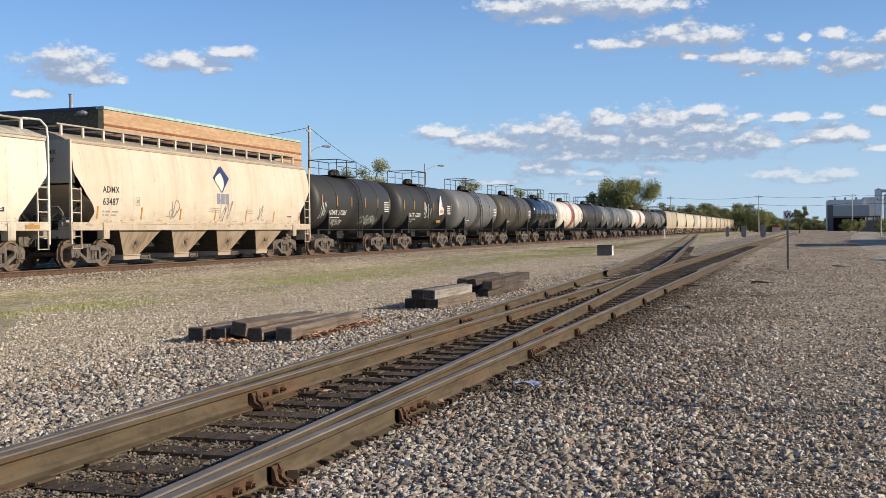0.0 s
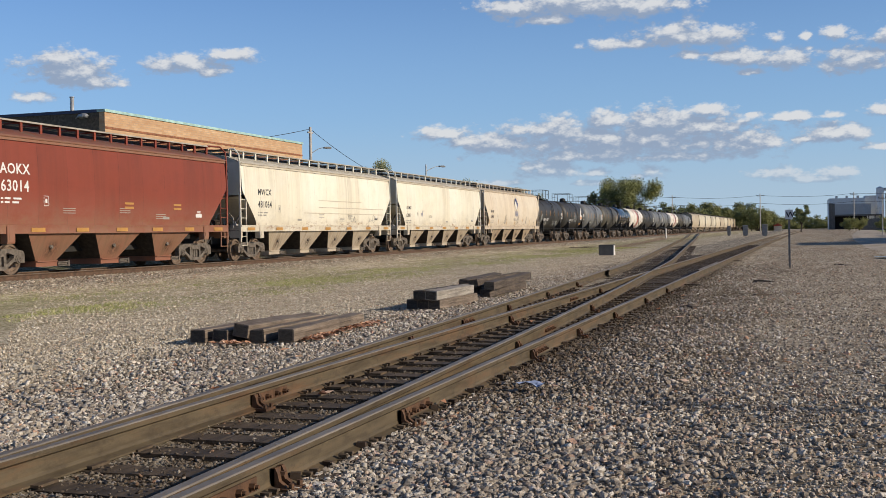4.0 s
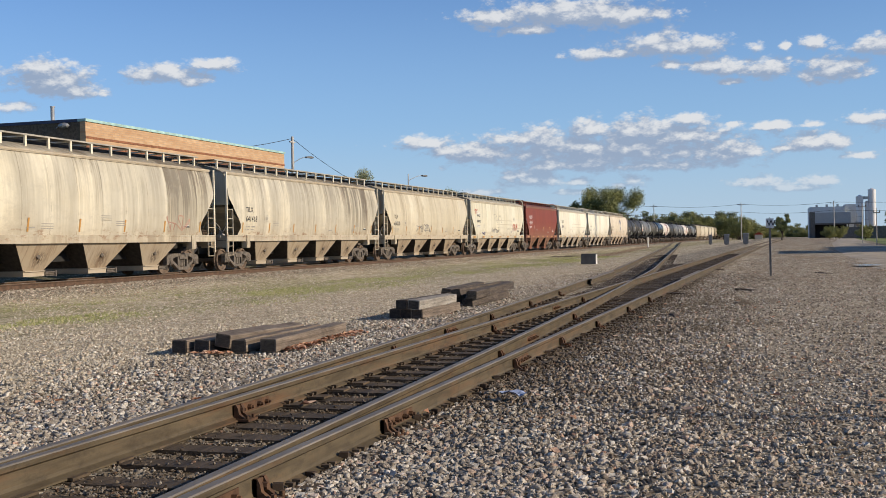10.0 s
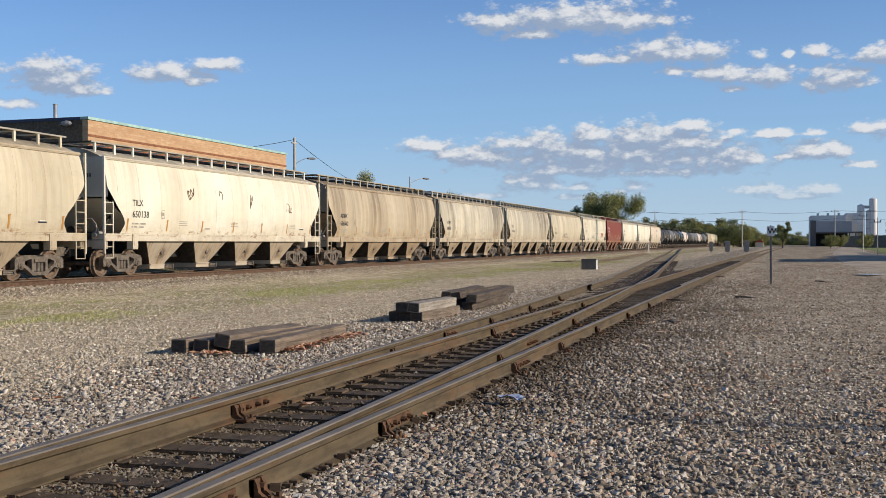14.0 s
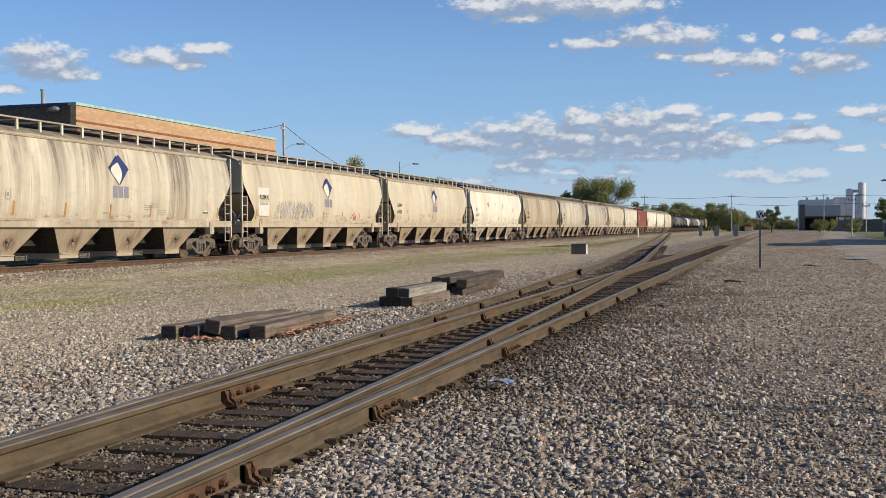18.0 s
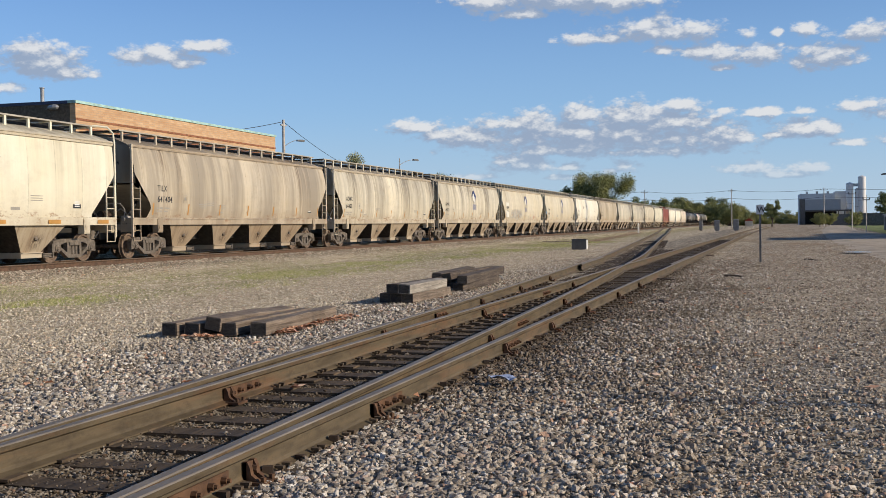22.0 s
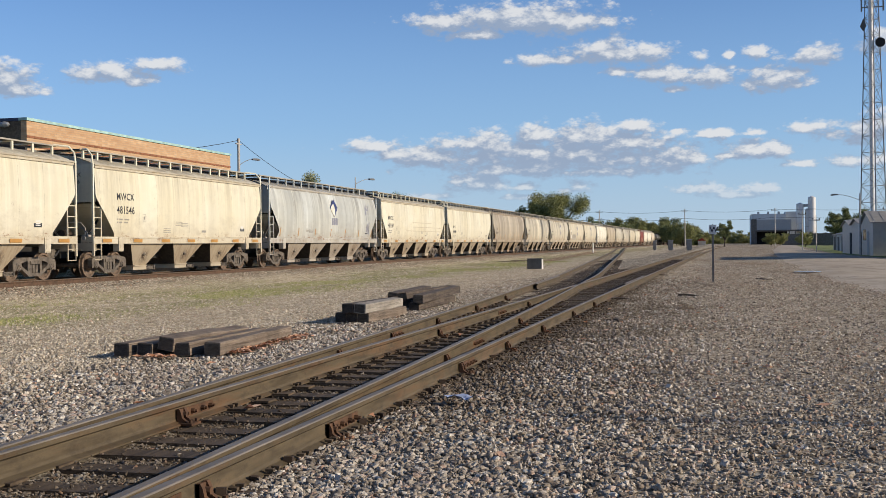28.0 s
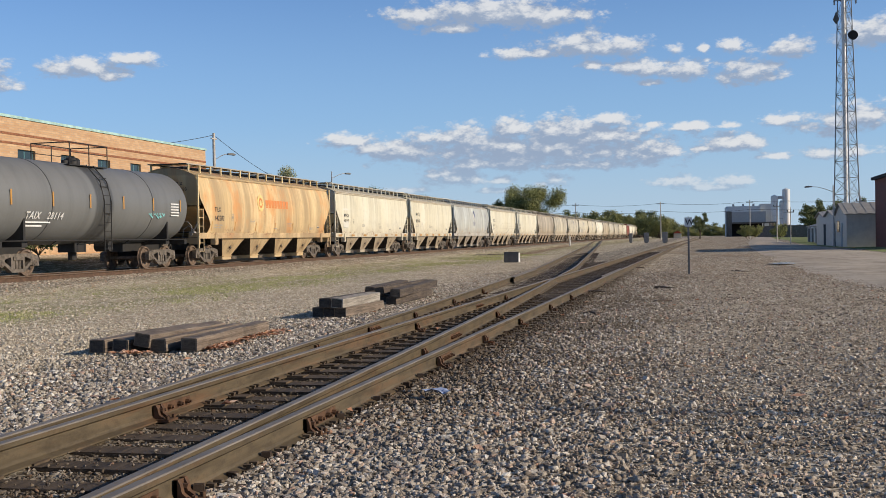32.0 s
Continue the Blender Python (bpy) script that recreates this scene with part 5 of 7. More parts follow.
def tank_meshes(kind, length):
    """Its shell, fittings and underframe; the long car is the stoutest."""
    mat = TANKS[kind]
    half = length / 2 - (0.65 if length < 14 else 0.25)
    r, zc = (1.41, 2.52) if length < 14 else (1.50, 2.55)
    out = {}
    prof = []
    for k in range(8):
        a = math.pi / 2 * k / 7
        prof.append((-half - 0.15 + 0.55 * (1 - math.sin(a)), r * math.cos(a) if k else r))
    ends = [(-half + 0.35 - 0.5 * math.sin(math.pi / 2 * k / 7), max(0.05, r * math.cos(math.pi / 2 * k / 7) ** 0.8)) for k in range(8)]
    prof = ends[::-1] + [(-0.02, r), (0.02, r)] + [(-a, b) for a, b in ends]
    out["tank"] = Shape().lathe(prof, "y", 40, (0, 0, zc)).mesh("tank", mat, True)
    out["hoop"] = Shape().lathe([(-0.02, r + 0.012), (0.02, r + 0.012)], "y", 40, (0, 0, zc)).mesh("hoop", mat, True)
    out["dome"] = Shape().lathe([(3.85, 0.30), (4.18, 0.30), (4.26, 0.26), (4.32, 0.12)], "z", 16, (0, 0.1, 0)).lathe([(3.85, 0.12), (4.15, 0.12)], "z", 12, (0.2, -0.7, 0)).mesh("dome", M_BLACK, True)
    s = Shape().box(-0.75, 0.75, -1.3, 1.3, 3.93, 3.97)
    out["platform"] = s.mesh("platform", M_BLACK)
    s = Shape()
    for x in (-0.78, 0.78):
        s.path([(x, -1.3, 3.95), (x, -1.3, 4.75), (x, 1.3, 4.75), (x, 1.3, 3.95)], 0.022)
        s.tube((x, 0.0, 3.95), (x, 0.0, 4.75), 0.022, 6)
        s.tube((x, -1.3, 4.4), (x, 1.3, 4.4), 0.016, 6)
    for y in (-1.3, 1.3):
        s.tube((-0.78, y, 4.75), (0.78, y, 4.75), 0.022, 6)
    out["railing"] = s.mesh("railing", M_BLACK)
    s = Shape()
    for y in (-0.24, 0.24):
        s.path([(1.50, y, 0.75), (1.53, y, 2.6), (1.35, y, 3.35), (0.8, y, 3.97)], 0.02)
    out["ladder"] = s.mesh("ladder", M_BLACK)
    out["rung"] = cached("tank_rung", lambda: Shape().tube((0, -0.24, 0), (0, 0.24, 0), 0.014, 6).mesh("rung", M_BLACK))
    s = Shape()
    e = length / 2 - 0.5
    s.tube((1.45, -e, 1.18), (1.45, e, 1.18), 0.022, 6)
    for k in range(9):
        y = -e + 2 * e * k / 8
        s.path([(1.45, y, 1.18), (1.2, y, 1.02)], 0.016, 6)
    out["handrail"] = s.mesh("handrail", M_BLACK)
    out["stub_sill"] = Shape().box(-0.24, 0.24, -1.7, 1.6, 0.72, 1.12).box(-1.35, 1.35, -0.16, 0.16, 0.98, 1.16).box(-1.45, 1.45, 1.35, 1.55, 0.98, 1.18).mesh("stub_sill", M_BLACK)
    sad = Shape()
    sad.prism([(0.35, 1.1), (1.35, 1.1), (1.36, 2.05), (0.9, 1.42)], -0.06, 0.06)
    out["saddle"] = closed(sad).mesh("saddle", M_BLACK)
    out["outlet"] = Shape().box(-0.35, 0.35, -0.4, 0.4, 0.75, 1.15).tube((0, 0, 0.45), (0, 0, 0.9), 0.16, 12).mesh("outlet_valve", M_BLACK)
    out["reservoir"] = Shape().tube((0.3, 1.2, 0.95), (0.9, 1.2, 0.95), 0.2, 12).mesh("air_reservoir", M_BLACK)
    return out


def tank_car(kind, length, seed=0, mark=()):
    length = round(length, 1)
    me = cached(("tank", kind, length), lambda: tank_meshes(kind, length))
    car = thing("tank_car", TANK_LABELS[kind], "freight car", "cars of the passing train")
    rng = random.Random(seed)
    half = length / 2 - 0.65
    for name, key in (("tank", "tank"), ("dome", "dome"), ("platform", "platform"), ("railing", "railing"), ("outlet_valve", "outlet"), ("air_reservoir", "reservoir")):
        part(name, me[key], None, car)
    lad = part("ladder", me["ladder"], None, car)
    for k in range(9):
        z = 0.85 + 0.33 * k
        part("rung", me["rung"], None, lad, "", False, pose(1.50 if z < 2.6 else 1.53 - 0.24 * (z - 2.6), 0, z))
    for y in (-half * 0.55, half * 0.55):
        part("hoop", me["hoop"], None, car, "", False, pose(0, y, 0))
    for sx in (0, 180):
        part("handrail", me["handrail"], None, car, "", False, pose(0, 0, 0, 0, 0, sx))
    g = 0.5
    coup = cached(("coupler", 0.5), lambda: Shape().box(-0.09, 0.09, -0.1, g - 0.12, 0.78, 0.98).box(-0.19, 0.19, g - 0.22, g - 0.005, 0.72, 1.04).mesh("coupler", M_TRUCK))
    spin = []
    for sy in (-1, 1):
        part("stub_sill", me["stub_sill"], None, car, "", False, pose(0, sy * (length / 2 - 2.1), 0, 0, 0, 0 if sy > 0 else 180))
        for turn in (0, 180):
            part("saddle", me["saddle"], None, car, "", False, pose(0, sy * (length / 2 - 2.1), 0, 0, 0, turn))
        part("coupler", coup, None, car, "", False, pose(0, sy * (length / 2 - g), 0, 0, 0, 0 if sy > 0 else 180))
        bolster_truck(car, sy * (length / 2 - 2.1), spin)
    chalk = M_INK if kind == "red_band" else M_CHALK
    rr = 1.41 if length < 14 else 1.50
    wrap = lambda z: math.sqrt(max(0.01, rr ** 2 - (z - 2.52) ** 2)) + 0.012
    for k, w in enumerate(mark):
        part("reporting_mark", text_mesh(w, 0.36, chalk), None, car, "", False, on_side(wrap(1.95), -half + 1.4 + 1.25 * k, 1.92, 24))
    for z, w in ((1.78, 1.5), (1.66, 1.1)):
        part("small_print", cached(("tprint", chalk.name, w), lambda: flat(w, 0.05).mesh("small_print", chalk)), None, car, "", False, on_side(wrap(z), -half + 1.5, z, 0))
    for k in range(6):
        part("reflector", cached("amber_t", lambda: flat(0.09, 0.5).mesh("reflector", M_AMBER)), None, car, "faded amber reflector strip", False, on_side(wrap(2.6) + 0.01, -half + 0.5 + k * (2 * half - 1.1) / 5, 2.35))
    for k in range(5):
        part("small_print", cached(("tprint2", chalk.name), lambda: flat(0.7, 0.05).mesh("small_print", chalk)), None, car, "", False, on_side(wrap(2.5) + 0.004, half - 1.4, 2.15 + 0.12 * k))
    return car, spin


# places along the line of the couplings at the start, from the front of what passes
CONSIST = [
    (46.7, 28.2, "rose", "round", ("ADMX", "63487"), "diamond"),
    (28.2, 10.05, "white", "flat", ("ADMX", "62001"), ""),
    (10.05, -8.1, "white", "flat", ("MWCX", "481064"), ""),
    (-8.1, -23.45, "red", "flat", ("AOKX", "63014"), ""),
    (-23.45, -41.75, "ivory", "flat", ("MWCX", "480980"), ""),
    (-41.75, -60.1, "cream", "round", ("TILX", "650270"), ""),
    (-60.1, -78.7, "streaked", "round", ("TILX", "641418"), ""),
    (-78.7, -97.4, "streaked", "round", ("ADMX", "64098"), ""),
    (-97.4, -116.15, "tan", "round", ("ADMX", "636060"), ""),
    (-116.15, -134.9, "white", "round", ("TILX", "650138"), ""),
    (-134.9, -153.45, "cream", "round", ("ADMX", "63406"), "diamond"),
    (-153.45, -172.0, "cream", "round", ("ADMX", "63870"), "diamond"),
    (-172.0, -190.5, "streaked", "round", ("ADMX", "64365"), "diamond"),
    (-190.5, -209.1, "streaked", "round", ("ADMX", "64405"), ""),
    (-209.1, -227.7, "sooty", "round", ("TILX", "641404"), ""),
    (-227.7, -245.95, "ivory", "flat", ("MWCX", "480898"), ""),
    (-245.95, -263.8, "ivory", "flat", ("MWCX", "481149"), ""),
    (-263.8, -282.0, "pale_blue", "round", (), "diamond"),
    (-282.0, -297.5, "ivory", "flat", ("MWCX", "481546"), ""),
    (-297.5, -315.65, "ivory", "flat", ("MWCX", "481019"), ""),
    (-315.65, -334.4, "orange", "round", ("TILX", "642283"), "sun"),
]
TANK_STRING = [("black", 46.7, 58.2), ("black", 58.2, 69.6), ("grey", 69.6, 81.1), ("olive", 81.1, 92.4), ("gloss", 92.4, 103.6), ("red_band", 103.6, 116.4), ("black", 116.4, 129.4),
               ("grey", 129.4, 141.8), ("grey", 141.8, 154.4), ("red_band", 154.4, 167.6), ("olive", 167.6, 180.6), ("grey", 180.6, 193.6)]
TRAVEL = [(0.0, 0.0), (6.0, 70.6), (13.0, 153.8), (19.0, 225.4), (23.0, 272.6), (28.0, 331.2), (32.0, 378.45)]


def tank_tag(car, y, z, w, h, strokes, mat, seed, r, label):
    """Spray paint that follows the shell."""
    s = scrawl(random.Random(seed), w, h, strokes, r)
    bulge = lambda q: math.sqrt(max(0.05, 1.41 ** 2 - (q - 2.52) ** 2))
    foot = bulge(z)
    s.v = [(a, b, c + bulge(z + b) - foot) for a, b, c in s.v]
    part("graffiti", s, mat, car, label, False, on_side(foot + 0.006, y, z))


def tank_decals(car, which):
    """Tags and stickers on the two foremost tank cars."""
    if which == 0:
        tank_tag(car, -4.6, 1.75, 0.6, 0.75, 3, M_PALE_SPRAY, 61, 0.020, "pale blue spray-painted scrawl")
        tank_tag(car, 0.6, 1.45, 2.6, 0.45, 7, M_PALE_SPRAY, 62, 0.020, "pale grey spray-painted scrawl")
        tank_tag(car, -3.0, 1.35, 1.6, 0.35, 5, M_FADED, 63, 0.026, "pale grey spray-painted scrawl")
    else:
        tank_tag(car, -0.9, 1.85, 1.5, 0.95, 4, M_PALE_SPRAY, 64, 0.024, "pale spray-painted scrawl")
        s = Shape().add([(0.0, 0.55, 0), (0.05, 0.0, 0), (0.95, 0.10, 0), (1.0, 0.42, 0), (0.55, 0.60, 0), (0.45, 0.95, 0), (0.18, 1.25, 0), (0.10, 1.2, 0)], [tuple(range(8))])
        sticker = part("sticker", s, M_CHALK, car, "white cut-out sticker with an orange patch", False, on_side(1.425, 1.9, 2.05, 3))
        part("sticker_patch", flat(0.6, 0.22), M_FADE_ORANGE, sticker, "", False, Matrix.Translation((0.25, 0.14, 0.006)))
        part("data_panel", flat(0.8, 0.18), M_AMBER, car, "yellow data panel", False, on_side(1.27, 1.7, 1.60, 24))


def enrol(made, middle):
    car, spin = made
    car.location = (MAIN_X, middle, RAIL_Z)
    CARS.append((car, middle))
    SPIN.append((spin, middle))
    return car


# spray tags by car: place along the side, height, width, height, letters, paint, stroke
TAGS = {
    0: ((-3.3, 1.55, 0.75, 0.75, 2, M_SCRAWL, 0.018), (0.2, 1.55, 1.3, 0.85, 3, M_SCRAWL, 0.018), (3.4, 1.55, 0.8, 0.75, 2, M_SCRAWL, 0.018)),
    1: ((-4.4, 2.0, 0.25, 0.5, 1, M_EMBLEM_GREY, 0.05),),
    2: ((2.4, 1.62, 1.3, 0.5, 4, M_FAINT, 0.012), (5.3, 1.62, 0.9, 0.5, 3, M_FAINT, 0.012)),
    4: ((-1.9, 2.35, 2.6, 0.75, 5, M_FAINT, 0.020), (-2.6, 1.62, 2.5, 0.42, 6, M_SCRAWL, 0.024), (4.3, 1.75, 1.9, 0.62, 6, M_SCRAWL_RED, 0.030), (-7.6, 3.05, 1.0, 0.34, 4, M_SCRAWL_RED, 0.018),
        (4.6, 2.5, 0.7, 0.5, 3, M_FAINT, 0.014), (-5.6, 1.48, 1.3, 0.22, 3, M_BLUE, 0.030)),
    5: ((-3.0, 1.62, 3.2, 0.5, 6, M_SCRAWL, 0.020),),
    7: ((5.2, 1.60, 1.6, 0.6, 4, M_FADE_RED, 0.020),),
    9: ((-3.6, 2.75, 0.5, 0.5, 2, M_RUST, 0.022), (-1.2, 2.8, 0.4, 0.4, 2, M_RUST, 0.022), (1.4, 2.55, 0.4, 0.6, 2, M_RUST, 0.018), (5.0, 2.45, 0.6, 0.5, 3, M_RUST, 0.014)),
    11: ((-5.6, 1.55, 4.6, 0.85, 9, M_FADED, 0.050), (-5.4, 1.60, 4.2, 0.75, 11, M_FAINT, 0.014), (3.7, 1.60, 0.9, 0.35, 3, M_SCRAWL_RED, 0.026)),
    17: ((6.2, 2.45, 0.75, 1.1, 3, M_EMBLEM_GREY, 0.028), (6.3, 1.65, 0.7, 0.85, 3, M_EMBLEM_GREY, 0.024)),
}


def make_train():
    for i, (a, b, paint, style, mark, logo) in enumerate(CONSIST):
        car = enrol(hopper(paint, a - b, style, mark, logo, 100 + i), (a + b) / 2)
        for y, z, w, h, strokes, mat, r in TAGS.get(i, ()):
            scribble(car, style, y, z, w, h, strokes, mat, 7 * i + int(10 * y), r)
        if i == 3:
            for k in range(4):
                part("data_panel", cached("yellow_panel", lambda: flat(0.5, 0.07).mesh("data_panel", M_AMBER)), None, car, "", False, on_side(1.575, 0.2 + 3.0 * (k // 2), 2.0 + 0.14 * (k % 2)))
    for i, (kind, a, b) in enumerate(TANK_STRING):
        car = enrol(tank_car(kind, b - a, 300 + i, (("ADMX", "17283") if i == 0 else ("GATX", "12005") if i == 1 else ())), (a + b) / 2)
        if i < 2:
            tank_decals(car, i)
    grey = enrol(tank_car("grey", 14.2, 400, ("TAIX", "28114")), -341.5)
    part("graffiti", scrawl(random.Random(8), 1.7, 0.45, 6, 0.026), M_SCRAWL_TEAL, grey, "teal spray-painted scrawl", False, on_side(1.46, 3.0, 2.05))
    rng = random.Random(21)
    y = 193.6
    for i in range(26):
        paint = rng.choice(("cream", "tan", "streaked", "cream", "tan"))
        enrol(hopper(paint, 18.6, "round", (), "", 500 + i, True), y + 9.3)
        y += 18.6


make_train()


# ---- loose ties beside the track ----
def loose_tie(at, length, mat, group, label):
    t = thing("railway_tie", label, "tie", group, at)
    key = ("loose", length, mat.name)

    def build():
        w, h = 0.115, 0.18
        rng = random.Random(int(length * 100))
        s = Shape()
        rows = []
        n = 9
        for i in range(n + 1):
            y = length * i / n
            j = lambda: rng.uniform(-0.006, 0.006)
            c = 0.012
            rows.append([(-w + c + j(), y, j() * 0.3), (w - c + j(), y, j() * 0.3), (w + j(), y, c), (w + j(), y, h - c + j()), (w - c, y, h + j()), (-w + c, y, h + j()), (-w + j(), y, h - c), (-w + j(), y, c), (-w + c, y, 0.0)])
        s.grid(rows)
        s.add([(a, 0.001, b) for a, _, b in rows[0][:8]], [tuple(range(8))])
        s.add([(a, length - 0.001, b) for a, _, b in rows[-1][:8]], [tuple(range(8))])
        return s.mesh("beam", mat)
    part("beam", cached(key, build), None, t)
    for y, k in ((-0.003, 180), (length + 0.003, 0)):
        part("end_grain", cached(("end_grain",), lambda: Shape().box(-0.098, 0.098, -0.002, 0.002, 0.014, 0.164).mesh("end_grain", M_TIEEND)), None, t, "black creosoted end grain", False, pose(0, y, 0))
    return t


M_DARKTIE = wood_material("dark_tie_wood", (0.05, 0.036, 0.027), (0.15, 0.115, 0.085))


def loose_ties():
    a = "weathered brown wooden railway tie lying on gravel"
    g = "loose ties beside the track"
    for x, y, z, rz, ry, ln in ((-7.80, 13.22, 0.03, -1.5, 0, 2.6), (-7.50, 13.28, 0.03, -3.0, 4, 2.6), (-6.98, 13.36, 0.03, 0.5, -3, 2.6), (-6.57, 13.42, 0.035, 3.0, 0, 2.9)):
        loose_tie(pose(x, y, z, 0, ry, rz), ln, M_OLDTIE, g, a)
    loose_tie(pose(-7.20, 13.30, 0.11, -1.0, 9, 1.0), 2.5, M_OLDTIE, g, a)
    p = "grey weathered railway tie in a small stack"
    for x, y, z, rz, ry, m in ((-7.03, 19.85, 0.0, -0.5, 0, M_DARKTIE), (-6.795, 19.80, 0.0, -1.2, 0, M_DARKTIE), (-6.555, 19.75, 0.0, -1.0, 0, M_OLDTIE), (-6.84, 19.70, 0.182, -2.0, -2, M_DARKTIE), (-6.58, 19.62, 0.184, -0.5, 5, M_PALETIE)):
        loose_tie(pose(x, y, z + 0.02, 0, ry, rz), 2.45, m, g, p)
    d = "dark brown railway tie in a low pile"
    for x, y, z, rz, ry, ln in ((-7.50, 25.2, 0.0, 1, 3, 3.9), (-7.06, 24.5, 0.0, 3, 0, 4.2), (-6.62, 23.6, 0.0, 0.5, -4, 3.6), (-7.44, 24.6, 0.178, 3.5, 7, 4.0), (-7.10, 24.3, 0.180, 1.0, -6, 4.6), (-6.46, 23.3, 0.178, 4.5, 4, 5.4)):
        loose_tie(pose(x, y, z + 0.015, 0, ry, rz), ln, M_DARKTIE, g, d)
    loose_tie(pose(-7.52, 23.2, 0.05, 9, 38, -38), 0.7, M_DARKTIE, g, "short broken stub of a dark railway tie")


loose_ties()


# ---- rail fittings ----
def rail_fittings():
    t = thing("rail_fittings", "rusty joint bars, braces and bolts of the turnout", "rail fittings", "", None, "structure")
    gauge = 0.754
    s = Shape().box(-0.006, 0.010, -0.32, 0.32, 0.045, 0.125)
    for y in (-0.24, -0.09, 0.09, 0.24):
        s.tube((0.0, y, 0.085), (0.045, y, 0.085), 0.022, 6)
        s.tube((0.045, y, 0.085), (0.065, y, 0.085), 0.013, 6)
    joint = s.mesh("joint_bar", M_RUST)
    s = Shape().prism([(0.012, 0.0), (0.105, 0.0), (0.10, 0.03), (0.06, 0.06), (0.05, 0.105), (0.035, 0.135), (0.012, 0.135)], -0.06, -0.025)
    s.prism([(0.012, 0.0), (0.105, 0.0), (0.10, 0.03), (0.06, 0.06), (0.05, 0.105), (0.035, 0.135), (0.012, 0.135)], 0.025, 0.06)
    s.box(0.012, 0.03, -0.06, 0.06, 0.03, 0.13).box(0.02, 0.16, -0.085, 0.085, 0.0, 0.022)
    for y in (-0.055, 0.055):
        s.tube((0.135, y, 0.02), (0.135, y, 0.05), 0.018, 6)
    s.tube((0.03, 0.0, 0.085), (0.075, 0.0, 0.085), 0.024, 6)
    brace = closed(s).mesh("rail_brace", M_RUST)
    bolt = Shape().tube((0.0, 0, 0.095), (0.012, 0, 0.095), 0.036, 8).tube((0.012, 0, 0.095), (0.045, 0, 0.095), 0.027, 6).tube((0.045, 0, 0.095), (0.075, 0, 0.095), 0.014, 6).mesh("bolt", M_DARKRUST)
    spread = Shape().box(0.0, 0.016, -0.30, 0.30, 0.045, 0.14).mesh("web_plate", M_RAIL)
    right = lambda y: centre_right(y) + gauge
    left = lambda y: centre_left(y) - gauge
    inner_l = lambda y: centre_right(y) - gauge
    inner_r = lambda y: centre_left(y) + gauge
    for f, y, me, nm in ((right, 8.2, joint, "joint_bar"), (right, 7.85, brace, "rail_brace"), (right, 12.5, joint, "joint_bar"), (right, 12.1, brace, "rail_brace"), (right, 14.8, brace, "rail_brace"),
                         (right, 17.8, brace, "rail_brace"), (right, 5.75, brace, "rail_brace"), (right, 5.2, joint, "joint_bar"), (right, 25.0, brace, "rail_brace"), (right, 21.5, brace, "rail_brace"),
                         (inner_l, 8.65, joint, "joint_bar"), (inner_l, 8.35, brace, "rail_brace"), (left, 6.86, bolt, "bolt"), (left, 6.66, bolt, "bolt"), (left, 6.22, bolt, "bolt"), (left, 5.98, bolt, "bolt"), (left, 5.76, bolt, "bolt"), (left, 5.54, bolt, "bolt"), (left, 6.90, spread, "web_plate"),
                         (left, 13.4, brace, "rail_brace"), (left, 16.4, joint, "joint_bar"), (left, 16.1, brace, "rail_brace"), (left, 19.4, brace, "rail_brace"), (left, 23.5, brace, "rail_brace"), (inner_r, 13.0, brace, "rail_brace"),
                         (inner_r, 15.2, joint, "joint_bar"), (inner_r, 19.5, brace, "rail_brace"), (inner_l, 22.0, joint, "joint_bar"), (inner_l, 16.9, brace, "rail_brace"), (inner_l, 25.0, brace, "rail_brace"), (left, 28.0, brace, "rail_brace")):
        part(nm, me, None, t, "", False, pose(f(y) + 0.010, y, RAIL_BASE))
    # spiked rail anchors along the outside of the right stock rail
    s = Shape().box(-0.012, 0.05, -0.022, 0.022, -0.035, 0.045)
    anchor = s.mesh("rail_anchor", M_DARKRUST)
    for k in range(26):
        y = 4.6 + 0.52 * k + 0.17
        for f, j in ((right, (k * 7) % 5), (left, (k * 3) % 4)):
            if j:
                part("rail_anchor", anchor, None, t, "", False, pose(f(y) + 0.070 - 0.008 * j, y + 0.03 * j, -0.004 + 0.006 * j, 0, 0, 11 * j - 24))


rail_fittings()


# ---- the brick building behind the main line ----
def brick_material():
    n = Nodes("buff_brick", 0.85)
    b = n.node("ShaderNodeTexBrick")
    c = n.co((1, 1, 1))
    sw = n.node("ShaderNodeSeparateXYZ")
    n.link(c, sw.inputs[0])
    cm = n.node("ShaderNodeCombineXYZ")
    n.link(n.math("ADD", sw.outputs[1], sw.outputs[0]), cm.inputs[0])
    n.link(sw.outputs[2], cm.inputs[1])
    n.link(cm.outputs[0], b.inputs["Vector"])
    b.inputs["Color1"].default_value = (0.50, 0.30, 0.155, 1)
    b.inputs["Color2"].default_value = (0.62, 0.42, 0.24, 1)
    b.inputs["Mortar"].default_value = (0.42, 0.33, 0.24, 1)
    b.inputs["Scale"].default_value = 1.0
    b.inputs["Mortar Size"].default_value = 0.012
    b.inputs["Brick Width"].default_value = 0.42
    b.inputs["Row Height"].default_value = 0.13
    k = n.noise(0.6, n.co((1, 0.25, 3.0)), 5, 0.65)
    col = n.mix(n.math("MULTIPLY", n.ramp(k, [(0.4, 0.0), (0.7, 1.0)]), 0.55), b.outputs["Color"], (0.36, 0.20, 0.10))
    n.bump(b.outputs["Fac"], 0.3, 0.01)
    return n.done(col)


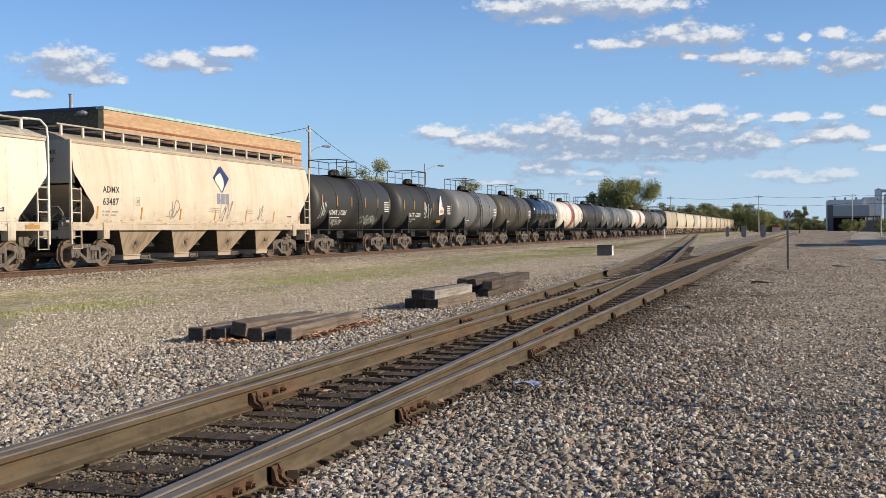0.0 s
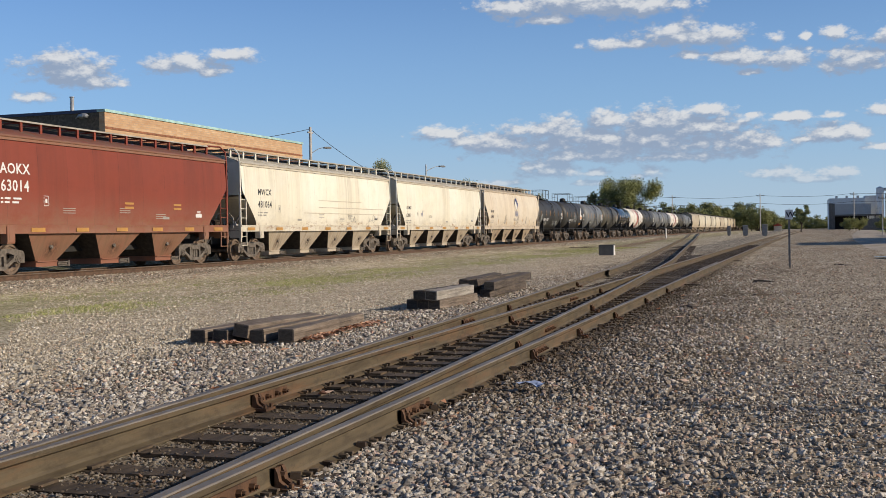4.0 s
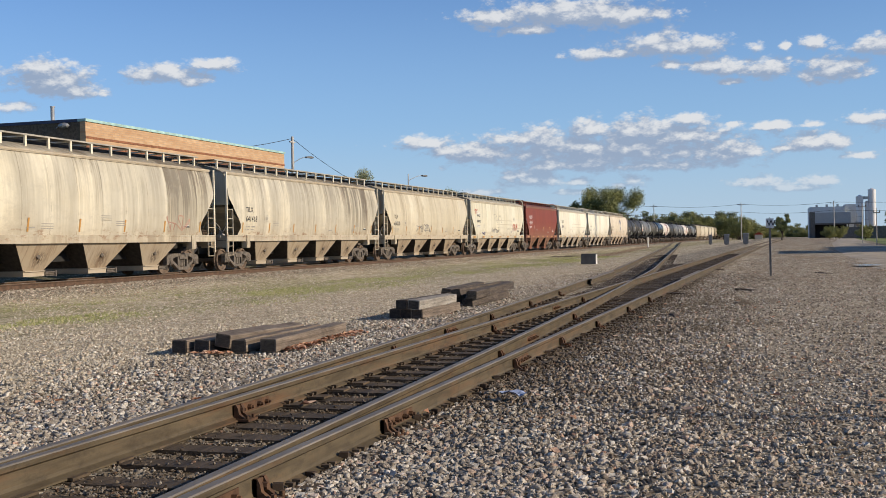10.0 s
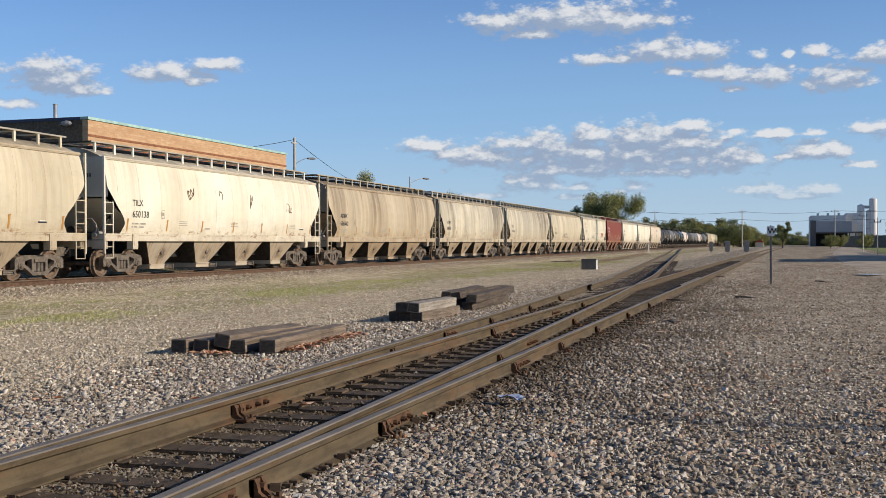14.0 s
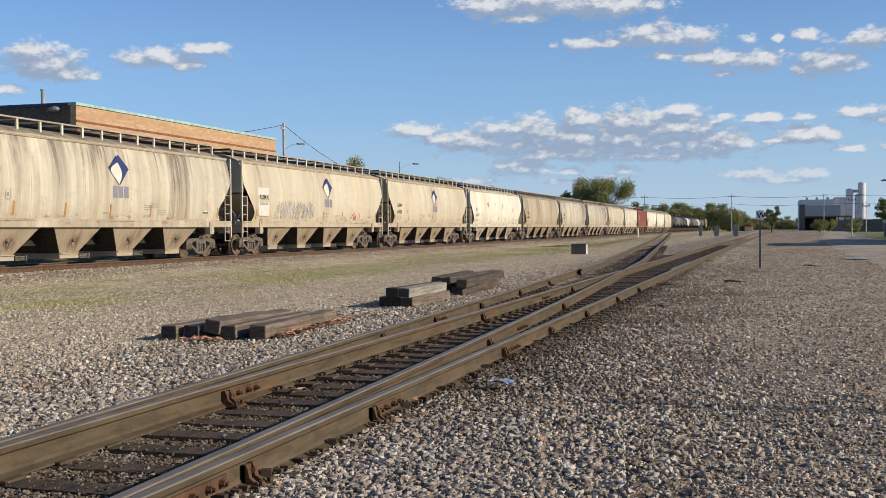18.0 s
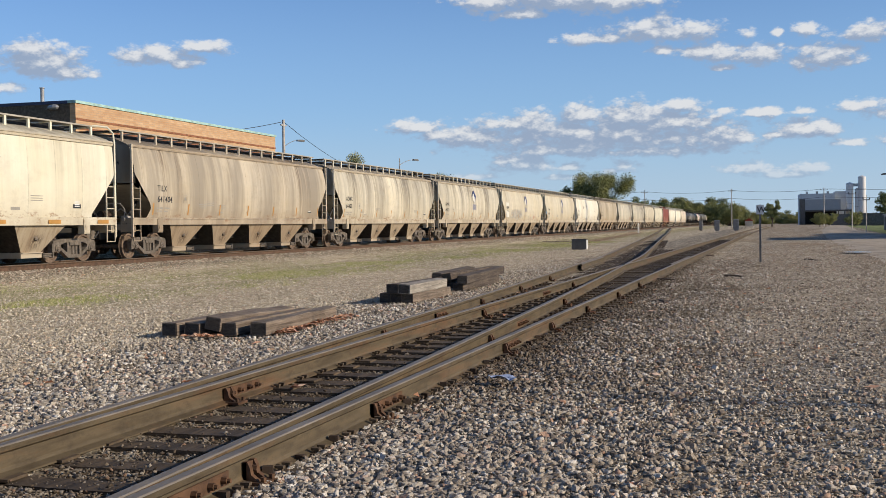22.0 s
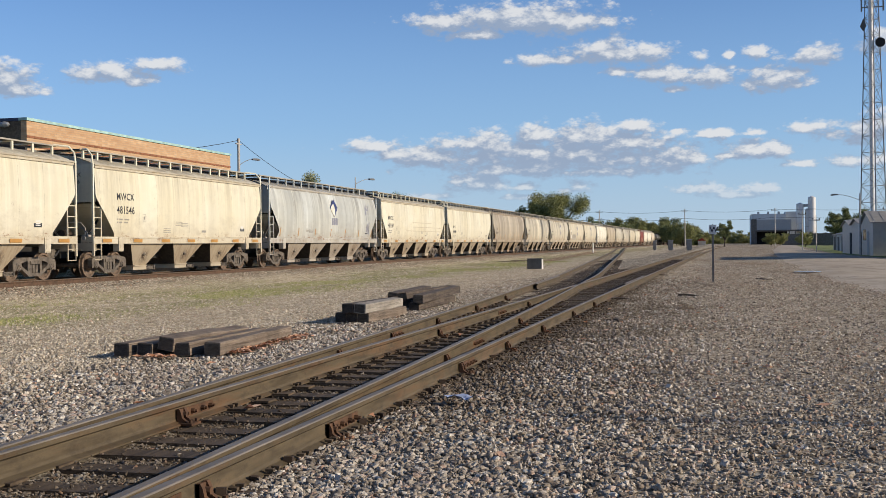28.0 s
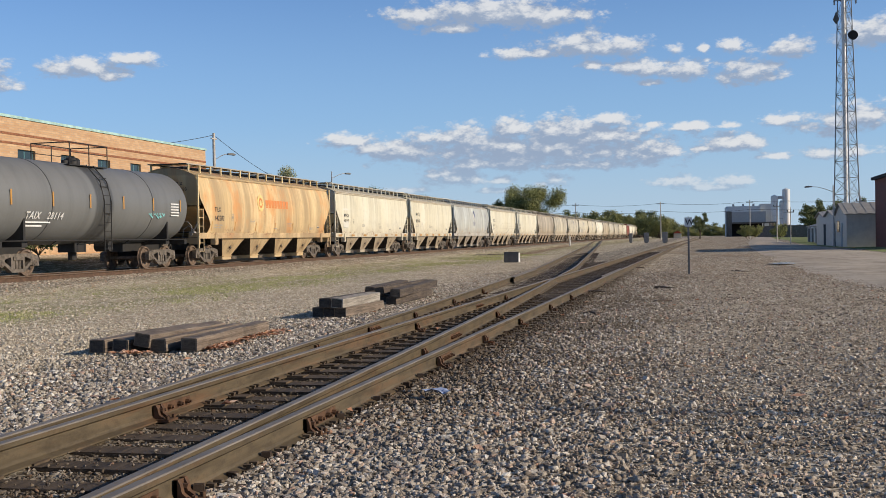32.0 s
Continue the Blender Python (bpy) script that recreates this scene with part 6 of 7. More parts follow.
M_BRICK = brick_material()
M_BROWN_BRICK = rust_material("red_brown_brick_course", (0.30, 0.125, 0.06))
M_TEAL = plain("pale_green_coping", (0.42, 0.62, 0.56), 0.4)
M_GLASS = Nodes("window_glass", 0.08).done((0.03, 0.05, 0.06))
M_TEALPANEL = plain("teal_window_panel", (0.10, 0.22, 0.24), 0.4)
M_GALV = plain("galvanised_steel", (0.45, 0.45, 0.45), 0.45, 0.5)
M_POLEWOOD = wood_material("utility_pole_wood", (0.40, 0.37, 0.33), (0.62, 0.585, 0.54))


def brick_building():
    """A long hall: its near wall runs along the line at x = -36."""
    b = thing("brick_hall", "long flat-roofed buff brick hall with pale green coping", "building")
    x0, x1, y0, y1, top = -66.0, -36.0, 51.7, 77.0, 8.56
    w0, w1 = 6.10, 6.78
    wins = [(53.3, 54.95), (57.5, 58.95), (61.55, 63.05), (65.6, 66.98), (69.7, 71.1), (73.6, 75.0)]
    # wall facing the track, with openings
    s = Shape().box(x1 - 0.35, x1, y0, y1, -0.2, w0)
    s.box(x1 - 0.35, x1, y0, y1, w1, top - 0.12)
    edge = y0
    for a, c in wins + [(y1, y1)]:
        s.box(x1 - 0.35, x1, edge, a, w0, w1)
        edge = c
    part("wall", s, M_BRICK, b)
    # the end wall is much darker and browner than the wall along the track
    part("end_wall", Shape().box(x0, x1 - 0.35, y0, y0 + 0.35, -0.2, top - 0.12), rust_material("darker_end_brick", (0.15, 0.112, 0.075)), b, "brick end wall, darker brown than the track wall")
    s = Shape().box(x0, x1 - 0.35, y1 - 0.35, y1, -0.2, top - 0.12).box(x0, x0 + 0.35, y0 + 0.35, y1 - 0.35, -0.2, top - 0.12)
    part("wall", s, M_BRICK, b)
    for z in (7.52, 7.02):
        part("brick_course", Shape().box(x1, x1 + 0.03, y0, y1, z, z + 0.12), M_BROWN_BRICK, b, "projecting red-brown brick course")
    part("coping", Shape().box(x1 - 0.45, x1 + 0.07, y0 - 0.07, y1 + 0.07, top - 0.12, top + 0.03), M_TEAL, b, "pale green metal coping")
    part("end_coping", Shape().box(x0, x1 - 0.452, y0 - 0.07, y0 + 0.4, top - 0.14, top + 0.03), plain("navy_coping", (0.035, 0.045, 0.10), 0.5), b, "dark navy metal coping")
    part("roof", Shape().box(x0 + 0.3, x1 - 0.35, y0 + 0.35, y1 - 0.35, top - 0.6, top - 0.5), M_GRATE, b)
    for a, c in wins:
        w = part("window", Shape().box(x1 - 0.22, x1 - 0.16, a, c, w0, w1), M_TEALPANEL, b, "high window in a teal frame")
        for k in range(2):
            m = a + (c - a) * k / 2
            part("pane", Shape().box(x1 - 0.16, x1 - 0.145, m + 0.05, m + (c - a) / 2 - 0.05, w0 + 0.06, w1 - 0.06), M_GLASS, w)
    part("flue", Shape().tube((-38.6, 52.4, 7.8), (-38.6, 52.4, 9.45), 0.11, 12).tube((-38.6, 52.4, 9.42), (-38.6, 52.4, 9.47), 0.14, 12).tube((-38.6, 52.4, 8.02), (-38.6, 52.4, 8.12), 0.2, 12), M_GALV, b, "grey steel flue pipe")
    s = Shape().lathe([(-0.34, 0.03), (-0.22, 0.12), (0.05, 0.17), (0.26, 0.12), (0.36, 0.03)], "x", 12, (-37.05, 51.2, 8.20)).tube((-38.6, 52.3, 8.06), (-37.3, 51.25, 8.22), 0.035)
    part("flood_lamp", s, M_GALV, b, "grey floodlight on an arm over the wall")


brick_building()


# ---- poles, lamps and cables ----
M_LAMPHEAD = plain("dark_grey_lamp_paint", (0.13, 0.13, 0.135), 0.55)


def lamp_post(x, y, z0, height, arm, label, wood=False):
    """arm: how far the lamp reaches along x, y."""
    t = thing("street_lamp", label, "street lamp", "street lamps", pose(x, y, z0))
    part("pole", Shape().tube((0, 0, -0.3), (0, 0, height), 0.15 if wood else 0.09, 10, 0.11 if wood else 0.06), M_POLEWOOD if wood else M_GALV, t, "", True)
    ax, ay = arm
    top = height * (0.84 if wood else 0.985)
    pts = [Vector((ax * u, ay * u, top - 0.55 + 0.55 * math.sin(u * math.pi / 2))) for u in (0, 0.25, 0.5, 0.75, 1.0)]
    part("arm", Shape().path(pts, 0.03), M_GALV, t)
    d = Vector((ax, ay, 0)).normalized()
    e = pts[-1]
    q = Matrix.Translation(e) @ Matrix.Rotation(math.atan2(d.y, d.x), 4, "Z")
    part("lamp_head", Shape().prism([(-0.05, -0.06), (0.55, -0.10), (0.62, 0.0), (0.4, 0.08), (-0.05, 0.06)], -0.14, 0.14, q), M_LAMPHEAD, t, "dark grey cobra-head lamp")
    if wood:
        part("crossarm", Shape().box(-0.05, 0.05, -0.5, 0.5, height - 0.5, height - 0.4), M_POLEWOOD, t)
    return t


lamp_post(-37.5, 81.8, 0.0, 10.25, (0.8, 0.95), "wooden utility pole with a cobra-head street lamp", True)
lamp_post(-34.0, 100.7, 0.0, 8.1, (0.9, 1.6), "grey steel street lamp with curved arm")
lamp_post(12.8, 109.0, 0.0, 5.8, (-2.0, -0.2), "grey steel street lamp beside the road")


def cable(points, sag, r, label):
    """A hanging cable from place to place."""
    line = []
    for a, b in zip(points, points[1:]):
        a, b = Vector(a), Vector(b)
        for k in range(12):
            u = k / 12
            line.append(a.lerp(b, u) - Vector((0, 0, sag * 4 * u * (1 - u))))
    line.append(Vector(points[-1]))
    rows = []
    for k, p in enumerate(line):
        d = (line[min(k + 1, len(line) - 1)] - line[max(k - 1, 0)]).normalized()
        e = d.cross(Vector((0, 0, 1))).normalized()
        g = e.cross(d)
        rows.append([tuple(p + r * (math.cos(1.2566 * q) * e + math.sin(1.2566 * q) * g)) for q in range(6)])
    s = Shape().grid(rows)
    return tagged(part("overhead_cable", s, M_INK), label, "cable")


cable([(-37.8, 63.0, 7.6), (-37.5, 81.8, 10.1), (-43.0, 110.0, 8.0)], 0.25, 0.022, "thin dark cable hanging from a wooden pole")


def utility_pole(x, y, h):
    t = thing("utility_pole", "plain wooden utility pole with a crossarm", "utility pole", "far utility poles", pose(x, y, 0))
    part("pole", Shape().tube((0, 0, -0.3), (0, 0, h), 0.014 * h, 8, 0.01 * h), M_POLEWOOD, t)
    part("crossarm", Shape().box(-0.09 * h, 0.09 * h, -0.06, 0.06, h - 0.62, h - 0.5), M_POLEWOOD, t)
    for k in (-0.08 * h, 0.08 * h):
        part("insulator", cached("insulator", lambda: Shape().tube((0, 0, 0), (0, 0, 0.2), 0.06, 6).mesh("insulator", M_INK)), None, t, "", False, pose(k, 0, h - 0.5))
    return t


for px, py, ph in ((-30.3, 288.4, 10.0), (-8.5, 289.9, 9.9), (13.8, 289.7, 9.7), (12.1, 172.0, 5.9), (11.2, 137.0, 4.4), (-70.0, 285.0, 10.0), (60.0, 290.0, 9.7), (16.5, 118.0, 5.0)):
    utility_pole(px, py, ph)
for dz in (0.0, -2.0):
    cable([(-120.0, 284.0, 9.4 + dz), (-70.0, 285.0, 9.5 + dz), (-30.3, 288.4, 9.6 + dz), (-8.5, 289.9, 9.5 + dz), (13.8, 289.7, 9.4 + dz), (60.0, 290.0, 9.4 + dz)], 0.55, 0.035, "long dark cables between far utility poles")
part("mast", Shape().tube((0, 0, -0.2), (0, 0, 7.0), 0.055, 8), M_GALV, thing("thin_mast", "thin grey steel mast at the yard's edge", "mast", "", pose(15.9, 8.95, 0)))


# ---- yard furniture ----
def whistle_sign():
    t = thing("whistle_sign", "white square whistle sign on a thin steel post", "sign", "", pose(-0.22, 41.35, 0, 0, 0, -4))
    part("post", Shape().box(-0.035, 0.035, -0.012, 0.012, -0.3, 2.05).box(-0.012, 0.012, 0.012, 0.035, -0.3, 2.12), plain("grey_sign_post", (0.20, 0.19, 0.18), 0.6, 0.2), t)
    part("plate", Shape().box(-0.135, 0.135, -0.026, -0.014, 1.74, 2.08), plain("sign_white", (0.72, 0.72, 0.70), 0.5, 0, 30, 0.1, 0), t)
    m = Matrix.Translation((-0.105, -0.029, 1.81)) @ Matrix.Rotation(radians(90), 4, "X")
    part("letter", text_mesh("W", 0.29, M_INK), None, t, "black letter W", False, m)


whistle_sign()


M_STEELGREY = plain("weathered_grey_steel", (0.26, 0.255, 0.245), 0.7, 0.1)


def trackside_box():
    n = plain("concrete_box", (0.22, 0.215, 0.205), 0.8, 0, 12.0, 0.2, 0.3)
    t = thing("signal_box", "small grey concrete cabinet standing on gravel", "cabinet", "", pose(-10.4, 63.2, 0, 0, 0, 2))
    # body coloured as in shade; a bright sheet on +x for the sunlit side
    part("body", Shape().box(-0.42, 0.42, -0.35, 0.35, -0.1, 0.58, None, 0.02), plain("cabinet_grey_in_shade", (0.10, 0.10, 0.098), 0.7), t)
    part("side_panel", Shape().box(0.421, 0.44, -0.34, 0.34, -0.05, 0.56), plain("cabinet_white_in_sun", (0.72, 0.71, 0.67), 0.6), t, "side panel coloured bright as in sun")
    part("lid", Shape().box(-0.43, 0.45, -0.36, 0.36, 0.58, 0.61, None, 0.01), plain("black_cabinet_lid", (0.06, 0.06, 0.058), 0.7), t)
    t = thing("marker_post", "short white marker post beside the main line", "post", "", pose(-18.1, 163.0, 0.15, 0, 0, -50))
    part("post", Shape().box(-0.13, 0.13, -0.06, 0.06, -0.2, 1.35), M_CHALK, t)
    for x, y, h, w in ((-8.0, 190.0, 1.7, 0.8), (-4.9, 190.0, 1.8, 0.9), (-11.2, 200.0, 1.7, 0.6)):
        t = thing("relay_cabinet", "grey steel relay cabinet beside the tracks", "cabinet", "relay cabinets", pose(x, y, 0))
        part("body", Shape().box(-w / 2, w / 2, -0.4, 0.4, 0.15, h, None, 0.03), M_STEELGREY, t)
        part("roof", Shape().box(-w / 2 - 0.06, w / 2 + 0.06, -0.5, 0.5, h, h + 0.07), M_GALV, t)
        part("base", Shape().box(-w / 2 + 0.1, w / 2 - 0.1, -0.35, 0.35, -0.1, 0.15), n, t)


trackside_box()


# ---- road, sheds and works on the right ----
def asphalt():
    n = Nodes("old_asphalt", 1.0)
    n.dull(0.1)
    p = n.co((1, 1, 1), None, "World")
    a = n.noise(60.0, p, 4)
    b = n.noise(0.25, p, 5, 0.65)
    c = n.mix(n.ramp(b, [(0.35, 0.0), (0.65, 1.0)]), (0.44, 0.37, 0.285), (0.64, 0.555, 0.44))
    c = n.mix(n.math("MULTIPLY", n.ramp(n.noise(0.8, n.co((1, 0.3, 1), None, "World"), 6, 0.75), [(0.5, 0.0), (0.65, 1.0)]), 0.5), c, (0.20, 0.175, 0.145))
    c = n.mix(n.math("MULTIPLY", a, 0.4), c, (0.17, 0.15, 0.13))
    n.bump(a, 0.4, 0.01)
    return n.done(c)


def grass_material(name, a, b):
    n = Nodes(name, 0.9)
    p = n.co((1, 1, 1), None, "World")
    f = n.noise(9.0, p, 5, 0.7)
    g = n.noise(0.3, p, 4)
    c = n.mix(n.ramp(f, [(0.3, 0.0), (0.7, 1.0)]), a, b)
    c = n.mix(n.math("MULTIPLY", n.ramp(g, [(0.4, 0.0), (0.7, 1.0)]), 0.5), c, (0.19, 0.19, 0.08))
    n.bump(f, 0.8, 0.05)
    return n.done(c)


M_ASPHALT = asphalt()
M_LAWN = grass_material("short_grass", (0.13, 0.17, 0.04), (0.27, 0.30, 0.08))
M_SHED = plain("cream_shed_wall", (0.70, 0.64, 0.55), 0.7, 0, 30.0, 0.08)
M_SHEDROOF = plain("grey_tin_roof", (0.34, 0.325, 0.30), 0.7, 0.0, 30.0, 0.12)
M_REDBRICK = rust_material("dark_red_brick", (0.18, 0.06, 0.045))
M_STEELBLUE = plain("blue_grey_cladding", (0.36, 0.385, 0.40), 0.6, 0, 30, 0.07)
M_PALECLAD = plain("pale_grey_cladding", (0.58, 0.61, 0.63), 0.55, 0, 30, 0.06)
M_DARKVOID = plain("dark_doorway", (0.02, 0.02, 0.022), 0.9)
M_SILO = plain("white_silo_steel", (0.78, 0.77, 0.75), 0.45, 0.1, 30, 0.07)
M_WALLGREY = plain("stained_concrete_wall", (0.13, 0.13, 0.125), 0.85)
M_FARCLAD = M_PALECLAD


def road():
    """A worn road that comes in beside the yard and runs along it."""
    s = Shape()
    rows = []
    for y, a, b in ((20, 4.5, 16.0), (34, 4.0, 13.0), (50, 3.6, 12.4), (80, 4.2, 12.2), (120, 5.4, 12.0), (170, 7.5, 13.0), (260, 12.5, 18.0), (430, 22.0, 27.5)):
        rows.append([(a + (b - a) * k / 6, y, 0.035 + (0.02 if 0 < k < 6 else -0.05)) for k in range(7)])
    s.grid(rows)
    tagged(part("road", s, M_ASPHALT), "worn grey asphalt road with frayed edges", "road", "", "structure")
    s = Shape()
    rows = []
    for y, a, b in ((60, 12.6, 40), (100, 12.4, 45), (130, 12.3, 50), (180, 13.6, 70), (330, 20.0, 90)):
        rows.append([(a + (b - a) * k / 5, y, 0.05 if k else 0.0) for k in range(6)])
    s.grid(rows)
    tagged(part("lawn", s, M_LAWN), "mown green grass beside the road", "grass", "", "structure")
    s = Shape()
    rng = random.Random(4)
    ring = [(math.cos(2 * math.pi * k / 18), math.sin(2 * math.pi * k / 18)) for k in range(18)]
    s.add([(3.9 + 0.6 * c * rng.uniform(0.7, 1.1), 52.0 + 1.2 * d * rng.uniform(0.7, 1.1), 0.068) for c, d in ring], [tuple(range(18))])
    m = Nodes("puddle_water", 0.12).done((0.26, 0.23, 0.19))
    tagged(part("puddle", s, m), "shallow puddle on the road's edge", "puddle", "", "structure")


road()


def tin_shed():
    """Cream shed with a pitched tin roof; its gable side faces the road."""
    t = thing("tin_roof_shed", "cream shed with a grey tin roof", "shed")
    x0, x1, y0, eave, ridge = 13.3, 18.4, 104.0, 3.05, 4.1
    span = 8.3
    part("wall", Shape().box(x0 + 0.2, x1, y0, y0 + 0.2, -0.1, eave), M_SHED, t)
    part("wall", Shape().box(x1 - 0.2, x1, y0 + 0.2, y0 + 3 * span, -0.1, eave), M_SHED, t)
    for k in range(3):
        ya = y0 + span * k
        ym = ya + span / 2
        top = ridge if k == 0 else eave + 0.55
        side = [(ya, -0.1), (ya + span, -0.1), (ya + span, eave), (ym, top - 0.12), (ya, eave)]
        part("gable_wall", closed(Shape().add([(x, p, q) for x in (x0, x0 + 0.2) for p, q in side], [(0, 1, 2, 3, 4), (9, 8, 7, 6, 5)] + [(i, (i + 1) % 5, 5 + (i + 1) % 5, 5 + i) for i in range(5)])), M_SHED, t)
        for yb, yc, zb, zc in ((ya - 0.2, ym, eave - 0.06, top), (ym, ya + span + (0.2 if k == 2 else -0.2), top, eave - 0.06)):
            for j in range(14):
                xa = x0 - 0.25 + (x1 - x0 + 0.5) * j / 14
                xb = x0 - 0.25 + (x1 - x0 + 0.5) * (j + 1) / 14
                h = 0.03 if j % 2 else 0.0
                part("roof_sheet", closed(Shape().add([(xa, yb, zb + h), (xb, yb, zb + h), (xb, yc, zc + h), (xa, yc, zc + h), (xa, yb, zb - 0.05), (xb, yb, zb - 0.05), (xb, yc, zc - 0.05), (xa, yc, zc - 0.05)],
                     [(0, 1, 2, 3), (7, 6, 5, 4), (0, 4, 5, 1), (1, 5, 6, 2), (2, 6, 7, 3), (3, 7, 4, 0)])), M_SHEDROOF, t)
    for y, w, h in ((106.5, 1.2, 2.2), (112.0, 1.6, 2.2), (120.0, 1.6, 2.2)):
        d = part("door", Shape().box(x0 - 0.05, x0 - 0.01, y, y + w, 0, h), M_DARKVOID if y > 110 else M_STEELBLUE, t, "dark plank door")
        part("handle", Shape().box(x0 - 0.09, x0 - 0.05, y + 0.1, y + 0.16, 1.0, 1.1), M_GALV, d)
    part("window", Shape().box(x0 - 0.04, x0 - 0.005, 108.8, 110.6, 1.4, 2.4), M_GLASS, t)
    for k in range(4):
        s = thing("storage_shed", "small blue-grey storage shed beside the grass", "shed", "row of storage sheds", pose(16.2 + 0.35 * k, 139 + 8.5 * k, 0))
        part("wall", Shape().box(-1.3, 1.6, -2.2, 2.2, -0.1, 2.1), M_STEELBLUE if k % 2 else M_PALECLAD, s)
        part("roof", Shape().prism([(-1.5, 2.1), (1.8, 2.1), (1.8, 2.2), (0.15, 2.65), (-1.5, 2.2)], -2.4, 2.4), M_SHEDROOF, s)
        part("door", Shape().box(-1.36, -1.31, -1.0, 1.0, 0, 1.9), M_WALLGREY, s)
    b = thing("red_brick_house", "dark red brick house with a white porch awning", "house")
    part("wall", Shape().box(15.6, 30.0, 98.0 - 9.0, 103.0, -0.1, 5.9), M_REDBRICK, b)
    part("roof", Shape().box(15.3, 30.3, 88.7, 103.3, 5.9, 6.15), M_DARKVOID, b, "dark flat roof edge")
    for x, z in ((16.0, 3.6), (16.0, 1.0), (19.0, 3.6)):
        w = part("window", Shape().box(x, x + 0.9, 88.93, 89.0, z, z + 1.3), M_CHALK, b)
        part("pane", Shape().box(x + 0.08, x + 0.82, 88.92, 88.93, z + 0.08, z + 1.22), M_GLASS, w)
    w = part("window", Shape().box(15.53, 15.6, 90.5, 91.9, 3.5, 4.8), M_CHALK, b)
    part("pane", Shape().box(15.52, 15.53, 90.58, 91.8, 3.58, 4.7), M_GLASS, w)
    part("awning", Shape().prism([(15.2, 2.3), (15.6, 2.75), (15.6, 2.85), (15.1, 2.35)], 89.5, 94.5), M_CHALK, b, "white metal awning")
    v = thing("roof_tank", "small white tank with a flat lid on the roof", "tank", "", pose(16.4, 91.0, 6.15))
    part("tank", Shape().lathe([(0.6, 0.1), (0.7, 0.55), (1.2, 0.75), (1.7, 0.55), (1.85, 0.1)], "z", 18), M_SILO, v, "", True)
    for k in range(3):
        part("leg", cached("tank_leg", lambda: Shape().tube((0, 0, 0), (0, 0, 1.0), 0.05, 6).mesh("leg", M_GALV)), None, v, "", False, pose(0.5 * math.cos(2.1 * k), 0.5 * math.sin(2.1 * k), 0))
    part("lid", Shape().box(-1.2, 0.6, -0.5, 0.5, 1.85, 1.92), M_GALV, v)


tin_shed()


def mill():
    """Grey works with a dark loading bay and silos, far down the road."""
    t = thing("mill_building", "pale grey clad works with a dark loading bay", "building")
    y = 450.0
    part("hall", Shape().box(12.6, 25.5, y, y + 30, 0, 12.0, None, 0.0), M_PALECLAD, t)
    part("front_block", Shape().box(14.2, 27.0, y - 9, y - 0.05, 5.6, 9.6), M_STEELBLUE, t, "blue-grey clad upper front")
    part("side_wall", Shape().box(12.3, 14.2, y - 9, y - 0.05, 0, 9.8), M_WALLGREY, t)
    # solid block, coloured dark for the shade inside the open bay
    part("loading_bay", Shape().box(14.2, 25.8, y - 4, y - 0.06, 0, 5.6), M_DARKVOID, t, "loading bay filled with a dark block for its shade")
    part("canopy", Shape().box(14.2, 31.0, y - 11, y - 4.1, 5.0, 5.55), M_WALLGREY, t)
    for k in range(3):
        part("pier", Shape().box(25.9 + 2.2 * k, 26.3 + 2.2 * k, y - 10.6, y - 10.0, 0, 5.0), M_WALLGREY, t)
    part("tower_block", Shape().box(25.6, 29.8, y + 2, y + 14, 0, 12.8), M_FARCLAD, t)
    for k, x in enumerate((14.8, 18.5, 22.5)):
        part("roof_vent", Shape().box(x, x + 0.8, y + 1, y + 2, 12.0, 12.9), M_GALV, t)
    for x, h, r, lab in ((31.6, 15.4, 1.35, "grey"), (34.2, 13.2, 0.8, "grey"), (36.0, 17.9, 1.45, "white")):
        s = thing("silo", "tall %s cylindrical steel silo at the works" % lab, "silo", "silos", pose(x - 1.2, y - 6, 0))
        part("shell", Shape().tube((0, 0, 0), (0, 0, h), r, 24), M_SILO, s, "", True)
        part("roof", Shape().tube((0, 0, h), (0, 0, h + 0.5), r, 24, 0.25), M_SILO, s)
        for k in range(3):
            part("hoop", Shape().tube((0, 0, h * (k + 1) / 4), (0, 0, h * (k + 1) / 4 + 0.12), r + 0.05, 24), M_GALV, s)
    g = thing("silo_gangway", "steel gangway between the silo tops", "gangway")
    part("deck", Shape().box(30.6, 34.6, y - 6.4, y - 5.6, 14.3, 14.5), M_GALV, g)
    part("rail", Shape().box(30.6, 34.6, y - 6.4, y - 6.3, 14.5, 15.4), M_GALV, g)
    w = thing("concrete_wall", "long stained dark concrete yard wall", "wall")
    for k in range(12):
        part("panel", cached("wall_panel", lambda: Shape().box(-1.9, 1.9, -0.1, 0.1, 0, 3.3).box(1.8, 2.05, -0.18, 0.18, 0, 3.5).mesh("panel", M_WALLGREY)), None, w, "", False, pose(20.0 + 2.0 * k, 300.0 - 9.5 * k + 40, 0, 0, 0, 0))
    r = thing("red_roofed_house", "small far house with a red roof", "house", "", pose(-6.2, 420.0, 0))
    part("wall", Shape().box(-1.4, 1.4, -2, 2, 0, 1.7), M_SHED, r)
    part("roof", Shape().prism([(-1.7, 1.7), (1.7, 1.7), (0, 2.7)], -2.3, 2.3), plain("red_roof", (0.45, 0.07, 0.04), 0.6), r)


mill()


# ---- lattice tower ----
M_LATTICE = plain("dull_grey_steel", (0.24, 0.245, 0.25), 0.55, 0.3)


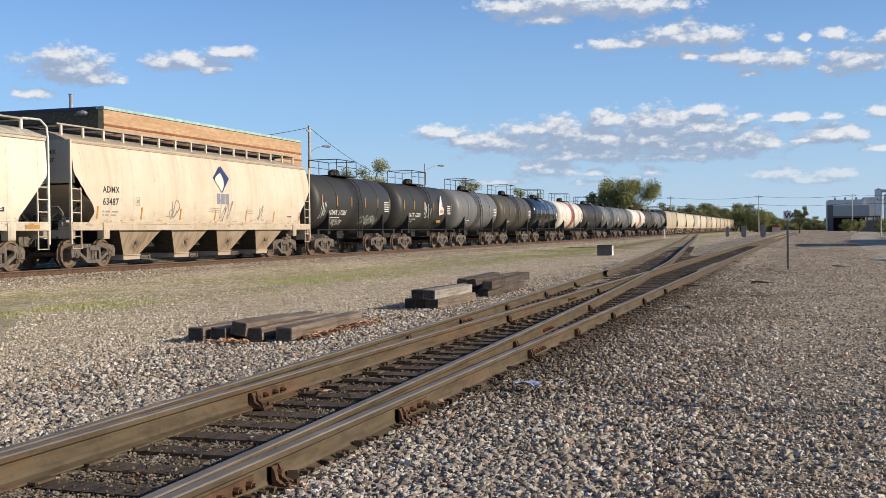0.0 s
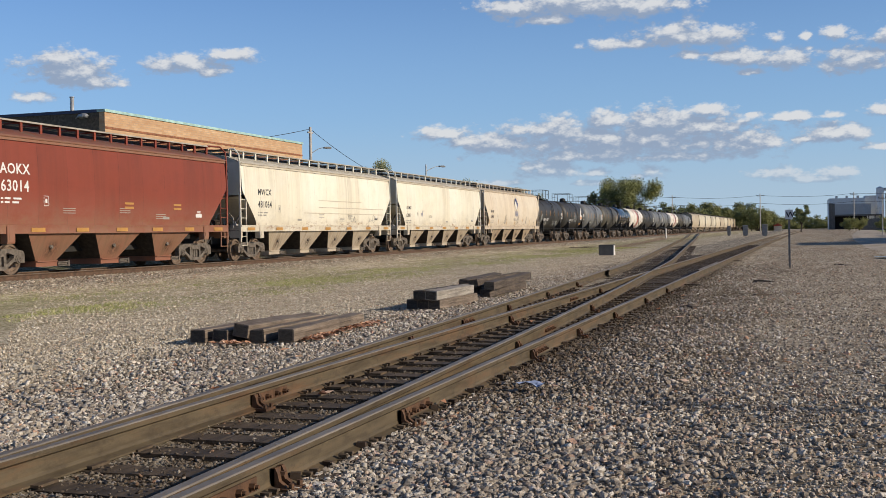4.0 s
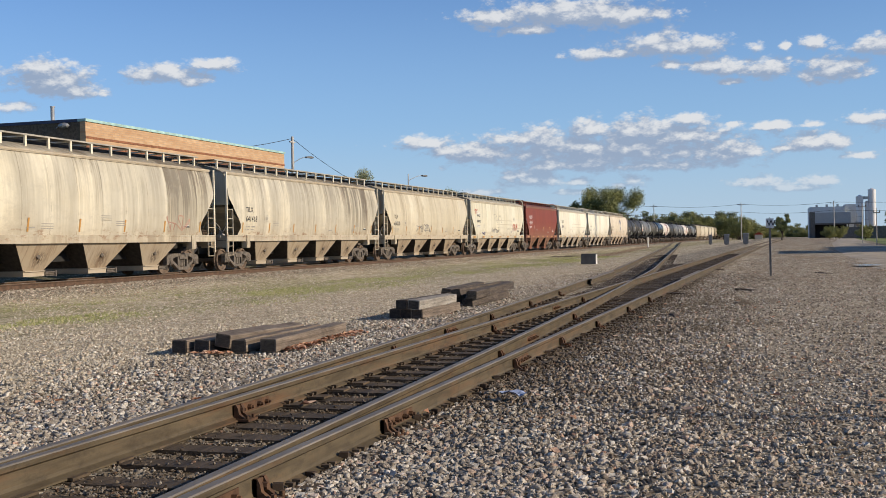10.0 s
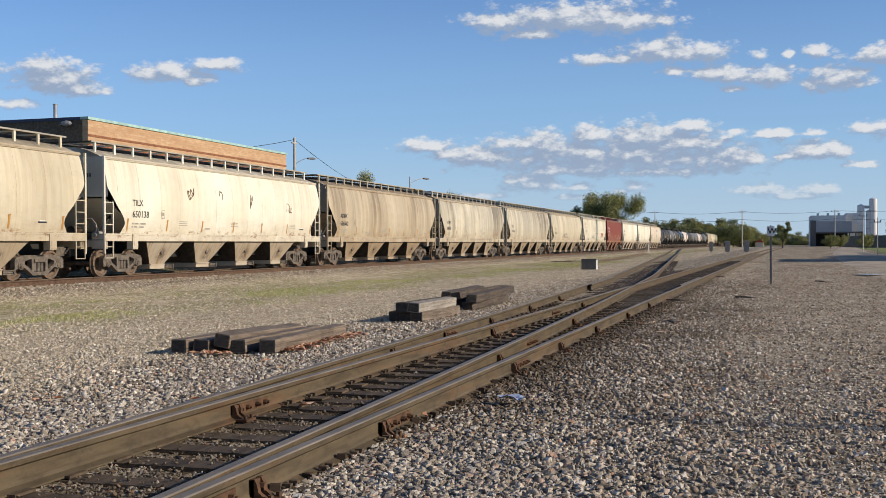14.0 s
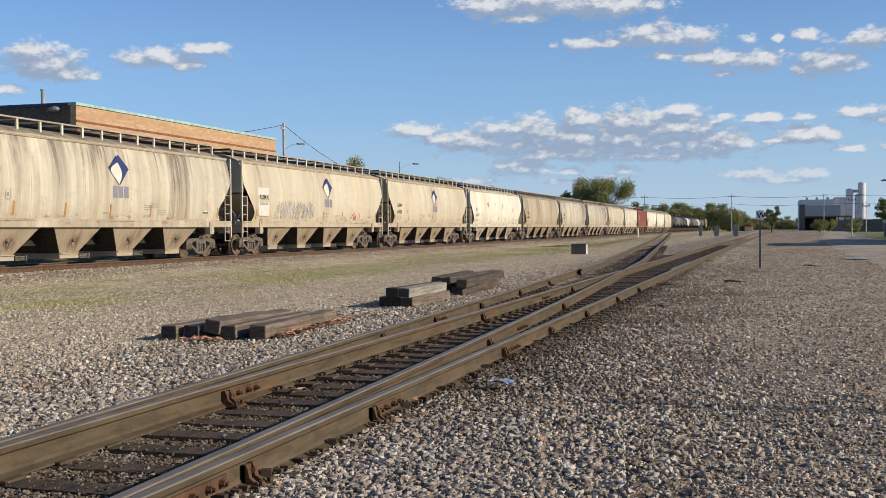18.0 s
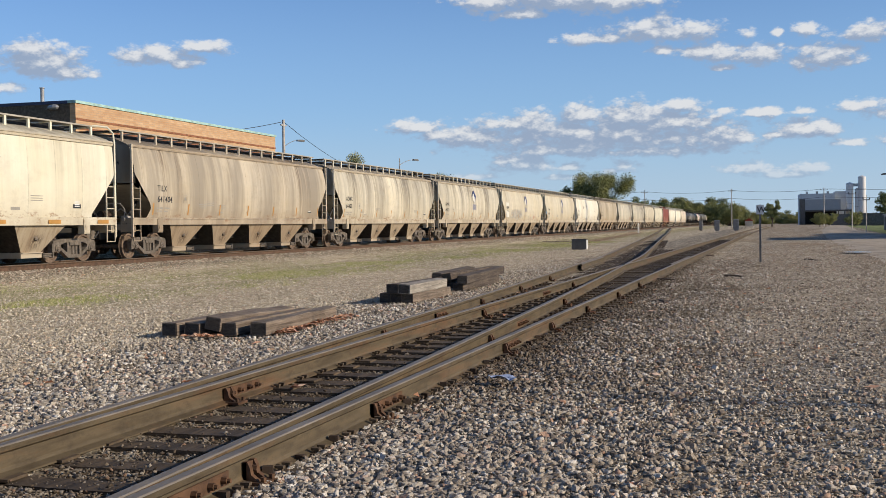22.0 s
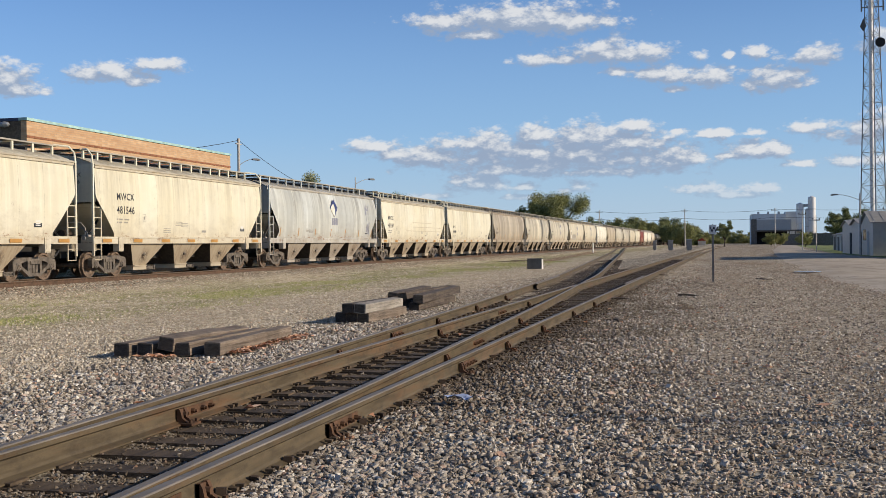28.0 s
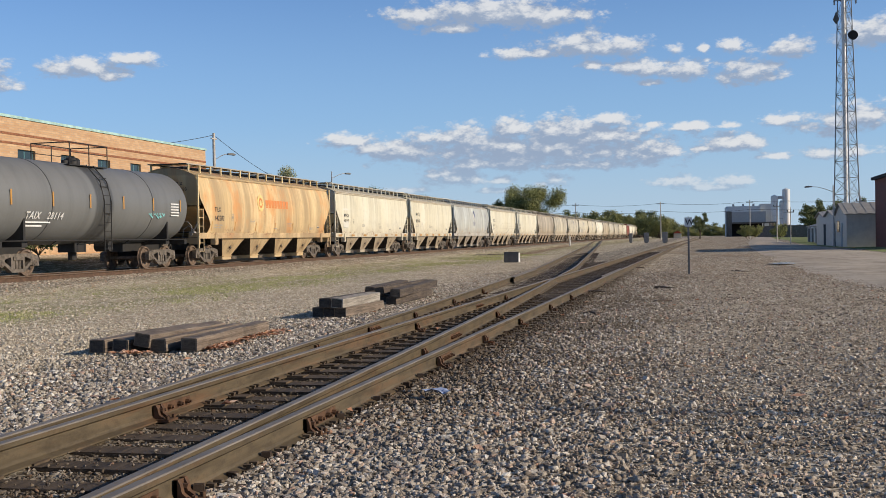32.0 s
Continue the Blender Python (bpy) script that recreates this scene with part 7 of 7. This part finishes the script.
def lattice_tower():
    t = thing("lattice_tower", "tall steel lattice mast with a bright central tube", "tower", "", pose(17.3, 134.0, 0))
    H, B, T = 42.0, 1.75, 0.42
    leg = lambda k, z: Vector(((B + (T - B) * z / H) * math.cos(2.1 * k + 0.5), (B + (T - B) * z / H) * math.sin(2.1 * k + 0.5), z))
    for k in range(3):
        part("leg", Shape().tube(leg(k, 0), leg(k, H), 0.07, 6, 0.05), M_LATTICE, t)
    n = 22
    for i in range(n):
        za, zb = H * i / n, H * (i + 1) / n
        for k in range(3):
            part("brace", Shape().tube(leg(k, za), leg((k + 1) % 3, zb), 0.028, 5), M_LATTICE, t)
            part("brace", Shape().tube(leg((k + 1) % 3, za), leg(k, zb), 0.028, 5), M_LATTICE, t)
            part("girt", Shape().tube(leg(k, zb), leg((k + 1) % 3, zb), 0.028, 5), M_LATTICE, t)
    part("cable_tube", Shape().tube((-0.25, -0.5, 0), (-0.2, -0.3, H), 0.24, 12), M_SILO, t, "bright white central tube", True)
    s = Shape().tube((0.75, -0.7, 23.9), (0.75, -0.15, 23.9), 0.55, 20, 0.42)
    part("drum_antenna", s, M_DARKVOID, t, "round dark drum antenna", True)
    part("panel_antenna", Shape().prism([(-1.35, 25.9), (-1.0, 25.3), (-0.65, 25.9), (-1.0, 26.8)], -0.35, -0.1), M_WALLGREY, t)
    part("antenna_arm", Shape().box(-1.2, 1.2, -0.25, -0.1, 28.0, 28.1).box(-1.25, -1.1, -0.3, -0.05, 27.6, 29.2).box(1.1, 1.25, -0.3, -0.05, 27.6, 29.2), M_LATTICE, t)


lattice_tower()


# ---- trees ----
def leaf_material(name, a, b):
    n = Nodes(name, 0.75)
    g = n.node("ShaderNodeNewGeometry")
    c = n.mix(g.outputs["Random Per Island"], a, b)
    o = n.noise(0.5, n.co(), 3)
    c = n.mix(n.math("MULTIPLY", o, 0.4), c, tuple(k * 0.5 for k in a))
    n.b.inputs["Subsurface Weight"].default_value = 0.0
    return n.done(c)


M_LEAF = leaf_material("spring_leaves", (0.17, 0.19, 0.055), (0.36, 0.345, 0.125))
M_LEAF_PALE = leaf_material("pale_budding_leaves", (0.22, 0.24, 0.11), (0.46, 0.46, 0.27))
M_LEAF_DARK = leaf_material("dark_leaves", (0.11, 0.14, 0.05), (0.26, 0.28, 0.11))
M_BARK = wood_material("tree_bark", (0.045, 0.035, 0.028), (0.12, 0.095, 0.075))


def tree_meshes(seed, width, height, base, leaf, count, size):
    """A trunk with limbs, and a crown of leaf clumps gathered on the limb ends."""
    rng = random.Random(seed)
    wood = Shape()
    wood.tube((0, 0, -0.3), (0.05 * width, 0.0, base), 0.028 * height, 8, 0.02 * height)
    tips = []
    for k in range(9):
        a = 2.4 * k + rng.uniform(-0.3, 0.3)
        r = width * 0.5 * rng.uniform(0.35, 0.8)
        z = base + (height - base) * (0.25 + 0.6 * k / 9) * rng.uniform(0.85, 1.1)
        p = Vector((0.04 * width, 0, base * rng.uniform(0.75, 1.0)))
        q = Vector((r * math.cos(a), r * math.sin(a), z))
        m = p.lerp(q, 0.55) + Vector((0, 0, 0.06 * height))
        wood.tube(p, m, 0.013 * height, 6, 0.008 * height)
        wood.tube(m, q, 0.008 * height, 5, 0.003 * height)
        tips += [q, m]
        for _ in range(2):
            e = q + Vector((rng.uniform(-1, 1), rng.uniform(-1, 1), rng.uniform(-0.3, 0.9))) * width * 0.16
            wood.tube(m.lerp(q, 0.6), e, 0.004 * height, 4, 0.002 * height)
            tips.append(e)
    v, f = [], []
    for i in range(count):
        c = tips[rng.randrange(len(tips))]
        d = Vector((rng.gauss(0, 1), rng.gauss(0, 1), rng.gauss(0, 0.8)))
        d = d.normalized() * (min(1.02, abs(rng.gauss(0.6, 0.30))) * width * 0.135)
        p = c + d
        if p.z < base * 0.7:
            continue
        n = Vector((rng.gauss(0, 1), rng.gauss(0, 1), rng.gauss(0.6, 1))).normalized()
        u = n.orthogonal().normalized() * size * rng.uniform(0.6, 1.4)
        w = n.cross(u).normalized() * size * rng.uniform(0.4, 0.9)
        k = len(v)
        v += [p - u, p + w * 0.9 + n * size * 0.2, p + u, p - w * 0.9]
        f.append((k, k + 1, k + 2, k + 3))
    crown = Shape().add(v, f)
    return wood.mesh("trunk", M_BARK, True), crown.mesh("crown", leaf)


def tree(me, at, label, group=""):
    t = thing("tree", label, "tree", group, at)
    part("trunk", me[0], None, t)
    part("crown", me[1], None, t)
    return t


def trees():
    big = tree_meshes(3, 12.5, 10.6, 2.2, M_LEAF, 46000, 0.125)
    pale = tree_meshes(4, 6.4, 9.5, 3.0, M_LEAF_PALE, 20000, 0.075)
    tree(big, pose(-29.8, 197.0, 0, 0, 0, 30), "broad leafy spring tree beyond the train")
    tree(tree_meshes(9, 7.0, 9.2, 1.5, M_LEAF_DARK, 6000, 0.16), pose(-34.2, 199.0, 0), "dark leafy tree beyond the train")
    tree(pale, pose(-44.5, 111.4, 0), "thin tree with pale budding leaves", "budding trees")
    tree(pale, pose(-42.8, 143.8, -0.8, 0, 0, 70), "thin tree with pale budding leaves", "budding trees")
    tree(pale, pose(-41.6, 175.0, -1.0, 0, 0, 140), "thin tree with pale budding leaves", "budding trees")
    wood = [tree_meshes(20 + k, 12.0, 11.2 - 1.2 * k, 1.6, m, 6500, 0.24) for k, m in enumerate((M_LEAF, M_LEAF_DARK, M_LEAF))]
    rng = random.Random(12)
    lab = "leafy tree in a far belt of trees"
    for k in range(15):
        x = -44 + 36 * k / 14 + rng.uniform(-1, 1)
        tree(wood[k % 3], pose(x, 420 + rng.uniform(-15, 25), -0.6 * (k > 9) * (k - 9), 0, 0, rng.uniform(0, 360)), lab, "far belt of trees")
    for k in range(12):
        tree(wood[k % 3], pose(-60 - 9 * k, 430 + rng.uniform(-25, 25), 0, 0, 0, rng.uniform(0, 360)), lab, "far belt of trees")
    for k in range(10):
        tree(wood[k % 3], pose(-8 + 4.6 * k, 640 + rng.uniform(-25, 25), -3.5, 0, 0, rng.uniform(0, 360)), lab, "far belt of trees")
    for k in range(12):
        tree(wood[(k + 1) % 3], pose(44 + 8 * k, 400 + rng.uniform(-30, 30), 0, 0, 0, rng.uniform(0, 360)), lab, "far belt of trees")
    small = tree_meshes(31, 4.6, 7.2, 1.6, M_LEAF_DARK, 6000, 0.14)
    tree(small, pose(1.3, 300.0, 0), "dark rounded tree beside the road")
    tree(small, pose(19.7, 199.0, 0), "leafy tree behind the storage sheds", "trees behind the sheds")
    tree(small, pose(22.2, 205.0, -0.6, 0, 0, 80), "leafy tree behind the storage sheds", "trees behind the sheds")
    tree(small, pose(24.5, 190.0, -0.5, 0, 0, 160), "leafy tree behind the storage sheds", "trees behind the sheds")
    tree(small, pose(29.0, 198.0, 0, 0, 0, 200), "leafy tree behind the storage sheds", "trees behind the sheds")
    hedge = tree_meshes(51, 3.4, 2.3, 0.3, M_LEAF_DARK, 1500, 0.10)
    for k in range(4):
        t = thing("hedge_shrub", "dark green clipped shrub before the brick hall", "shrub", "shrubs before the hall", pose(-33.6, 43.5 + 2.7 * k, 0.7, 0, 0, 67 * k))
        part("stem", hedge[0], None, t)
        part("crown", hedge[1], None, t)
    bush = tree_meshes(41, 4.2, 3.3, 0.3, M_LEAF, 5000, 0.10)
    for x, y in ((12.4, 280.0), (14.6, 284.0), (27.5, 318.0), (18.0, 250.0)):
        t = thing("bush", "low leafy bush beside the road", "bush", "bushes", pose(x, y, 0, 0, 0, x * 20))
        part("stem", bush[0], None, t)
        part("crown", bush[1], None, t)


trees()


# ---- ballast stones ----
def stone_material(name, tint):
    n = Nodes(name, 0.95)
    n.dull(0.15)
    g = n.node("ShaderNodeNewGeometry")
    r = g.outputs["Random Per Island"]
    c = n.ramp(r, [(0.0, (0.11, 0.09, 0.075)), (0.2, (0.26, 0.22, 0.18)), (0.5, (0.50, 0.445, 0.375)), (0.76, (0.74, 0.69, 0.615)), (0.88, (0.96, 0.93, 0.88)), (1.0, (0.50, 0.26, 0.16))])
    c = n.mix(1.0, c, tint, "MULTIPLY")
    p = n.co((1, 1, 1), None, "World")
    soil = n.noise(0.9, n.co((1, 0.6, 1), None, "World"), 5, 0.7)
    c = n.mix(n.math("MULTIPLY", n.ramp(soil, [(0.45, 0.0), (0.64, 1.0)]), 0.45), c, (0.165, 0.125, 0.092))
    x, y = n.axis(p, 0), n.axis(p, 1)
    # oil along the track, plus the shadow between the rails put into the colour
    oil_and_shade = n.math("MAXIMUM", n.math("MULTIPLY", n.near(x, -5.2, -2.35, 0.30), n.near(y, 11.0, 70.0, 3.5)), n.math("MULTIPLY", n.near(x, -4.75, -2.9, 0.15), n.math("ADD", n.math("MULTIPLY", n.near(y, 7.5, 40.0, 2.0), 0.18), 0.82)))
    c = n.mix(n.math("MULTIPLY", oil_and_shade, n.ramp(n.noise(2.5, p, 4, 0.7), [(0.35, 0.6), (0.6, 0.92)])), c, (0.05, 0.036, 0.024))
    wx = n.math("ADD", x, n.math("MULTIPLY", n.math("SUBTRACT", n.noise(0.45, p, 5, 0.65), 0.5), 5.0))
    c = n.mix(n.math("MULTIPLY", n.math("MULTIPLY", n.near(wx, -3.4, -1.5, 0.6), n.near(y, 8.0, 30.0, 2.5)), n.ramp(n.noise(0.9, p, 5, 0.75), [(0.38, 0.05), (0.62, 0.80)])), c, (0.085, 0.058, 0.036))
    c = n.mix(n.math("MULTIPLY", n.near(wx, -1.4, 60.0, 1.0), 0.22), c, (0.50, 0.42, 0.35))
    c = n.mix(n.math("MULTIPLY", n.near(wx, -19.0, -7.6, 1.4), 0.42), c, (0.86, 0.77, 0.61))
    pale = n.math("MAXIMUM", n.math("MULTIPLY", n.near(x, -3.0, -1.2, 0.4), n.near(y, -5.0, 8.0, 1.0)), n.near(wx, -6.6, -4.9, 0.5))
    c = n.mix(n.math("MULTIPLY", pale, 0.14), c, (0.74, 0.71, 0.66))
    c = n.mix(n.math("MULTIPLY", n.ramp(n.noise(70.0, n.co(), 5, 0.7), [(0.40, 0.0), (0.62, 1.0)]), 0.5), c, (0.17, 0.135, 0.10))
    n.bump(n.noise(110.0, n.co(), 4, 0.7), 0.7, 0.008)
    return n.done(c)


def stones(name, label, count, place, size, mat, seed, sharp=False):
    """Many rough stones in one mesh. place(rng) gives x, y, z or None. Sharp ones are split chips with six corners."""
    rs = np.random.RandomState(seed)
    rng = random.Random(seed)
    cube = np.array([(-1, -1, -1), (1, -1, -1), (1, 1, -1), (-1, 1, -1), (-1, -1, 1), (1, -1, 1), (1, 1, 1), (-1, 1, 1)]) * 0.62
    tri = np.array([(0, 2, 1), (0, 3, 2), (4, 5, 6), (4, 6, 7), (0, 1, 5), (0, 5, 4), (1, 2, 6), (1, 6, 5), (2, 3, 7), (2, 7, 6), (3, 0, 4), (3, 4, 7)])
    if sharp:
        cube = np.array([(1, 0, 0.1), (0, 1, -0.1), (-1, 0, 0.1), (0, -1, -0.1), (0.1, 0.1, 0.9), (0, 0, -0.9)]) * 0.85
        tri = np.array([(0, 1, 4), (1, 2, 4), (2, 3, 4), (3, 0, 4), (1, 0, 5), (2, 1, 5), (3, 2, 5), (0, 3, 5)])
    corners = len(cube)
    spots = [p for p in (place(rng) for _ in range(count)) if p is not None]
    n = len(spots)
    c = np.array(spots)
    grow = c[:, 3] if c.shape[1] > 3 else np.ones(n)
    c = c[:, :3]
    s = size * grow * np.minimum(1.8, np.exp(rs.normal(0, 0.42, n)))
    shape = rs.uniform(0.65, 1.25, (n, 1, 3)) * np.array([1.0, 1.0, 0.64])
    v = (cube[None] + rs.uniform(-0.34, 0.34, (n, corners, 3))) * shape
    ang = rs.uniform(0, 2 * np.pi, n)
    tilt = rs.normal(0, 0.5, n)
    ca, sa, ct, st = np.cos(ang)[:, None], np.sin(ang)[:, None], np.cos(tilt)[:, None], np.sin(tilt)[:, None]
    x, y, z = v[..., 0], v[..., 1], v[..., 2]
    y, z = y * ct - z * st, y * st + z * ct
    x, y = x * ca - y * sa, x * sa + y * ca
    v = np.stack([x, y, z], -1) * s[:, None, None] * 0.5 + c[:, None, :]
    v[..., 2] += (s * 0.12)[:, None]
    f = (tri[None] + corners * np.arange(n)[:, None, None]).reshape(-1, 3)
    me = bpy.data.meshes.new(name)
    me.vertices.add(n * corners)
    me.vertices.foreach_set("co", v.reshape(-1).astype(np.float32))
    me.loops.add(len(f) * 3)
    me.loops.foreach_set("vertex_index", f.reshape(-1).astype(np.int32))
    me.polygons.add(len(f))
    me.polygons.foreach_set("loop_start", np.arange(0, len(f) * 3, 3, dtype=np.int32))
    me.update(calc_edges=True)
    me.polygons.foreach_set("use_smooth", rs.random_sample(len(f)) < 0.45)
    me.materials.append(mat)
    return tagged(part(name, me, None), label, "gravel", "", "stuff")


def on_tie(x, y):
    return centre_left(y) - 0.70 < x < centre_right(y) + 0.70 and y < 60


M_STONE = stone_material("ballast_stone", (0.93, 0.92, 0.89))
M_BEDSTONE = stone_material("main_line_stone", (1.05, 1.0, 0.90))
M_CHIP = stone_material("gravel_chip", (1.10, 1.065, 0.975))


def ballast():
    def edge(rng, y):
        return rng.uniform(max(-0.72 * y - 1.5, -19.3), 0.20 * y + 1.5)

    def by_rail(x, y, gap):
        return abs(x - centre_right(y) - 0.754) < gap or abs(x - centre_left(y) + 0.754) < gap

    def near(rng):
        y = 3.6 * (44 / 3.6) ** rng.random()
        x = edge(rng, y)
        if on_tie(x, y):
            if rng.random() < 0.55 or by_rail(x, y, 0.11):
                return None
            return x, y, -0.036, 0.85
        if by_rail(x, y, 0.095):
            return None
        # the coarse stone lies thick beside the track and thins out away from it
        right = x > centre_right(y)
        d = abs(x - centre_right(y) - 1.2) / 1.5 if right else abs(x - centre_left(y) + 1.9) / 2.0
        if rng.random() > math.exp(-d * d) + 0.08:
            return None
        return x, y, ground_z(x, y) + rng.uniform(0.002, 0.014), 0.92 if right else 1.0
    stones("ballast_stones", "loose grey and tan crushed ballast stones", 175000, near, 0.038, M_STONE, 1)

    def fine(rng):
        y = 3.4 * (72 / 3.4) ** rng.random()
        x = edge(rng, y)
        if on_tie(x, y):
            return (x, y, 0.008 if rng.random() < 0.16 else -0.02, 0.9) if rng.random() < 0.6 else None
        if by_rail(x, y, 0.095):
            return None
        if -18.3 < x < -13.0 and rng.random() < 0.45:
            return None
        return x, y, ground_z(x, y) + 0.002, 0.95 + min(0.75, y / 45)
    stones("gravel_chips", "fine tan and grey gravel chips", 185000, fine, 0.027, M_CHIP, 2, True)

    def bed(rng):
        y = 20 + 90 * rng.random() ** 1.4
        x = rng.uniform(-21.9, -18.6)
        return x, y, rise(x)
    stones("main_line_ballast", "pale grey ballast along the main line", 24000, bed, 0.055, M_BEDSTONE, 3, True)


ballast()


def grass_strip():
    """Short patchy weeds between the tracks."""
    rng = random.Random(33)
    v, f = [], []
    while len(f) < 36000:
        y = 15 + 75 * rng.random() ** 1.5
        x = rng.gauss(-15.3, 1.5) + 0.02 * (y - 20)
        if noise.noise((x * 0.35, y * 0.14, 3.0)) + 0.5 * noise.noise((x * 1.3, y * 0.6, 7.0)) + 0.22 * math.exp(-((x + 14.6) / 1.2) ** 2) < rng.uniform(0.02, 0.22):
            continue
        z = rise(x) - 0.01
        for _ in range(4):
            a, h, w = rng.uniform(0, 6.28), rng.uniform(0.025, 0.07), rng.uniform(0.008, 0.015)
            px, py = x + rng.gauss(0, 0.05), y + rng.gauss(0, 0.05)
            c, s = math.cos(a), math.sin(a)
            n = len(v)
            v += [(px - c * w, py - s * w, z), (px + c * w, py + s * w, z), (px + rng.gauss(0, 0.035), py + rng.gauss(0, 0.035), z + h)]
            f.append((n, n + 1, n + 2))
    n = Nodes("yard_weeds", 0.7)
    g = n.node("ShaderNodeNewGeometry")
    mat = n.done(n.ramp(g.outputs["Random Per Island"], [(0.0, (0.19, 0.22, 0.06)), (0.6, (0.37, 0.38, 0.14)), (1.0, (0.58, 0.51, 0.31))]))
    tagged(part("weeds", Shape().add(v, f), mat), "short green and yellow weeds between the tracks", "grass", "", "stuff")


grass_strip()


def litter():
    """Dry leaves by the ties, and scraps."""
    rng = random.Random(17)
    n = Nodes("dry_leaf", 0.8)
    g = n.node("ShaderNodeNewGeometry")
    mat = n.done(n.ramp(g.outputs["Random Per Island"], [(0.0, (0.22, 0.09, 0.045)), (0.5, (0.50, 0.26, 0.15)), (1.0, (0.70, 0.50, 0.36))]))
    s = Shape()
    for k in range(420):
        if k < 260:
            y = rng.uniform(13.6, 16.6)
            x, z = -6.43 - 0.052 * (y - 13.4) + abs(rng.gauss(0, 0.10)), 0.055
        elif k < 330:
            x, y, z = rng.gauss(-7.2, 0.12), rng.gauss(13.1, 0.08), 0.05
        else:
            x, y, z = rng.uniform(-9, 1.5), rng.uniform(6, 26), 0.05
        a, w = rng.uniform(0, 6.28), rng.uniform(0.035, 0.075)
        tz = rng.uniform(-0.02, 0.03)
        c, d = math.cos(a) * w, math.sin(a) * w
        s.add([(x - c, y - d, z), (x + d * 0.6, y - c * 0.6, z + tz), (x + c, y + d, z + 0.01), (x - d * 0.6, y + c * 0.6, z + tz + 0.012)], [(0, 1, 2, 3)])
    tagged(part("dry_leaves", s, mat), "dry orange-brown leaves scattered on the ballast", "leaves", "", "stuff")
    for k, (x, y, w) in enumerate(((1.6, 43.4, 0.45), (-0.85, 30.7, 0.32), (-2.5, 28.7, 0.28), (-2.55, 49.5, 0.36), (-0.7, 24.5, 0.24), (-16.6, 89.6, 1.4), (-16.2, 92.5, 1.2), (-1.9, 20.8, 0.3))):
        b = thing("wood_scrap", "broken dark tie splinter lying on the gravel", "scrap", "wood scraps", pose(x, y, 0.015 if w < 1 else rise(x) + 0.02, 0, 2, 25 * k - 60 if w < 1 else 20))
        part("splinter", Shape().prism([(-w, -0.03), (w, -0.03), (w * 0.9, 0.02), (w * 0.1, 0.035), (-w * 0.8, 0.025)], -0.05, 0.04), M_DARKTIE, b)
        part("splinter", Shape().prism([(-w * 0.3, -0.03), (w * 1.2, -0.03), (w, 0.02), (-w * 0.2, 0.025)], 0.07, 0.12), M_OLDTIE, b)
    t = thing("plastic_scrap", "crumpled pale blue plastic scrap on the ballast", "litter", "", pose(-2.45, 9.7, 0.05))
    c = Shape()
    rows = [[(0.05 * i + rng.uniform(-0.02, 0.02), 0.04 * j, 0.03 + rng.uniform(-0.02, 0.03)) for i in range(6)] for j in range(4)]
    part("sheet", c.grid(rows), plain("blue_plastic", (0.35, 0.42, 0.62), 0.4), t)


litter()


# ---- motion of the train ----
def travelled(t):
    for (ta, a), (tb, b) in zip(TRAVEL, TRAVEL[1:]):
        if t <= tb:
            return a + (b - a) * (t - ta) / (tb - ta)
    return TRAVEL[-1][1]


def motions():
    for car, y0 in CARS:
        walk(car, [(t, pose(MAIN_X, y0 + s, RAIL_Z)) for t, s in TRAVEL])
    # wheels roll while their car passes near by
    for wheels, y0 in SPIN:
        inside = [k for k in range(0, 32 * FPS + 1) if 16 < y0 + travelled(k / FPS) < 72]
        if not inside:
            continue
        first = travelled(inside[0] / FPS)
        for w in wheels:
            home = w.matrix_basis.translation.copy()
            rows = [(k / FPS, Matrix.Translation(home) @ Matrix.Rotation(-(travelled(k / FPS) - first) / 0.457, 4, "X")) for k in inside]
            if inside[0] > 0:
                rows.insert(0, (0.0, rows[0][1]))
            if inside[-1] < 32 * FPS:
                rows.append((32.0, rows[-1][1]))
            walk(w, rows)


motions()
